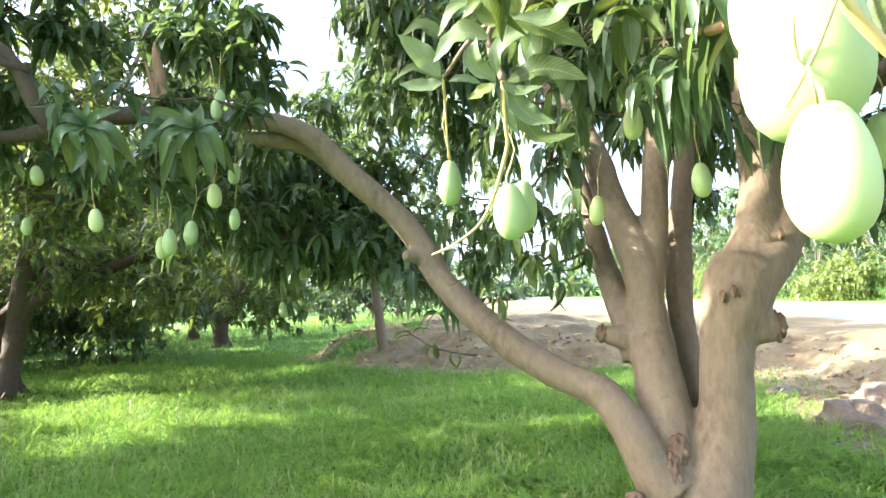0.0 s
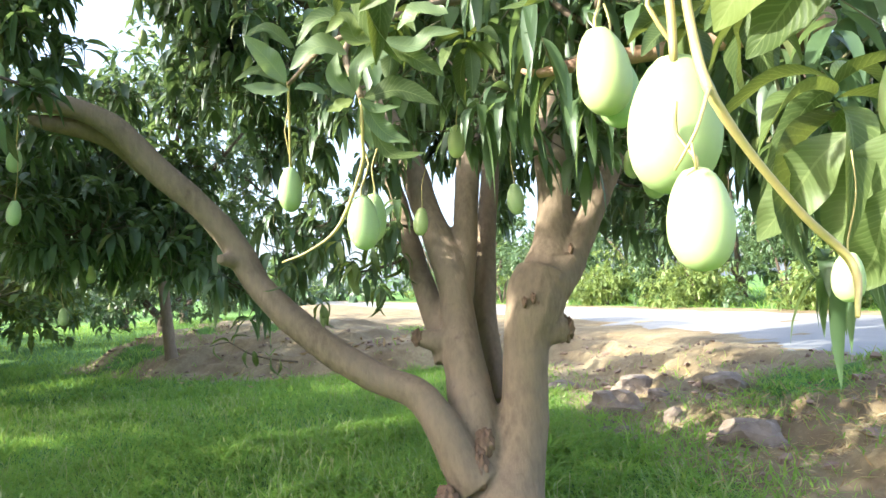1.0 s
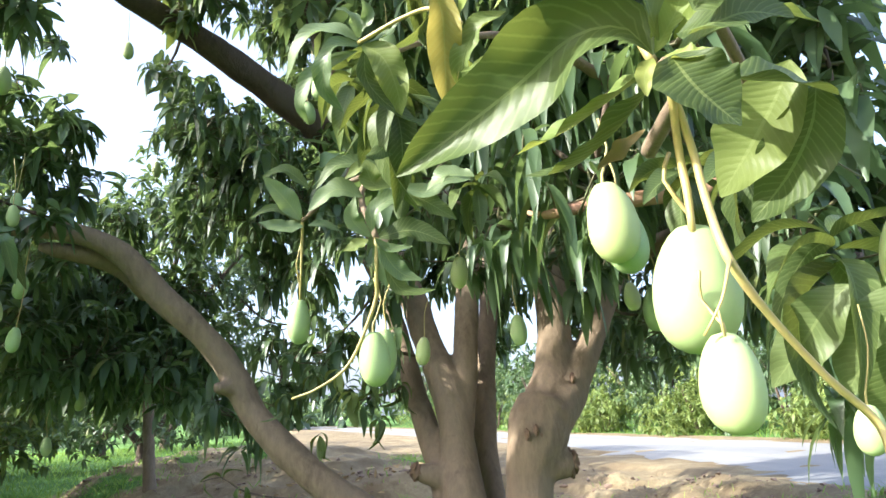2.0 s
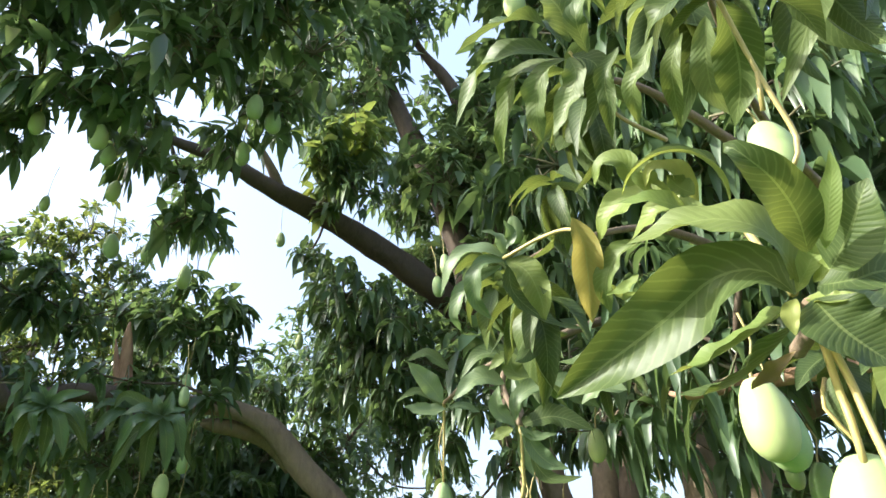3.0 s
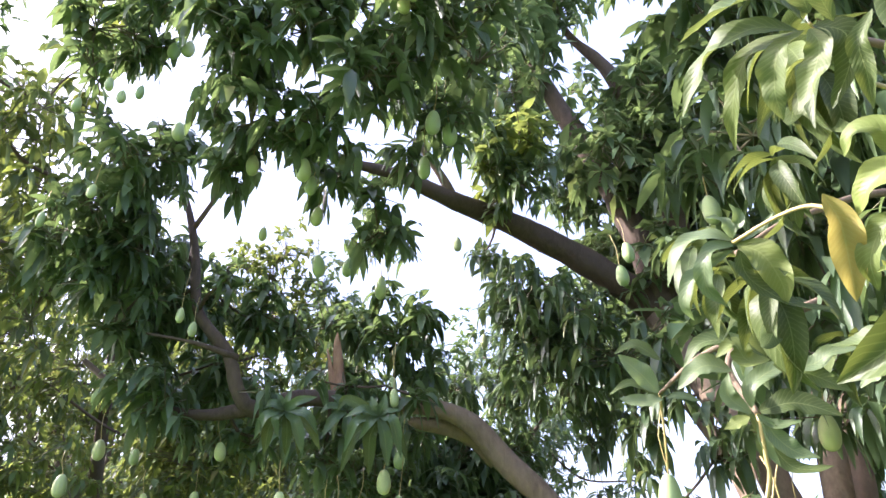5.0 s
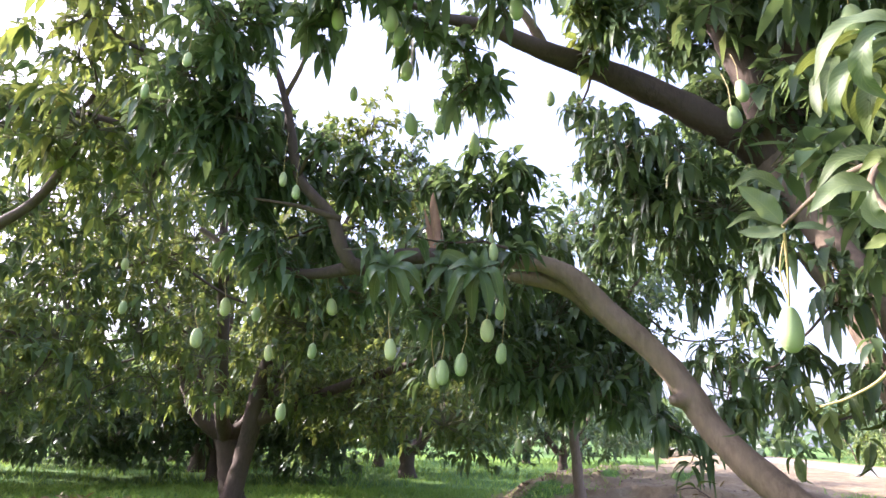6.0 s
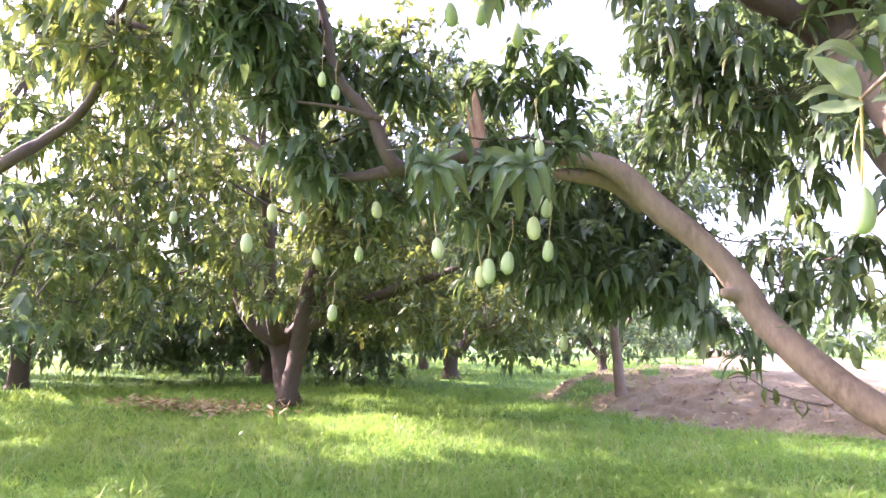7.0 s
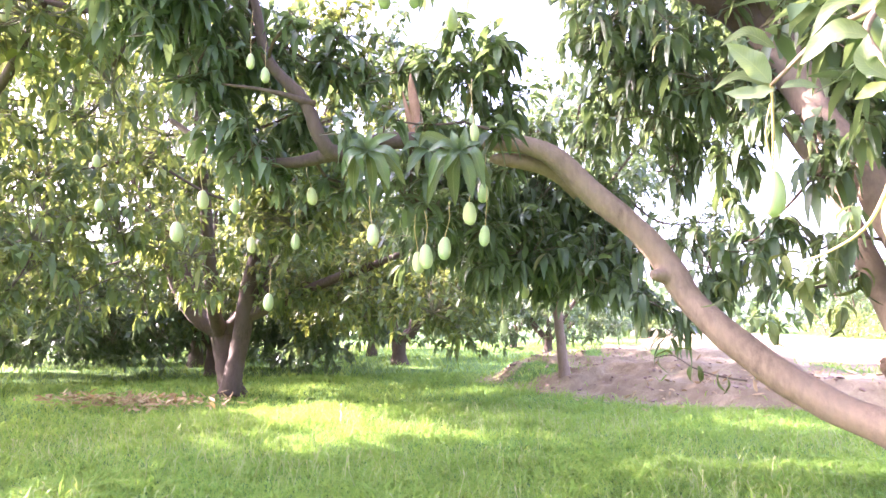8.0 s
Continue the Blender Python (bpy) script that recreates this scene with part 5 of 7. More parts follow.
shaped_leaf([(-1.636, 2.72, 2.204), (-1.622, 2.716, 2.156), (-1.613, 2.726, 2.101), (-1.623, 2.774, 1.984)], 0.063, (0.3, -0.8, 0.35), MAT_LEAF_NEAR, 0.09, 0.40)
shaped_leaf([(-1.636, 2.72, 2.204), (-1.574, 2.748, 2.169), (-1.512, 2.778, 2.123), (-1.456, 2.827, 2.017)], 0.063, (0.3, -0.8, 0.35), MAT_LEAF_NEAR, 0.09, 0.40)
shaped_leaf([(-1.159, 2.837, 2.197), (-1.168, 2.804, 2.223), (-1.18, 2.785, 2.242), (-1.195, 2.78, 2.291)], 0.055, (0.25, -0.75, -0.1), MAT_LEAF_STAR, 0.09, 0.40)
shaped_leaf([(-1.159, 2.837, 2.197), (-1.143, 2.81, 2.226), (-1.129, 2.796, 2.249), (-1.122, 2.794, 2.309)], 0.055, (0.25, -0.75, -0.1), MAT_LEAF_STAR, 0.09, 0.40)
shaped_leaf([(-1.159, 2.837, 2.197), (-1.124, 2.806, 2.207), (-1.094, 2.796, 2.213), (-1.047, 2.828, 2.229)], 0.043, (0.3, -0.8, 0.35), MAT_LEAF_STAR, 0.09, 0.40)
shaped_leaf([(-1.159, 2.837, 2.197), (-1.192, 2.766, 2.202), (-1.231, 2.729, 2.205), (-1.322, 2.752, 2.174)], 0.058, (0.3, -0.8, 0.35), MAT_LEAF_STAR, 0.09, 0.40)
shaped_leaf([(-1.159, 2.837, 2.197), (-1.207, 2.766, 2.166), (-1.261, 2.731, 2.135), (-1.325, 2.799, 2.001)], 0.055, (0.3, -0.8, 0.35), MAT_LEAF_STAR, 0.09, 0.40)
shaped_leaf([(-1.159, 2.837, 2.197), (-1.171, 2.775, 2.167), (-1.19, 2.75, 2.137), (-1.247, 2.8, 2.069)], 0.050, (0.3, -0.8, 0.35), MAT_LEAF_STAR, 0.09, 0.40)
shaped_leaf([(-1.159, 2.837, 2.197), (-1.112, 2.796, 2.176), (-1.073, 2.787, 2.155), (-1.04, 2.885, 1.993)], 0.070, (0.3, -0.8, 0.35), MAT_LEAF_STAR, 0.09, 0.40)
shaped_leaf([(-1.159, 2.837, 2.197), (-1.136, 2.822, 2.142), (-1.118, 2.829, 2.084), (-1.111, 2.898, 1.947)], 0.080, (0.3, -0.8, 0.35), MAT_LEAF_STAR, 0.09, 0.40)
shaped_leaf([(-1.159, 2.837, 2.197), (-1.178, 2.827, 2.139), (-1.2, 2.832, 2.075), (-1.206, 2.898, 1.904)], 0.080, (0.3, -0.8, 0.35), MAT_LEAF_NEAR, 0.09, 0.40)
shaped_leaf([(-1.159, 2.837, 2.197), (-1.225, 2.836, 2.143), (-1.292, 2.838, 2.079), (-1.355, 2.874, 1.909)], 0.070, (0.3, -0.8, 0.35), MAT_LEAF_NEAR, 0.09, 0.40)
shaped_leaf([(-1.159, 2.837, 2.197), (-1.252, 2.834, 2.248), (-1.343, 2.814, 2.284), (-1.378, 2.802, 2.216)], 0.075, (0.25, -0.75, -0.1), MAT_LEAF_DULL, 0.09, 0.40)
shaped_leaf([(-1.159, 2.837, 2.197), (-1.109, 2.865, 2.152), (-1.06, 2.895, 2.098), (-1.011, 2.945, 1.979)], 0.063, (0.3, -0.8, 0.35), MAT_LEAF_NEAR, 0.09, 0.40)
star_shoot((-1.38, 3.0, 2.27), 8, 0.18, 5)
star_shoot((-1.75, 3.05, 2.20), 7, 0.17, 6)
shaped_leaf([(0.205, 0.187, 1.717), (0.18, 0.201, 1.754), (0.143, 0.24, 1.758), (0.107, 0.301, 1.729), (0.055, 0.374, 1.695), (0.001, 0.448, 1.663)], 0.106, (-0.22, -0.95, -0.08), MAT_LEAF_NEAR, 0.16, 0.65)
shaped_leaf([(0.207, 0.179, 1.729), (0.174, 0.157, 1.77), (0.139, 0.159, 1.792), (0.103, 0.189, 1.808), (0.048, 0.257, 1.811)], 0.078, (-0.35, -0.75, 0.5), MAT_LEAF_MID, 0.10, 0.25)
shaped_leaf([(0.073, 0.012, 2.0), (0.036, 0.003, 2.019), (-0.014, -0.0, 2.013), (-0.053, 0.006, 1.991), (-0.067, 0.014, 1.963), (-0.051, 0.032, 1.953)], 0.033, (-0.4, -0.6, 0.6), MAT_LEAF_MID, 0.10, 0.50)
shaped_leaf([(0.075, 0.003, 2.013), (0.064, -0.018, 2.046), (0.032, -0.028, 2.048), (0.004, -0.02, 2.04), (-0.018, 0.001, 2.029)], 0.026, (-0.5, -0.75, 0.3), MAT_LEAF_YELLOW, 0.12, 0.40)
shaped_leaf([(0.07, -0.001, 2.003), (0.055, -0.019, 2.013), (0.038, -0.029, 2.029), (0.022, -0.035, 2.042)], 0.032, (-0.5, -0.75, 0.3), MAT_LEAF_MID, 0.10, 0.30)
shaped_leaf([(0.1, -0.022, 2.012), (0.078, -0.042, 2.026), (0.052, -0.052, 2.044), (0.028, -0.058, 2.074)], 0.056, (-0.5, -0.75, 0.3), MAT_LEAF_MID, 0.10, 0.25)
shaped_leaf([(0.107, 0.031, 2.039), (0.112, 0.009, 2.071), (0.116, -0.015, 2.105), (0.111, -0.037, 2.139)], 0.069, (-0.6, -0.75, 0.1), MAT_LEAF_NEAR, 0.10, 0.25)
shaped_leaf([(0.077, 0.022, 2.003), (0.039, 0.023, 1.988), (0.014, 0.035, 1.974), (0.012, 0.069, 1.96)], 0.048, (-0.5, -0.75, 0.3), MAT_LEAF_NEAR, 0.10, 0.30)
shaped_leaf([(0.08, 0.029, 2.01), (0.043, 0.039, 2.019), (0.007, 0.056, 1.998), (0.003, 0.085, 1.974), (0.013, 0.107, 1.958)], 0.029, (-0.4, -0.6, 0.6), MAT_LEAF_MID, 0.14, 0.50)
shaped_leaf([(0.073, 0.019, 1.99), (0.047, 0.024, 1.968), (0.027, 0.05, 1.952)], 0.023, (-0.5, -0.75, 0.3), MAT_LEAF_NEAR, 0.10, 0.50)
shaped_leaf([(0.095, 0.039, 2.012), (0.131, 0.073, 1.992), (0.151, 0.106, 1.958), (0.163, 0.15, 1.928)], 0.065, (-0.6, -0.75, 0.1), MAT_LEAF_NEAR, 0.10, 0.25)
shaped_leaf([(0.106, 0.031, 2.022), (0.154, 0.033, 2.029), (0.214, 0.052, 2.029), (0.266, 0.08, 2.016)], 0.056, (-0.4, -0.6, 0.6), MAT_LEAF_NEAR, 0.12, 0.30)
shaped_leaf([(0.124, -0.0, 2.012), (0.158, -0.011, 2.022), (0.173, -0.03, 2.048), (0.163, -0.049, 2.078)], 0.010, (-0.5, -0.75, 0.3), MAT_LEAF_YELLOW, 0.05, 0.50)
shaped_leaf([(0.12, 0.093, 2.053), (0.132, 0.125, 2.023), (0.151, 0.156, 1.992), (0.185, 0.178, 1.973)], 0.045, (-0.6, -0.75, 0.1), MAT_LEAF_DULL, 0.14, 0.30)
shaped_leaf([(0.123, 0.146, 2.081), (0.113, 0.17, 2.048), (0.128, 0.201, 2.018), (0.147, 0.231, 1.989)], 0.032, (-0.6, -0.75, 0.1), MAT_LEAF_NEAR, 0.14, 0.40)
shaped_leaf([(0.074, 0.141, 2.061), (0.064, 0.162, 2.031), (0.058, 0.187, 2.012), (0.077, 0.22, 1.979)], 0.035, (-0.5, -0.75, 0.3), MAT_LEAF_MID, 0.14, 0.40)
shaped_leaf([(0.054, 0.193, 2.094), (0.039, 0.218, 2.059), (0.049, 0.24, 2.024), (0.063, 0.273, 1.992)], 0.032, (-0.6, -0.75, 0.1), MAT_LEAF_NEAR, 0.14, 0.40)
shaped_leaf([(0.022, 0.223, 2.108), (-0.004, 0.189, 2.144), (0.012, 0.152, 2.178), (0.031, 0.129, 2.209)], 0.039, (-0.5, -0.75, 0.3), MAT_LEAF_DULL, 0.14, 0.20)
shaped_leaf([(0.156, 0.097, 1.72), (0.126, 0.063, 1.74), (0.085, 0.032, 1.755), (0.057, 0.023, 1.772), (0.042, 0.026, 1.787), (0.045, 0.038, 1.787)], 0.054, (-0.59, -0.67, -0.2), MAT_LEAF_NEAR, 0.1, 0.3)
shaped_leaf([(0.06, 0.447, 1.968), (0.081, 0.462, 1.925), (0.095, 0.496, 1.874), (0.112, 0.542, 1.821)], 0.058, (-0.35, -0.9, 0.15), MAT_LEAF_RUST, 0.16, 0.55)
shaped_leaf([(0.253, 0.312, 1.909), (0.223, 0.278, 1.946), (0.178, 0.264, 1.972), (0.133, 0.277, 1.977), (0.105, 0.311, 1.966), (0.106, 0.355, 1.955)], 0.023, (-0.4, -0.6, 0.6), MAT_LEAF_YELLOW, 0.06, 0.60)
shaped_leaf([(0.251, 0.309, 1.949), (0.215, 0.288, 1.985), (0.172, 0.291, 2.004), (0.134, 0.307, 2.003)], 0.030, (-0.4, -0.6, 0.6), MAT_LEAF_MID, 0.10, 0.40)
shaped_leaf([(0.221, 0.343, 1.938), (0.192, 0.319, 1.961), (0.169, 0.31, 1.977), (0.144, 0.32, 1.983), (0.141, 0.344, 1.966)], 0.039, (-0.5, -0.75, 0.3), MAT_LEAF_YELLOW, 0.10, 0.50)
shaped_leaf([(0.21, 0.318, 1.888), (0.163, 0.308, 1.909), (0.122, 0.314, 1.924), (0.089, 0.338, 1.929)], 0.039, (-0.5, -0.75, 0.3), MAT_LEAF_YELLOW, 0.14, 0.30)
shaped_leaf([(0.145, 0.42, 1.854), (0.125, 0.434, 1.835), (0.097, 0.443, 1.826)], 0.023, (-0.5, -0.75, 0.3), MAT_LEAF_YELLOW, 0.14, 0.30)
shaped_leaf([(0.15, 0.445, 1.834), (0.127, 0.451, 1.829), (0.108, 0.441, 1.845)], 0.018, (-0.5, -0.75, 0.3), MAT_LEAF_YELLOW, 0.14, 0.30)
shaped_leaf([(0.155, 0.406, 1.909), (0.124, 0.442, 1.896), (0.115, 0.478, 1.861), (0.133, 0.512, 1.826)], 0.046, (-0.5, -0.75, 0.3), MAT_LEAF_MID, 0.12, 0.40)
shaped_leaf([(0.149, 0.388, 1.987), (0.128, 0.368, 2.029), (0.099, 0.387, 2.041), (0.095, 0.419, 2.017)], 0.045, (-0.6, -0.7, 0.3), MAT_LEAF_YELLOW, 0.05, 0.30)
shaped_leaf([(0.175, 0.339, 1.945), (0.134, 0.374, 1.966), (0.105, 0.412, 1.951), (0.103, 0.452, 1.926)], 0.061, (-0.5, -0.8, 0.3), MAT_LEAF_YELLOW, 0.10, 0.30)
shaped_leaf([(0.201, 0.292, 1.894), (0.153, 0.333, 1.919), (0.131, 0.395, 1.901)], 0.052, (-0.5, -0.8, 0.4), MAT_LEAF_YELLOW, 0.10, 0.30)
shaped_leaf([(0.161, 0.08, 1.715), (0.153, 0.047, 1.753), (0.152, 0.033, 1.773), (0.147, 0.023, 1.791)], 0.025, (-0.6, -0.8, 0.1), MAT_LEAF_YELLOW, 0.02, 0.20)
shaped_leaf([(0.177, 0.099, 1.704), (0.174, 0.064, 1.72), (0.172, 0.037, 1.741), (0.174, 0.02, 1.759)], 0.078, (-0.7, -0.6, 0.1), MAT_LEAF_NEAR, 0.05, 0.20)
shaped_leaf([(0.182, 0.125, 1.698), (0.192, 0.092, 1.689), (0.211, 0.072, 1.69), (0.235, 0.051, 1.675)], 0.078, (-0.4, -0.7, 0.4), MAT_LEAF_NEAR, 0.08, 0.30)
shaped_leaf([(0.21, 0.201, 1.707), (0.2, 0.249, 1.701), (0.173, 0.311, 1.685), (0.14, 0.379, 1.679)], 0.075, (-0.3, -0.55, 0.75), MAT_LEAF_YELLOW, 0.10, 0.30)
shaped_leaf([(0.216, 0.2, 1.696), (0.21, 0.278, 1.668), (0.197, 0.352, 1.654), (0.158, 0.397, 1.658)], 0.078, (-0.3, -0.5, 0.8), MAT_LEAF_NEAR, 0.10, 0.30)
shaped_leaf([(0.236, 0.348, 1.654), (0.244, 0.315, 1.661), (0.267, 0.287, 1.687)], 0.028, (-0.5, -0.7, 0.4), MAT_DRY, 0.15, 0.60)
shaped_leaf([(0.2, 0.182, 1.709), (0.19, 0.187, 1.69), (0.189, 0.186, 1.666)], 0.023, (-0.5, -0.8, 0.3), MAT_LEAF_YELLOW, 0.10, 0.30)
shaped_leaf([(0.202, 0.16, 1.699), (0.213, 0.143, 1.654), (0.243, 0.129, 1.614)], 0.092, (-0.5, -0.7, 0.5), MAT_LEAF_NEAR, 0.08, 0.30)
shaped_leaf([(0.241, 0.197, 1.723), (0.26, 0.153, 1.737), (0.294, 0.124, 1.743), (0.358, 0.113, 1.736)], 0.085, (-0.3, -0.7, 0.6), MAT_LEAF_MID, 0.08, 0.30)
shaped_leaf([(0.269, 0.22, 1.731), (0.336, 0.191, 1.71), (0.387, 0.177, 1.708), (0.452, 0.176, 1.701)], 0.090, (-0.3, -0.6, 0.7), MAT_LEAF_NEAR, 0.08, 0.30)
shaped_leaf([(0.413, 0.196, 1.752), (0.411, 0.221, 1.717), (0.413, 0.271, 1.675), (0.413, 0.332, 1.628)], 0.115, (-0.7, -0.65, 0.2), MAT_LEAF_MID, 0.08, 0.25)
shaped_leaf([(0.436, 0.187, 1.719), (0.44, 0.207, 1.676), (0.445, 0.252, 1.633), (0.442, 0.315, 1.59)], 0.100, (-0.7, -0.65, 0.2), MAT_LEAF_NEAR, 0.08, 0.25)
shaped_leaf([(0.748, 0.352, 1.526), (0.741, 0.376, 1.474), (0.74, 0.418, 1.422), (0.741, 0.467, 1.366)], 0.125, (-0.75, -0.6, 0.2), MAT_LEAF_DULL, 0.08, 0.20)
shaped_leaf([(0.712, 0.4, 1.533), (0.693, 0.433, 1.501), (0.686, 0.482, 1.449), (0.674, 0.543, 1.385)], 0.100, (-0.7, -0.65, 0.2), MAT_LEAF_DULL, 0.08, 0.20)
shaped_leaf([(0.75, 0.368, 1.448), (0.744, 0.385, 1.393), (0.752, 0.408, 1.345), (0.752, 0.453, 1.295)], 0.100, (-0.7, -0.65, 0.2), MAT_LEAF_NEAR, 0.08, 0.20)
shaped_leaf([(0.007, 0.242, 2.148), (-0.017, 0.214, 2.188), (-0.06, 0.204, 2.215), (-0.102, 0.202, 2.245)], 0.066, (-0.5, -0.8, 0.3), MAT_LEAF_DULL, 0.14, 0.20)
shaped_leaf([(0.004, 0.252, 2.139), (-0.039, 0.238, 2.174), (-0.088, 0.256, 2.191), (-0.15, 0.327, 2.192)], 0.066, (-0.4, -0.6, 0.7), MAT_LEAF_DULL, 0.14, 0.30)
shaped_leaf([(-0.004, 0.261, 2.134), (-0.057, 0.282, 2.166), (-0.111, 0.34, 2.166), (-0.138, 0.416, 2.112)], 0.055, (-0.5, -0.8, 0.3), MAT_LEAF_DULL, 0.14, 0.30)
shaped_leaf([(0.0, 0.262, 2.13), (-0.027, 0.285, 2.119), (-0.026, 0.328, 2.083), (-0.01, 0.359, 2.049)], 0.051, (-0.5, -0.8, 0.2), MAT_LEAF_DULL, 0.14, 0.30)
shaped_leaf([(0.008, 0.257, 2.132), (0.015, 0.258, 2.097), (0.005, 0.296, 2.059), (-0.006, 0.321, 2.033)], 0.047, (-0.5, -0.8, 0.2), MAT_LEAF_DULL, 0.14, 0.30)
shaped_leaf([(0.012, 0.253, 2.134), (0.041, 0.239, 2.103), (0.05, 0.264, 2.068), (0.037, 0.315, 2.029)], 0.047, (-0.5, -0.8, 0.2), MAT_LEAF_NEAR, 0.14, 0.30)
shaped_leaf([(0.011, 0.271, 2.144), (-0.048, 0.327, 2.155), (-0.063, 0.388, 2.117), (-0.05, 0.455, 2.067)], 0.047, (-0.5, -0.8, 0.2), MAT_LEAF_NEAR, 0.14, 0.30)
shaped_leaf([(0.017, 0.725, 2.038), (-0.034, 0.73, 2.059), (-0.087, 0.756, 2.032), (-0.105, 0.806, 1.975)], 0.043, (-0.5, -0.8, 0.4), MAT_LEAF_PALE, 0.12, 0.30)
shaped_leaf([(0.022, 0.727, 2.032), (-0.034, 0.728, 2.019), (-0.042, 0.758, 1.956), (-0.0, 0.782, 1.917)], 0.043, (-0.6, -0.8, 0.2), MAT_LEAF_PALE, 0.12, 0.30)
shaped_leaf([(0.022, 0.727, 2.032), (0.059, 0.708, 1.998), (0.088, 0.722, 1.942), (0.101, 0.752, 1.906)], 0.068, (-0.5, -0.8, 0.3), MAT_LEAF_MID, 0.12, 0.30)
shaped_leaf([(0.016, 0.733, 2.022), (-0.054, 0.769, 1.986), (-0.079, 0.796, 1.934), (-0.059, 0.822, 1.906)], 0.043, (-0.5, -0.8, 0.3), MAT_LEAF_PALE, 0.12, 0.30)
shaped_leaf([(0.017, 0.723, 2.043), (0.001, 0.711, 2.077), (-0.033, 0.713, 2.091)], 0.030, (-0.3, -0.7, 0.6), MAT_LEAF_PALE, 0.12, 0.30)
shaped_leaf([(0.017, 0.723, 2.043), (0.029, 0.703, 2.073), (0.013, 0.69, 2.107)], 0.030, (-0.3, -0.7, 0.6), MAT_LEAF_PALE, 0.12, 0.30)
shaped_leaf([(0.033, 0.721, 2.036), (0.067, 0.703, 2.047), (0.089, 0.68, 2.075)], 0.025, (-0.3, -0.7, 0.6), MAT_LEAF_PALE, 0.12, 0.30)
shaped_leaf([(0.027, 0.728, 2.026), (0.041, 0.75, 1.966), (0.112, 0.748, 1.905), (0.171, 0.73, 1.887)], 0.051, (-0.3, -0.7, 0.6), MAT_LEAF_NEAR, 0.12, 0.30)
shaped_leaf([(0.186, 0.348, 1.959), (0.155, 0.354, 1.976), (0.141, 0.345, 2.0), (0.15, 0.316, 1.996)], 0.041, (-0.5, -0.8, 0.2), MAT_LEAF_YELLOW, 0.12, 0.40)
shaped_leaf([(0.196, 0.307, 1.933), (0.175, 0.311, 1.948), (0.159, 0.309, 1.966)], 0.040, (-0.5, -0.8, 0.2), MAT_LEAF_MID, 0.12, 0.40)
shaped_leaf([(0.209, 0.194, 1.721), (0.211, 0.15, 1.75), (0.199, 0.131, 1.775), (0.185, 0.134, 1.79)], 0.033, (-0.6, -0.7, 0.2), MAT_LEAF_YELLOW, 0.12, 0.40)
shaped_leaf([(0.213, 0.164, 1.722), (0.218, 0.125, 1.734), (0.218, 0.113, 1.752)], 0.025, (-0.6, -0.7, 0.2), MAT_LEAF_YELLOW, 0.10, 0.40)
shaped_leaf([(0.207, 0.177, 1.707), (0.218, 0.147, 1.694), (0.233, 0.132, 1.695)], 0.029, (-0.5, -0.6, 0.5), MAT_LEAF_YELLOW, 0.10, 0.40)
shaped_leaf([(0.118, 0.433, 1.716), (0.089, 0.44, 1.735), (0.058, 0.477, 1.729), (0.029, 0.497, 1.734)], 0.045, (-0.3, -0.7, 0.6), MAT_LEAF_DULL, 0.10, 0.30)
shaped_leaf([(0.129, 0.489, 1.691), (0.091, 0.505, 1.695), (0.067, 0.521, 1.676)], 0.040, (-0.3, -0.7, 0.6), MAT_LEAF_PALE, 0.10, 0.30)
rosette((0.046, 0.926, 2.092), 10, 0.17, low=-70, high=30, meshes=CURLED)
rosette((0.106, 0.820, 2.013), 12, 0.19, low=-70, high=30, meshes=CURLED)
rosette((0.150, 0.499, 2.316), 12, 0.20, low=-70, high=30, meshes=CURLED)
rosette((0.168, 0.779, 2.291), 11, 0.18, low=-70, high=30, meshes=CURLED)
rosette((0.175, 0.198, 2.286), 11, 0.20, low=-70, high=30, meshes=CURLED)
rosette((0.809, 0.814, 1.912), 10, 0.19, low=-70, high=20)
rosette((0.821, 0.663, 1.891), 10, 0.20, low=-70, high=20)
rosette((0.881, 1.164, 2.060), 8, 0.17, low=-70, high=20)
limb([(0.165, 2.848, 1.013, 0.0050), (0.036, 2.846, 1.036, 0.0045), (-0.072, 2.847, 1.076, 0.0040), (-0.148, 2.860, 1.129, 0.0035), (-0.230, 2.869, 1.114, 0.0020)], main_tree, "twig", MAT_BARK_SHADED, 6)
one_leaf((-0.148, 2.860, 1.129), (-0.211, 2.850, 1.194), 0.099, CURLED, 20, 0)
one_leaf((-0.206, 2.867, 1.123), (-0.254, 2.848, 1.057), 0.090, CURLED, 40, 1)
one_leaf((-0.068, 2.846, 1.086), (-0.104, 2.826, 0.997), 0.105, CURLED, -30, 2)
one_leaf((-0.040, 2.842, 1.082), (-0.024, 2.812, 0.991), 0.104, CURLED, 30, 3)
one_leaf((0.043, 2.825, 1.048), (0.011, 2.802, 0.953), 0.111, CURLED, 50, 4)
one_leaf((0.074, 2.818, 1.037), (0.096, 2.786, 0.960), 0.093, CURLED, -20, 5)
one_leaf((-0.137, 2.859, 1.129), (-0.112, 2.837, 1.205), 0.090, CURLED, 20, 6)
rosette((0.16, 3.13, 1.50), 6, 0.15, low=-85, high=-10, meshes=CURLED)
rosette((0.30, 3.10, 1.60), 7, 0.16, low=-85, high=0, meshes=CURLED)
rosette((0.42, 3.08, 1.62), 6, 0.15, low=-80, high=0, meshes=MIDDLE)
rosette((0.60, 3.05, 1.58), 6, 0.16, low=-85, high=0, meshes=CURLED)
rosette((0.47, 2.95, 1.50), 7, 0.15, low=-80, high=10, meshes=MIDDLE)
rosette((0.62, 2.98, 1.36), 6, 0.14, low=-80, high=10, meshes=CURLED)
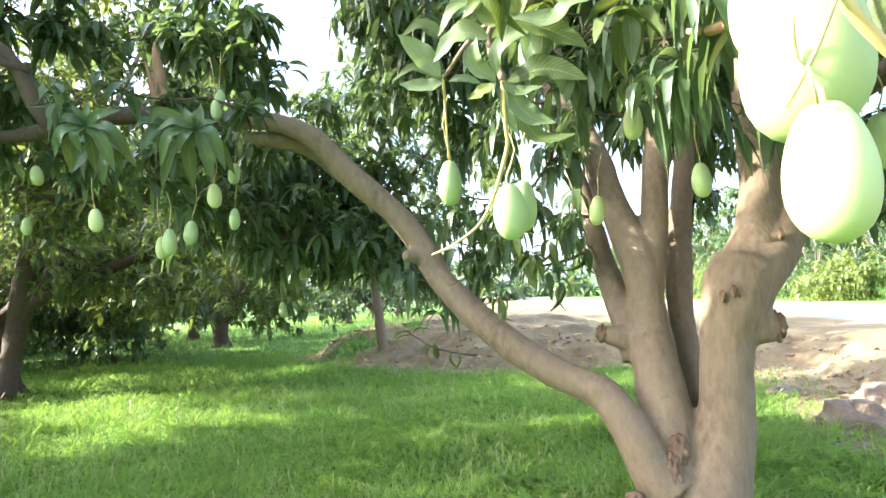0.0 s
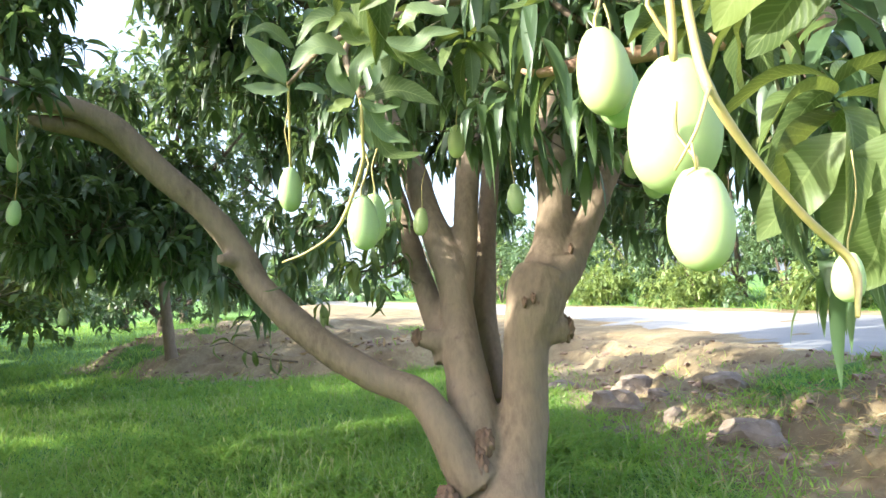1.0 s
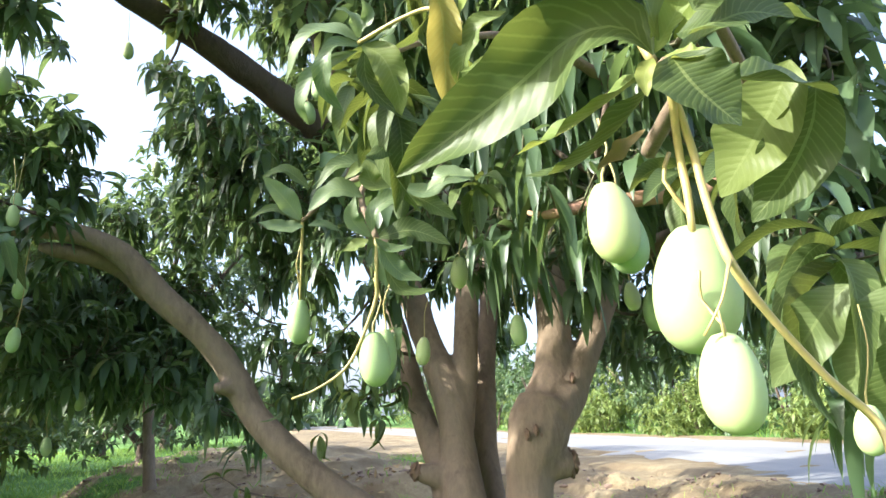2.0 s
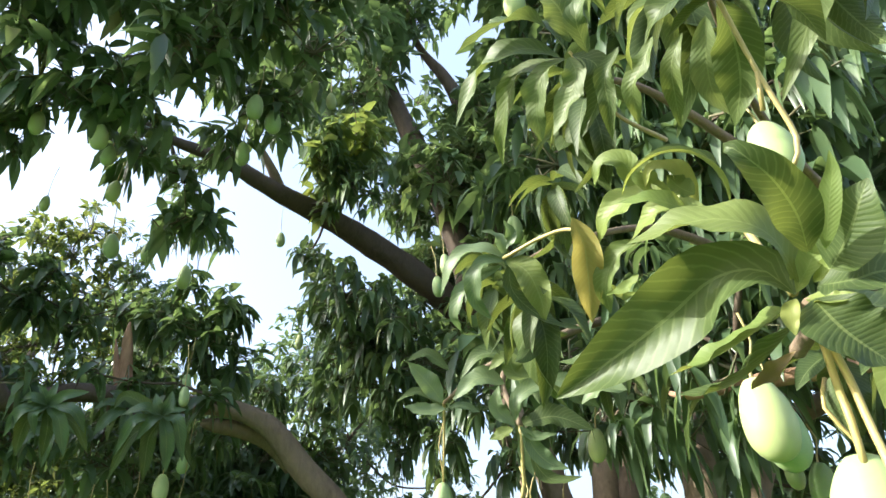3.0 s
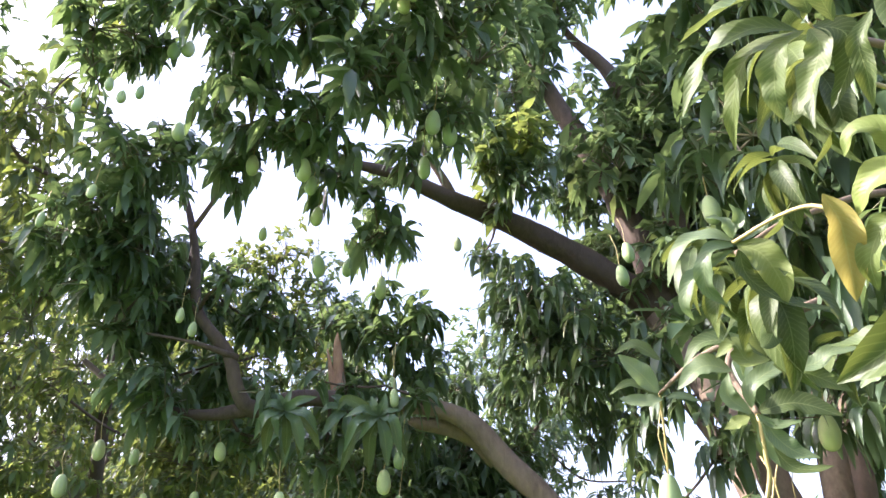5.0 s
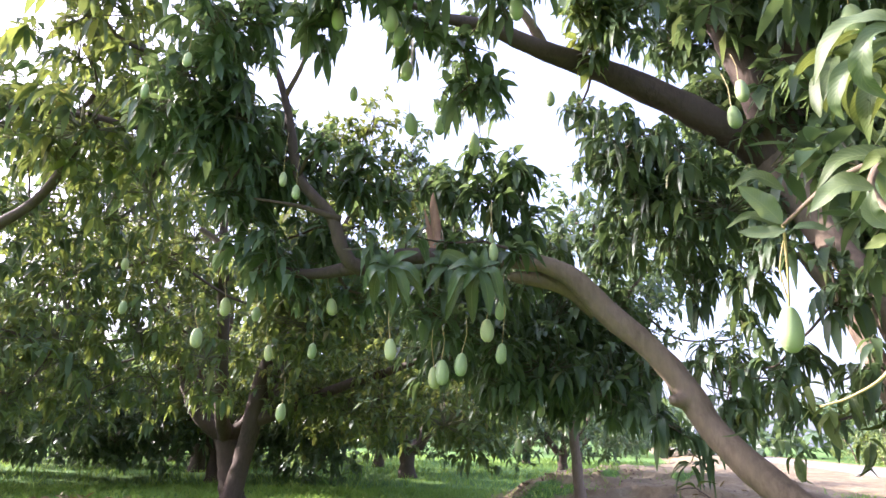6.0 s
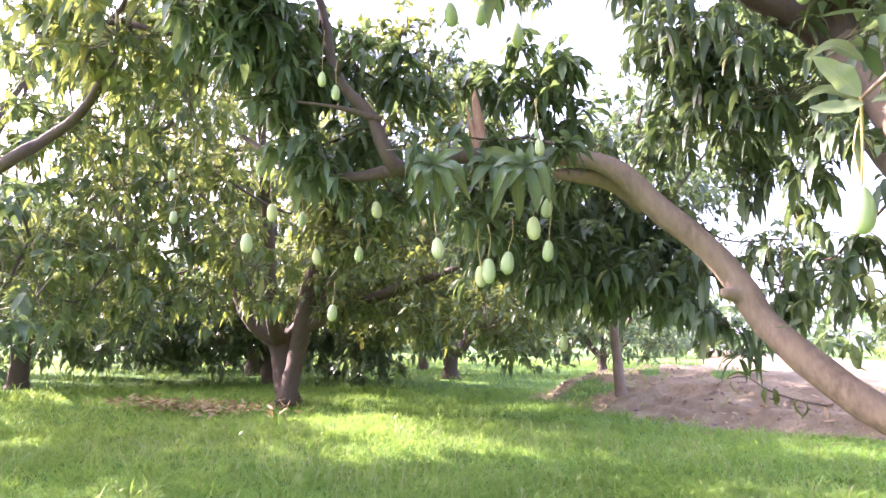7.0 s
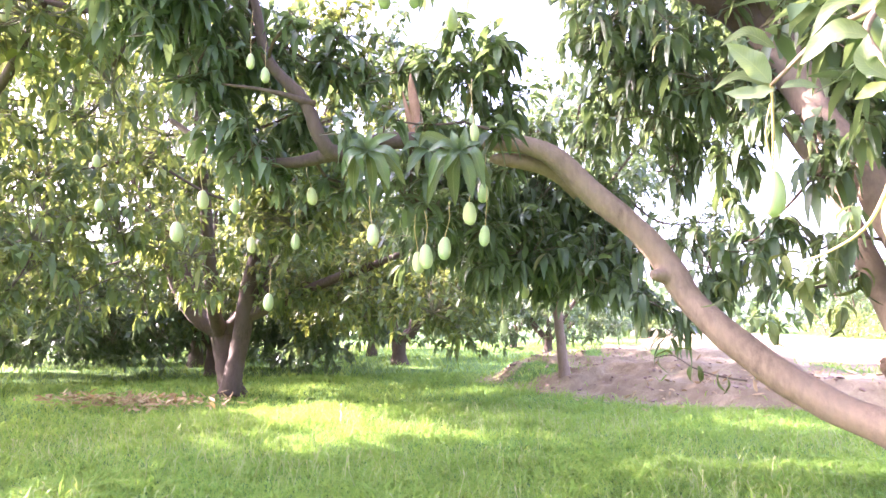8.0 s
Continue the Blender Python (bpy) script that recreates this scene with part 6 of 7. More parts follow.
rosette((0.85, 3.35, 1.55), 6, 0.16, low=-85, high=-10, meshes=CURLED)
rosette((0.30, 2.92, 1.30), 5, 0.13, low=-85, high=-20, meshes=CURLED)
rosette((0.128, 0.538, 2.402), 13, 0.19, low=-75, high=30, meshes=CURLED)
rosette((0.772, 0.460, 1.64), 10, 0.25, low=-30, high=45, meshes=CURLED)
rosette((0.334, 0.118, 2.262), 10, 0.2, low=-70, high=30, meshes=CURLED)
rosette((0.111, 1.280, 2.345), 11, 0.16, low=-70)

# fruit stalks that branch from the near shoots
STALKS = [
    [(0.016, 0.727, 2.035, 0.004), (0.074, 0.647, 2.044, 0.004), (0.113, 0.583, 2.029, 0.004), (0.144, 0.54, 1.977, 0.004)],
    [(0.251, 0.305, 1.916, 0.006), (0.249, 0.283, 1.851, 0.006), (0.238, 0.226, 1.738, 0.006)],
    [(0.008, 0.251, 2.138, 0.0025), (0.06, 0.30, 2.13, 0.003), (0.14, 0.38, 2.14, 0.0035), (0.3, 0.5, 2.2, 0.005)],
    [(0.216, 0.187, 1.700, 0.0055), (0.267, 0.218, 1.632, 0.0046), (0.266, 0.209, 1.573, 0.0046), (0.254, 0.181, 1.502, 0.0046), (0.297, 0.185, 1.448, 0.0040), (0.361, 0.187, 1.386, 0.0038), (0.417, 0.184, 1.336, 0.0040), (0.384, 0.159, 1.289, 0.0020)],
    [(0.221, 0.186, 1.694, 0.0050), (0.257, 0.227, 1.630, 0.0045), (0.258, 0.225, 1.584, 0.0045), (0.258, 0.226, 1.539, 0.0040)],
    [(0.252, 0.177, 1.498, 0.0022), (0.236, 0.174, 1.466, 0.0015), (0.228, 0.177, 1.449, 0.0014), (0.218, 0.188, 1.426, 0.0013)],
    [(0.228, 0.177, 1.449, 0.0013), (0.230, 0.175, 1.424, 0.0012)],
    [(0.084, 0.028, 2.009, 0.0034), (0.121, 0.046, 1.912, 0.003), (0.149, 0.055, 1.833, 0.003), (0.138, 0.059, 1.799, 0.0024)],
    [(0.121, 0.046, 1.912, 0.003), (0.125, 0.06, 1.87, 0.003)],
    [(0.078, 0.015, 1.996, 0.0022), (0.062, 0.007, 2.001, 0.0018), (0.044, -0.003, 2.009, 0.0012)],
    [(0.078, 0.015, 1.996, 0.0022), (0.076, 0.006, 2.001, 0.0018), (0.072, -0.006, 2.009, 0.0012)],
    [(0.078, 0.015, 1.996, 0.0022), (0.09, 0.005, 2.0, 0.0018), (0.099, -0.008, 2.008, 0.0012)],
    [(0.078, 0.015, 1.996, 0.0022), (0.06, 0.015, 1.989, 0.0018), (0.04, 0.012, 1.987, 0.0012)],
    [(0.078, 0.015, 1.996, 0.0022), (0.082, 0.007, 1.997, 0.0018), (0.084, -0.003, 2.003, 0.0012)],
    [(0.078, 0.015, 1.996, 0.0022), (0.067, 0.009, 1.997, 0.0018), (0.054, 0.001, 2.002, 0.0012)],
    [(0.163, 1.195, 1.80, 0.006), (0.165, 1.21, 1.70, 0.005), (0.165, 1.228, 1.640, 0.005), (0.110, 1.265, 1.498, 0.004), (0.04, 1.30, 1.44, 0.0035), (-0.021, 1.339, 1.416, 0.003)],
    [(0.04, 1.665, 1.99, 0.005), (0.042, 1.69, 1.85, 0.004), (0.046, 1.74, 1.74, 0.003)],
    [(0.163, 1.195, 1.80, 0.008), (0.15, 1.29, 1.96, 0.009), (0.3, 1.4, 2.1, 0.012), (0.7, 1.6, 2.3, 0.018), (1.3, 2.3, 2.6, 0.03), (1.9, 3.1, 2.75, 0.045)],
    [(0.04, 1.665, 1.98, 0.006), (0.14, 1.5, 2.05, 0.008), (0.3, 1.42, 2.1, 0.01)],
    [(0.067, 0.852, 2.075, 0.006), (0.24, 0.88, 2.18, 0.007), (0.6, 1.0, 2.3, 0.012), (1.2, 1.2, 2.2, 0.025)],
    [(0.209, 0.177, 1.70, 0.008), (0.30, 0.24, 1.74, 0.009), (0.45, 0.5, 1.77, 0.015)],
    [(0.084, 0.028, 2.009, 0.004), (0.16, 0.12, 2.09, 0.0045), (0.4, 0.35, 2.12, 0.007), (0.8, 0.6, 2.05, 0.013), (1.2, 0.85, 1.95, 0.025)],
    [(0.128, 0.538, 2.39, 0.006), (0.4, 0.6, 2.4, 0.01), (1.0, 0.9, 2.3, 0.02), (1.6, 1.4, 2.1, 0.03)],
]
for pts in STALKS:
    leader = pts[-1][3] > 0.009
    part("twig" if leader else "stalk", tube_mesh("twig" if leader else "stalk", pts, MAT_BARK if leader else MAT_STALK, 7, 0.015, 0.15), main_tree, "" if leader else "yellow-green fruiting stalk")


# ---- mangoes ----
def mango_mesh(seed):
    rng = random.Random(seed)
    bm = bmesh.new()
    bmesh.ops.create_uvsphere(bm, u_segments=20, v_segments=14, radius=1.0)
    belly, slim = rng.uniform(0.02, 0.12), rng.uniform(0.51, 0.57)
    for v in bm.verts:
        x, y, z = v.co
        wide = slim * (1 - 0.16 * z + 0.05 * z * z)
        v.co = Vector((x * wide * 1.02 + belly * (1 - z * z) * 0.3 - 0.06 * (z < -0.4) * (z + 0.4), y * wide * 0.9, z))
    for v in bm.verts:
        if v.co.z > 0.93:
            v.co.z -= 0.04
    me = bpy.data.meshes.new("mango")
    bm.to_mesh(me)
    bm.free()
    me.materials.append(MAT_FRUIT)
    me.polygons.foreach_set("use_smooth", np.full(len(me.polygons), True))
    return me


MANGOES = [mango_mesh(k) for k in range(5)]
fruit_rng = random.Random(21)
FRUIT_NEAR = [
    (0.269, 0.243, 1.485, 0.071), (0.244, 0.192, 1.384, 0.048), (0.466, 0.645, 1.694, 0.080), (0.521, 0.678, 1.674, 0.071),
    (0.171, 1.252, 1.505, 0.070), (0.208, 1.314, 1.524, 0.065), (0.046, 1.759, 1.671, 0.074), (0.708, 2.497, 1.649, 0.068),
    (0.983, 2.057, 1.689, 0.068), (0.886, 1.786, 2.053, 0.068), (0.825, 2.288, 1.981, 0.076), (1.374, 1.799, 1.791, 0.061),
    (1.386, 1.676, 1.722, 0.091), (0.597, 0.328, 1.323, 0.033), (0.584, 0.221, 1.530, 0.061), (0.177, 0.120, 1.867, 0.047),
]
FRUIT_LEFT = [
    (-1.619, 2.760, 1.755, 0.059), (-1.106, 2.962, 2.328, 0.054), (-1.111, 3.251, 2.050, 0.060), (-1.157, 3.051, 1.896, 0.067),
    (-1.100, 3.194, 1.787, 0.062), (-1.439, 3.157, 1.675, 0.075), (-1.497, 3.197, 1.648, 0.066), (-1.333, 3.177, 1.722, 0.069),
    (-1.175, 3.238, 2.476, 0.059), (-2.204, 3.242, 2.094, 0.058), (-2.612, 3.467, 1.444, 0.059), (-2.881, 3.096, 2.081, 0.061),
    (-3.021, 3.041, 1.875, 0.065), (-2.752, 3.464, 1.833, 0.056), (-2.494, 3.598, 1.863, 0.056),
    (-2.521, 1.848, 3.737, 0.045), (-2.457, 1.885, 3.678, 0.045), (-2.363, 1.891, 3.706, 0.045), (-2.684, 1.864, 3.625, 0.045), (-2.593, 2.059, 3.200, 0.045), (-2.844, 2.075, 3.049, 0.045), (-1.805, 2.459, 3.130, 0.045), (-2.245, 2.558, 2.694, 0.045), (-2.180, 2.599, 2.626, 0.045),
]
FRUIT_FAR_LEFT = [
    (-3.344, 3.280, 3.355, 0.059), (-3.323, 3.359, 3.243, 0.059), (-4.040, 3.020, 3.228, 0.061), (-4.129, 2.990, 3.117, 0.071),
    (-4.049, 2.665, 3.262, 0.064), (-4.037, 2.717, 3.204, 0.064), (-3.595, 3.107, 3.294, 0.059), (-3.574, 3.191, 3.178, 0.064),
    (-3.742, 3.093, 3.084, 0.064), (-3.519, 3.175, 3.291, 0.054), (-3.143, 3.307, 2.455, 0.058), (-2.929, 3.541, 2.121, 0.054),
    (-4.148, 3.616, 2.212, 0.054), (-3.752, 2.890, 3.404, 0.054), (-2.710, 3.176, 3.358, 0.054), (-4.262, 3.681, 2.585, 0.051),
]
FRUIT_HIGH = [
    (-2.260, 2.144, 3.639, 0.064), (-2.350, 2.042, 4.167, 0.065), (-2.285, 2.062, 4.196, 0.065), (-2.027, 2.180, 3.433, 0.067),
    (-1.967, 2.196, 3.461, 0.064), (-1.729, 2.044, 3.298, 0.062), (-1.431, 1.990, 3.211, 0.067), (-1.432, 2.122, 3.208, 0.057),
    (-1.473, 2.377, 3.179, 0.064), (-1.538, 2.677, 3.029, 0.071), (-1.429, 2.902, 3.125, 0.064), (-1.237, 3.005, 3.029, 0.078),
    (-0.845, 3.924, 3.824, 0.064), (-1.105, 1.629, 3.617, 0.059), (-0.800, 1.362, 3.665, 0.058), (-0.856, 1.427, 3.664, 0.054),
    (-0.780, 1.919, 3.401, 0.070), (-0.715, 2.041, 3.424, 0.067), (-0.862, 2.205, 3.341, 0.069),
]
FRUIT_TOP = [
    (-0.406, 1.266, 3.659, 0.076), (-0.226, 1.219, 3.692, 0.069), (0.232, 1.111, 3.315, 0.075), (-0.460, 2.277, 3.797, 0.056),
    (0.352, 1.717, 2.712, 0.066), (0.296, 3.070, 3.246, 0.073), (0.257, 3.138, 3.120, 0.076), (-0.671, 4.508, 3.213, 0.066),
    (-0.312, 4.387, 2.955, 0.050), (0.015, 4.860, 2.706, 0.069), (0.193, 5.098, 2.500, 0.056), (0.291, 5.099, 2.428, 0.056),
    (0.214, 5.229, 2.354, 0.052), (-0.132, 5.071, 2.748, 0.041), (-1.209, 4.648, 1.262, 0.064), (-1.035, 4.558, 1.554, 0.076),
]


def hang(rows, label, stalk=(0.12, 0.3), group="hanging mangoes", girth=1.0):
    for x, y, z, r in rows:
        ob = tagged(new("mango", MANGOES[fruit_rng.randrange(5)]), label, "fruit", group)
        turn = fruit_rng.uniform(0, 360)
        ob.matrix_basis = pose(x, y, z, fruit_rng.uniform(-7, 7), fruit_rng.uniform(-7, 7), turn) @ Matrix.Diagonal((r * girth, r * girth, r, 1))
        n = fruit_rng.uniform(*stalk) / r
        bend = fruit_rng.uniform(-0.35, 0.35)
        pts = [(0, 0, 0.85, 0.05), (0.02, 0.0, 1.0 + n * 0.1, 0.04), (bend, 0.1, 1 + n * 0.55, 0.033), (bend * 0.6, -0.1, 1 + n, 0.035)]
        part("stalk", tube_mesh("stalk", pts, MAT_STALK, 5, 0.5), ob)


hang(FRUIT_NEAR[:2], "large pale green mango in full sun", (0.05, 0.09), girth=1.1)
hang(FRUIT_NEAR[2:6], "pale green mango among leaves in the sun", (0.08, 0.14))
hang(FRUIT_NEAR[6:], "green unripe mango hanging on a thin stalk", (0.12, 0.22))
hang(FRUIT_LEFT, "green unripe mango hanging under the low limb", (0.12, 0.25))
hang(FRUIT_FAR_LEFT, "small green mango hanging in shaded leaves", (0.12, 0.25))
hang(FRUIT_HIGH, "green unripe mango hanging high in the crown", (0.12, 0.3))
hang(FRUIT_TOP, "green unripe mango against the sky", (0.12, 0.3))


# ---- other orchard trees ----
def orchard_tree(at, height, radius, seed, per_metre, label, trunk_r=0.22, fork=1.2, size=(0.16, 0.26), bottom=1.5, clumps=None, limbs=5, stations=3, material=MAT_LEAF, lean=(0, 0), bark=MAT_BARK_SHADED):
    rng = np.random.default_rng(seed)
    tree = tagged(new("mango_tree"), label, "tree", "orchard trees")
    x, y = at
    z0 = ground_height(x, y)
    tx, ty = x + lean[0], y + lean[1]
    runs = [[(x, y, z0 - 0.1, trunk_r * 1.35), (x + lean[0] * 0.2, y + lean[1] * 0.2, z0 + 0.25, trunk_r * 1.02), (x + lean[0] * 0.6, y + lean[1] * 0.6, z0 + fork * 0.6, trunk_r * 0.92), (tx, ty, z0 + fork, trunk_r)]]
    part("trunk", tube_mesh("trunk", runs[0], bark, 12, 0.1, 0.22, seed), tree)
    masses, wood = [], [(tx, ty, z0 + fork)]
    for k in range(limbs):
        a = 2 * math.pi * k / limbs + rng.uniform(-0.4, 0.4)
        out = radius * rng.uniform(0.45, 0.7)
        top = z0 + fork + (height - fork) * rng.uniform(0.5, 0.8)
        pts = [(tx, ty, z0 + fork - 0.15, trunk_r * 0.7), (tx + math.cos(a) * out * 0.25, ty + math.sin(a) * out * 0.25, z0 + fork + 0.45, trunk_r * 0.55),
               (tx + math.cos(a) * out * 0.6, ty + math.sin(a) * out * 0.6, (top + z0 + fork) / 2 + 0.2, trunk_r * 0.4), (tx + math.cos(a) * out, ty + math.sin(a) * out, top, trunk_r * 0.18)]
        part("limb", tube_mesh("limb", pts, MAT_BARK_SHADED, 8, 0.15, 0.2, seed + k), tree)
        wood += [tuple(p) for p in smooth_path(pts[1:], 0.4)]
    n = int(9 * radius * max(1.0, (height - bottom) / 4.2))
    for k in range(n):
        a, q = rng.uniform(0, 2 * np.pi), radius * math.sqrt(rng.uniform(0.02, 1.0))
        f = q / radius
        hi = bottom + (height - bottom) * (1 - 0.75 * f ** 2)
        lo = bottom * (1.0 - 0.25 * f) + 0.7 * (1 - f)
        masses.append((x + math.cos(a) * q, y + math.sin(a) * q, z0 + rng.uniform(lo, max(lo + 0.3, hi)), rng.uniform(0.6, 1.0)))
    if per_metre > 50:
        branches(tree, wood, (clumps or []) + masses, MAT_BARK_SHADED, 0.035)
    crown(tree, (clumps or []) + masses, seed + 50, per_metre, material, size, stations, label="dense dark green mango leaves", twigs=0.5)
    return tree


# an unseen tree added behind the path, to close off the sky there
orchard_tree((0.8, -7.2), 7.0, 3.6, 44, 15, "unseen mango tree added behind the path", 0.24, 1.2, (0.18, 0.28), bottom=1.7)
# the tree whose crown hangs in from the side, its trunk out of sight
side_tree = orchard_tree((-8.8, 3.9), 9.6, 3.0, 31, 23, "mango tree with long low limbs and dense crown", limbs=6, bottom=2.0,
                         # high masses out of view, added to cast shade to the right
                         clumps=[(-8.6, 4.7, 9.3, 1.0), (-8.2, 5.0, 10.1, 1.0), (-9.0, 4.6, 10.4, 1.0), (-8.5, 5.4, 10.9, 0.9), (-8.9, 5.7, 9.6, 1.0), (-8.3, 4.5, 8.6, 0.9), (-8.4, 5.6, 8.6, 1.0)])
crown(side_tree, CROWN_NEAR_LEFT, 18, 75, MAT_LEAF_MIXED, (0.12, 0.2), 4, hang=(0.4, 1.4), wide=(0.25, 0.36), label="thin dark leaves against the light")
crown(side_tree, CROWN_SIDE, 21, 75, MAT_LEAF_MIXED, (0.12, 0.2), 4, hang=(0.4, 1.4), wide=(0.25, 0.36), label="hanging leaves of the side limbs")
# these leaves stand in shade; the backlight is in their colour
crown(side_tree, CROWN_FAR_LEFT, 19, 82, MAT_LEAF_SUNLIT, (0.12, 0.21), 4, hang=(0.4, 1.4), wide=(0.25, 0.36), label="mango leaves coloured yellow-green as if backlit")
limb([(-8.4, 3.6, 1.3, 0.1), (-6.8, 3.2, 2.0, 0.07), (-5.04, 2.83, 2.48, 0.05), (-4.84, 3.0, 2.72, 0.042), (-4.48, 3.01, 2.95, 0.034), (-3.9, 2.8, 3.4, 0.022)], side_tree, "limb", MAT_BARK_SHADED)
branches(side_tree, [(-8.8, 3.9, 1.4), (-6.8, 3.2, 2.0), (-5.04, 2.83, 2.48), (-4.48, 3.01, 2.95), (-3.9, 2.8, 3.4), (-7.6, 4.2, 2.8), (-8.6, 4.0, 4.5)], CROWN_NEAR_LEFT + CROWN_SIDE + CROWN_FAR_LEFT, MAT_BARK_SHADED, 0.03)
# added out of view on the sun side, to shade the near grass
orchard_tree((-16.0, 4.6), 8.6, 4.3, 43, 55, "dark mango tree in the orchard row", 0.24, 1.2, (0.2, 0.32), bottom=1.5)
broad_tree = orchard_tree((-7.14, 10.3), 8.6, 4.9, 32, 148, "broad mango tree with thick dark trunk standing in grass", 0.22, 1.3, (0.13, 0.22), bottom=1.5, lean=(-0.3, 0.0), material=MAT_LEAF_MIXED)
limb([(-6.906, 9.773, 0.085, 0.2), (-6.831, 9.873, 0.674, 0.16), (-6.755, 9.937, 1.28, 0.17), (-6.677, 9.959, 2.0, 0.15), (-6.532, 9.968, 2.728, 0.1)], broad_tree, "limb", MAT_BARK_SHADED)
limb([(-6.675, 9.984, 1.484, 0.12), (-5.789, 10.006, 1.83, 0.1), (-4.897, 9.96, 2.16, 0.085), (-4.199, 9.79, 2.324, 0.07), (-3.594, 9.552, 2.491, 0.045), (-3.047, 9.264, 2.695, 0.02)], broad_tree, "limb", MAT_BARK_SHADED)
branches(broad_tree, [(-6.8, 10.2, 2.6), (-5.6, 9.4, 3.4), (-4.6, 8.4, 3.8)], CROWN_BEYOND, MAT_BARK_SHADED, 0.04)
# one crown in two leaf colours: darker outside, sun-tinted in the middle
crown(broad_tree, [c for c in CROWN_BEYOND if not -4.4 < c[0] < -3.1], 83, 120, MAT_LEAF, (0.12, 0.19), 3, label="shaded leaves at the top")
crown(broad_tree, [c for c in CROWN_BEYOND if -4.4 < c[0] < -3.1], 82, 110, MAT_LEAF_MIXED, (0.12, 0.19), 3, label="top leaves coloured yellow-green as sunlit")
orchard_tree((-7.0, 20.0), 8.0, 4.4, 33, 75, "mango tree forking low, with dense dark crown", 0.26, 0.9, (0.19, 0.31), bottom=1.75)
orchard_tree((-1.12, 12.4), 6.2, 3.1, 34, 75, "mango tree on a thin bare leaning trunk", 0.1, 2.3, bottom=2.3, limbs=4, lean=(-0.22, 0.0), bark=MAT_BARK)
orchard_tree((-14.6, 10.6), 5.5, 4.0, 35, 85, "dark mango tree in the orchard row", 0.22, 1.1, (0.21, 0.33), bottom=0.9)
orchard_tree((-13.4, 18.0), 6.0, 4.2, 36, 60, "dark mango tree in the orchard row", 0.24, 1.1, (0.24, 0.36), bottom=0.5)
orchard_tree((-20.4, 17.5), 6.0, 4.2, 37, 36, "dark mango tree in the orchard row", 0.24, 1.1, (0.26, 0.38), bottom=0.35)
orchard_tree((-10.6, 14.8), 6.0, 3.4, 46, 80, "dark mango tree in the orchard row", 0.2, 0.9, (0.21, 0.33), bottom=0.8)
orchard_tree((-10.0, 25.5), 6.5, 4.0, 47, 35, "dark mango tree far down the row", 0.22, 0.9, (0.24, 0.36), bottom=0.9)
orchard_tree((-18.0, 23.0), 6.5, 4.2, 48, 28, "dark mango tree far down the row", 0.22, 0.9, (0.28, 0.4), bottom=0.35)
orchard_tree((-2.4, 25.0), 4.6, 3.0, 49, 40, "low dark mango tree far down the row", 0.2, 0.8, (0.22, 0.34), bottom=0.9)
orchard_tree((-21.0, 11.0), 6.5, 4.2, 50, 28, "dark mango tree in the orchard row", 0.22, 0.9, (0.28, 0.4), bottom=0.35)
orchard_tree((-5.2, 36.0), 6.0, 4.2, 38, 22, "small dark mango tree far down the row", 0.22, 0.9, (0.3, 0.45), bottom=1.3)
orchard_tree((-2.6, 41.0), 6.5, 4.5, 39, 22, "small dark mango tree far down the row", 0.26, 1.0, (0.3, 0.45), bottom=1.6)
orchard_tree((-14.0, 30.0), 6.5, 4.6, 40, 22, "dark mango tree far down the row", 0.24, 1.0, (0.3, 0.45), bottom=0.4)
orchard_tree((-24.0, 28.0), 6.5, 4.6, 41, 20, "dark mango tree far down the row", 0.24, 1.0, (0.3, 0.45), bottom=0.4)


# ---- bushes beyond the road ----
def bush(at, width, height, seed, label, material, size=(0.14, 0.26), per_metre=60):
    rng = np.random.default_rng(seed)
    ob = tagged(new("bush"), label, "bush", "roadside bushes")
    x, y = at
    masses = []
    for k in range(int(9 * width)):
        a, q = rng.uniform(0, 2 * np.pi), width / 2 * math.sqrt(rng.uniform())
        top = height * (1 - 0.55 * (q / (width / 2)) ** 2)
        masses.append((x + q * math.cos(a), y + q * math.sin(a), 0.3 + rng.uniform(0.15, max(0.4, top - 0.3)), rng.uniform(0.4, 0.7)))
    for k in range(4):
        a = rng.uniform(0, 6.28)
        part("stem", tube_mesh("stem", [(x, y, 0.2, 0.05), (x + 0.3 * math.cos(a), y + 0.3 * math.sin(a), 0.3 + height * 0.4, 0.035), (x + 0.7 * math.cos(a), y + 0.7 * math.sin(a), 0.3 + height * 0.6, 0.01)], MAT_BARK_SHADED, 6, 0.2), ob)
    crown(ob, masses, seed, per_metre, material, size, 3, "foliage", "", (6, 9), 0)


hedge_rng = random.Random(6)
for k, y in enumerate(np.arange(3.0, 48.0, 2.6)):
    light = k % 2 == 1
    bush(((13.7 if light else 14.6) + hedge_rng.uniform(-0.4, 0.4) + 0.02 * y, y), hedge_rng.uniform(2.6, 3.4), hedge_rng.uniform(3.4, 4.6) if not light else hedge_rng.uniform(2.1, 2.9), 60 + k,
         "pale yellow-green leafy bush beyond the road" if light else "dense green leafy bush beyond the road", MAT_BUSH if light else MAT_FAR, size=(0.13, 0.25), per_metre=95 if y < 22 else 30)
for k, y in enumerate(np.arange(4.0, 60.0, 7.0)):
    orchard_tree((18.5 + hedge_rng.uniform(-1, 1), float(y)), hedge_rng.uniform(6.0, 7.5), 3.6, 90 + k, 14, "leafy green tree behind the roadside bushes", 0.2, 1.0, (0.42, 0.62), bottom=0.9, material=MAT_FAR, limbs=3)


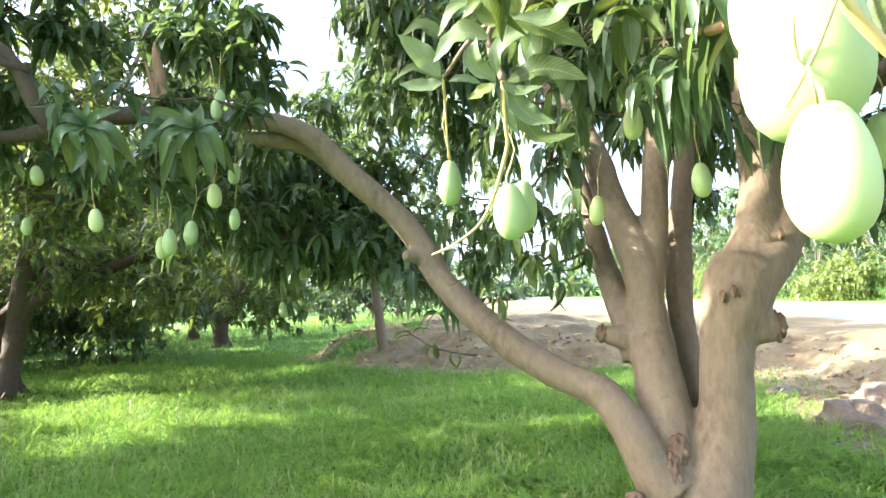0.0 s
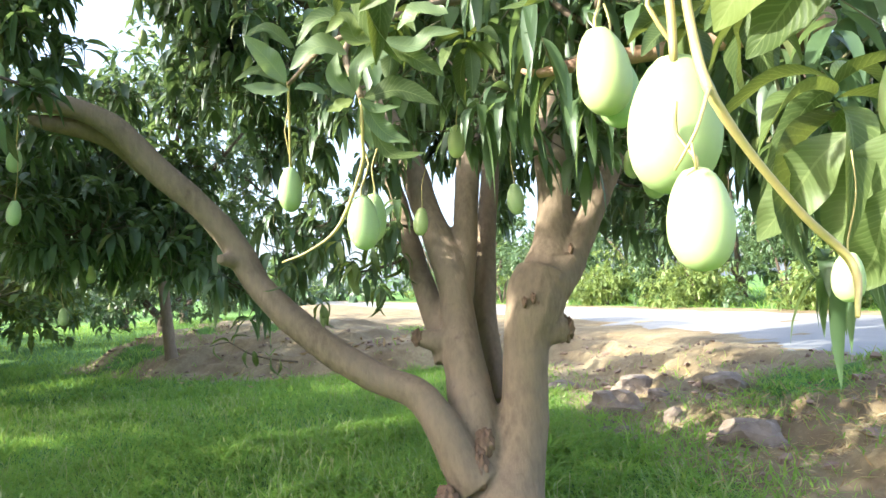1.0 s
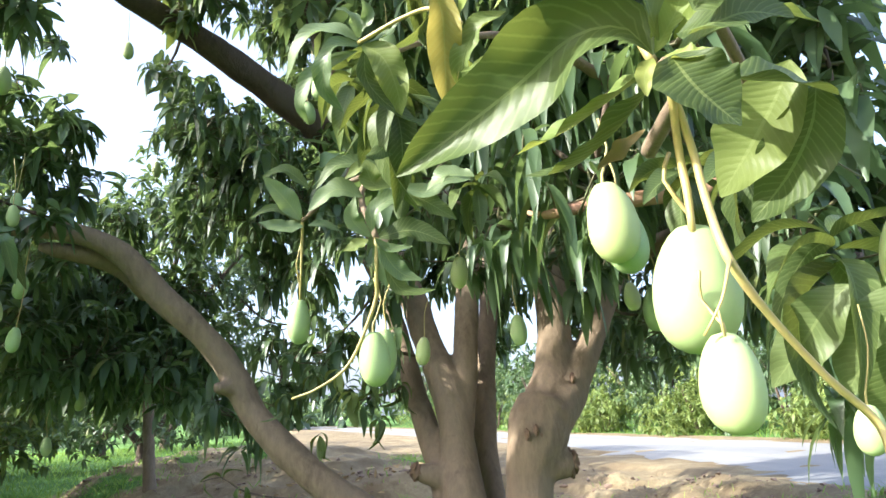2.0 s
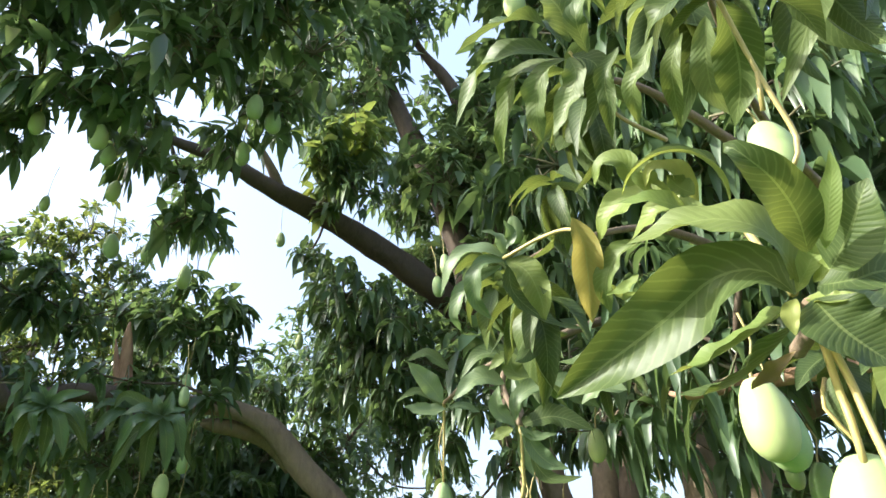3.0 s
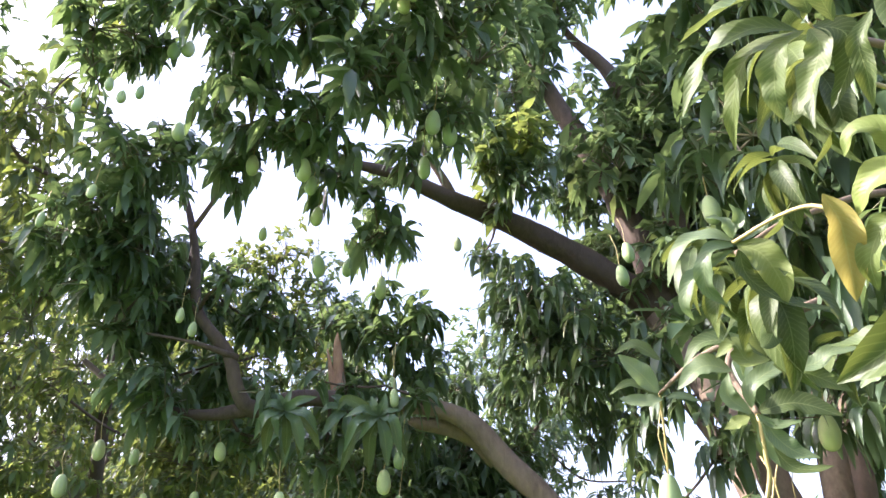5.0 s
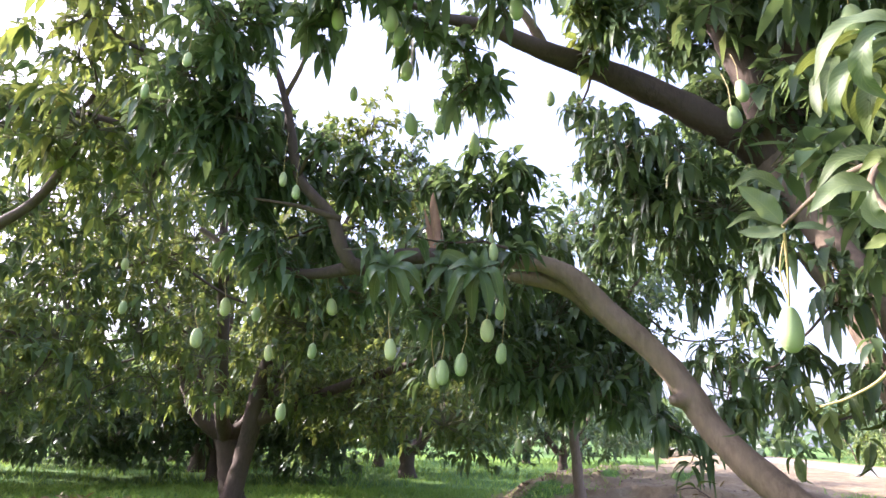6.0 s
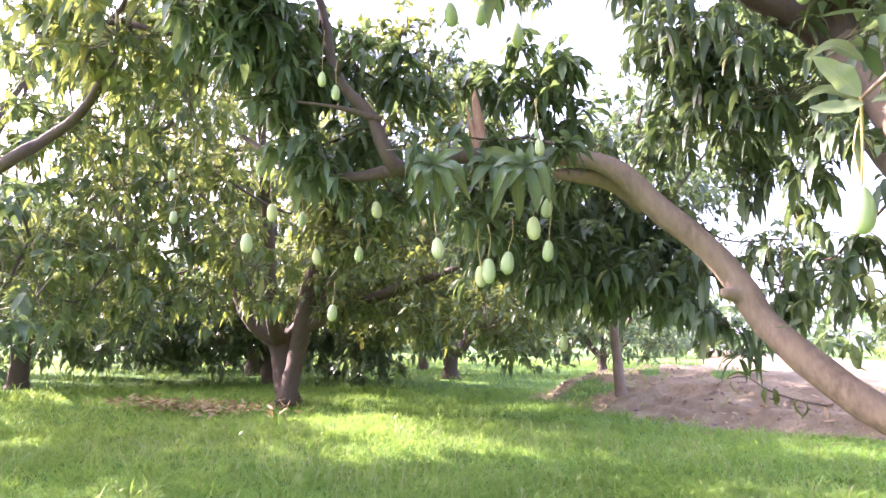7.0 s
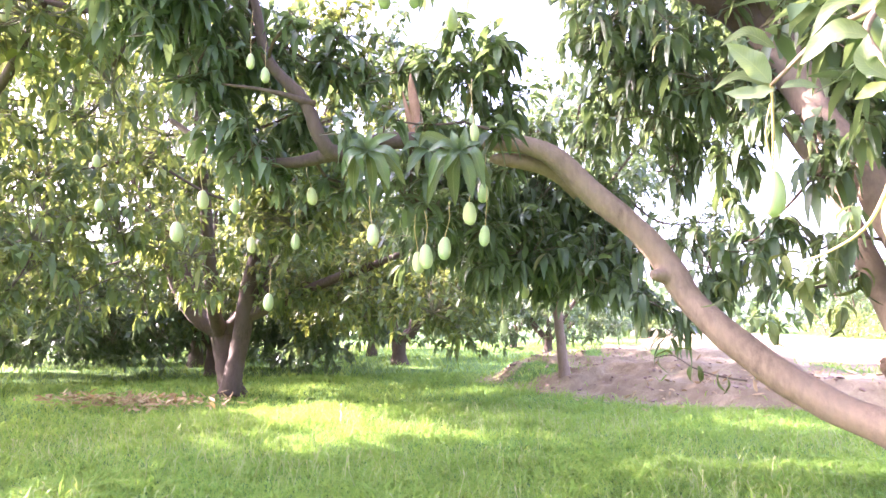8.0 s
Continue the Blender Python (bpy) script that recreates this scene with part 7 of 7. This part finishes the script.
def far_wood():
    rng = np.random.default_rng(77)
    masses = []
    for k in range(170):
        a = radians(rng.uniform(-75, 22))
        r = rng.uniform(58, 80)
        masses.append((r * math.sin(a), r * math.cos(a), rng.uniform(0.5, 5.0), rng.uniform(1.6, 2.8)))
    c, ax, home = clump_centres(masses, rng, 1.1)
    v, t, uv = whorls(c, ax, rng, (7, 10), (1.1, 1.7), 3)
    tagged(new("far_trees", raw_mesh("far_trees", v, t, MAT_FAR, uv)), "hazy green line of distant trees", "trees", kind="stuff")


far_wood()


# ---- stones and dry leaves ----
def stone(at, size, seed, label="pale weathered stone lying on the earth bank"):
    bm = bmesh.new()
    bmesh.ops.create_icosphere(bm, subdivisions=3, radius=1.0)
    for v in bm.verts:
        q = v.co * 1.4 + Vector((seed, 0, 0))
        v.co *= 1 + 0.35 * noise.noise(q) + 0.15 * noise.noise(q * 3) + 0.06 * noise.noise(q * 7)
        v.co.z += 0.10 * math.sin(v.co.z * 9 + 2 * noise.noise(q))      # worn layers
        v.co.x, v.co.y, v.co.z = v.co.x * size[0], v.co.y * size[1], v.co.z * size[2]
    me = bpy.data.meshes.new("stone")
    bm.to_mesh(me)
    bm.free()
    me.materials.append(MAT_STONE)
    ob = tagged(new("stone", me), label, "stone", "stones on the bank")
    ob.matrix_basis = pose(at[0], at[1], ground_height(*at) + size[2] * (0.35 if size[2] < 0.09 else 0.08), 0, 0, seed * 40)


stone((3.55, 4.35), (0.10, 0.09, 0.10), 1)
stone((2.95, 4.75), (0.07, 0.06, 0.05), 3)
stone((3.1, 4.7), (0.06, 0.05, 0.04), 4)
stone((3.47, 5.09), (0.30, 0.22, 0.19), 12, "layered pale rock at the foot of the bank")
stone((4.15, 5.73), (0.25, 0.20, 0.16), 13, "layered pale rock at the foot of the bank")
stone((3.82, 6.79), (0.22, 0.16, 0.10), 14, "layered pale rock at the foot of the bank")
stone((2.95, 4.26), (0.10, 0.09, 0.07), 15, "layered pale rock at the foot of the bank")
stone((2.91, 4.44), (0.07, 0.06, 0.05), 16, "layered pale rock at the foot of the bank")
stone((3.63, 3.58), (0.25, 0.18, 0.14), 17, "layered pale rock at the foot of the bank")
stone((4.53, 4.73), (0.30, 0.20, 0.13), 20, "layered pale rock at the foot of the bank")
stone((3.9, 5.0), (0.12, 0.1, 0.06), 7)


def dry_litter(at, rx, ry, count, seed, label, low=0.01, high=0.05, size=(0.1, 0.2), slim=0.3):
    rng = np.random.default_rng(seed)
    xy = np.column_stack([at[0] + rng.normal(size=count) * rx, at[1] + rng.normal(size=count) * ry])
    z = np.array([ground_height(px, py) for px, py in xy]) + rng.uniform(low, high, count)
    L = rng.uniform(*size, count)
    v, t, uv = leaf_arrays(np.column_stack([xy, z]), np.column_stack([rng.normal(size=(count, 2)), rng.normal(size=count) * 0.35]), L, L * slim, rng.uniform(-0.6, 0.6, count), rng.uniform(-1, 1, count), 4)
    tagged(new("dry_leaves", raw_mesh("dry_leaves", v, t, MAT_DRY, uv)), label, "leaves", kind="stuff")


dry_litter((-7.9, 8.4), 0.8, 0.3, 520, 91, "brown fallen leaves heaped on the grass", 0.08, 0.2)


def clods(count, seed):
    """Broken clods of earth and small stones strewn over the bank."""
    rng = np.random.default_rng(seed)
    pieces = []
    while len(pieces) < count:
        x, y = rng.uniform(2.2, 6.0), rng.uniform(2.6, 13.0)
        if rng.uniform() < 0.35:
            x, y = rng.uniform(-3.0, 3.0), rng.uniform(10.0, 16.0)
        if not 0.1 < bare_depth(x, y) < 3.0:
            continue
        r = 0.018 + 0.05 * rng.uniform() ** 3
        a = unit(rng.normal(size=(9, 3))) * rng.uniform(0.75, 1.1, 9)[:, None]
        bm = bmesh.new()
        for p in a:
            bm.verts.new(p * r * np.array((1.2, 1.0, 0.75)))
        bmesh.ops.convex_hull(bm, input=bm.verts)
        bmesh.ops.triangulate(bm, faces=bm.faces)
        bm.verts.index_update()
        vs = np.array([v.co for v in bm.verts]) + np.array((x, y, ground_height(x, y) + r * 0.3))
        pieces.append((vs, np.array([[v.index for v in f.verts] for f in bm.faces])))
        bm.free()
    v, t, _ = joined(pieces)
    tagged(new("earth_clods", raw_mesh("earth_clods", v, t, MAT_CLOD, smooth=False)), "crumbled brown clods and pebbles on the bank", "soil", kind="stuff")


clods(700, 15)
dry_litter((3.9, 3.3), 0.8, 0.6, 1500, 92, "brown dry straw and leaf litter on the bank", 0.0, 0.04, (0.05, 0.14), 0.1)
dry_litter((4.0, 6.0), 0.9, 1.5, 900, 94, "brown dry straw on the bank", 0.0, 0.03, (0.04, 0.1), 0.12)
dry_litter((1.5, 10.6), 1.6, 0.7, 160, 93, "scattered brown leaves at the foot of the bank")
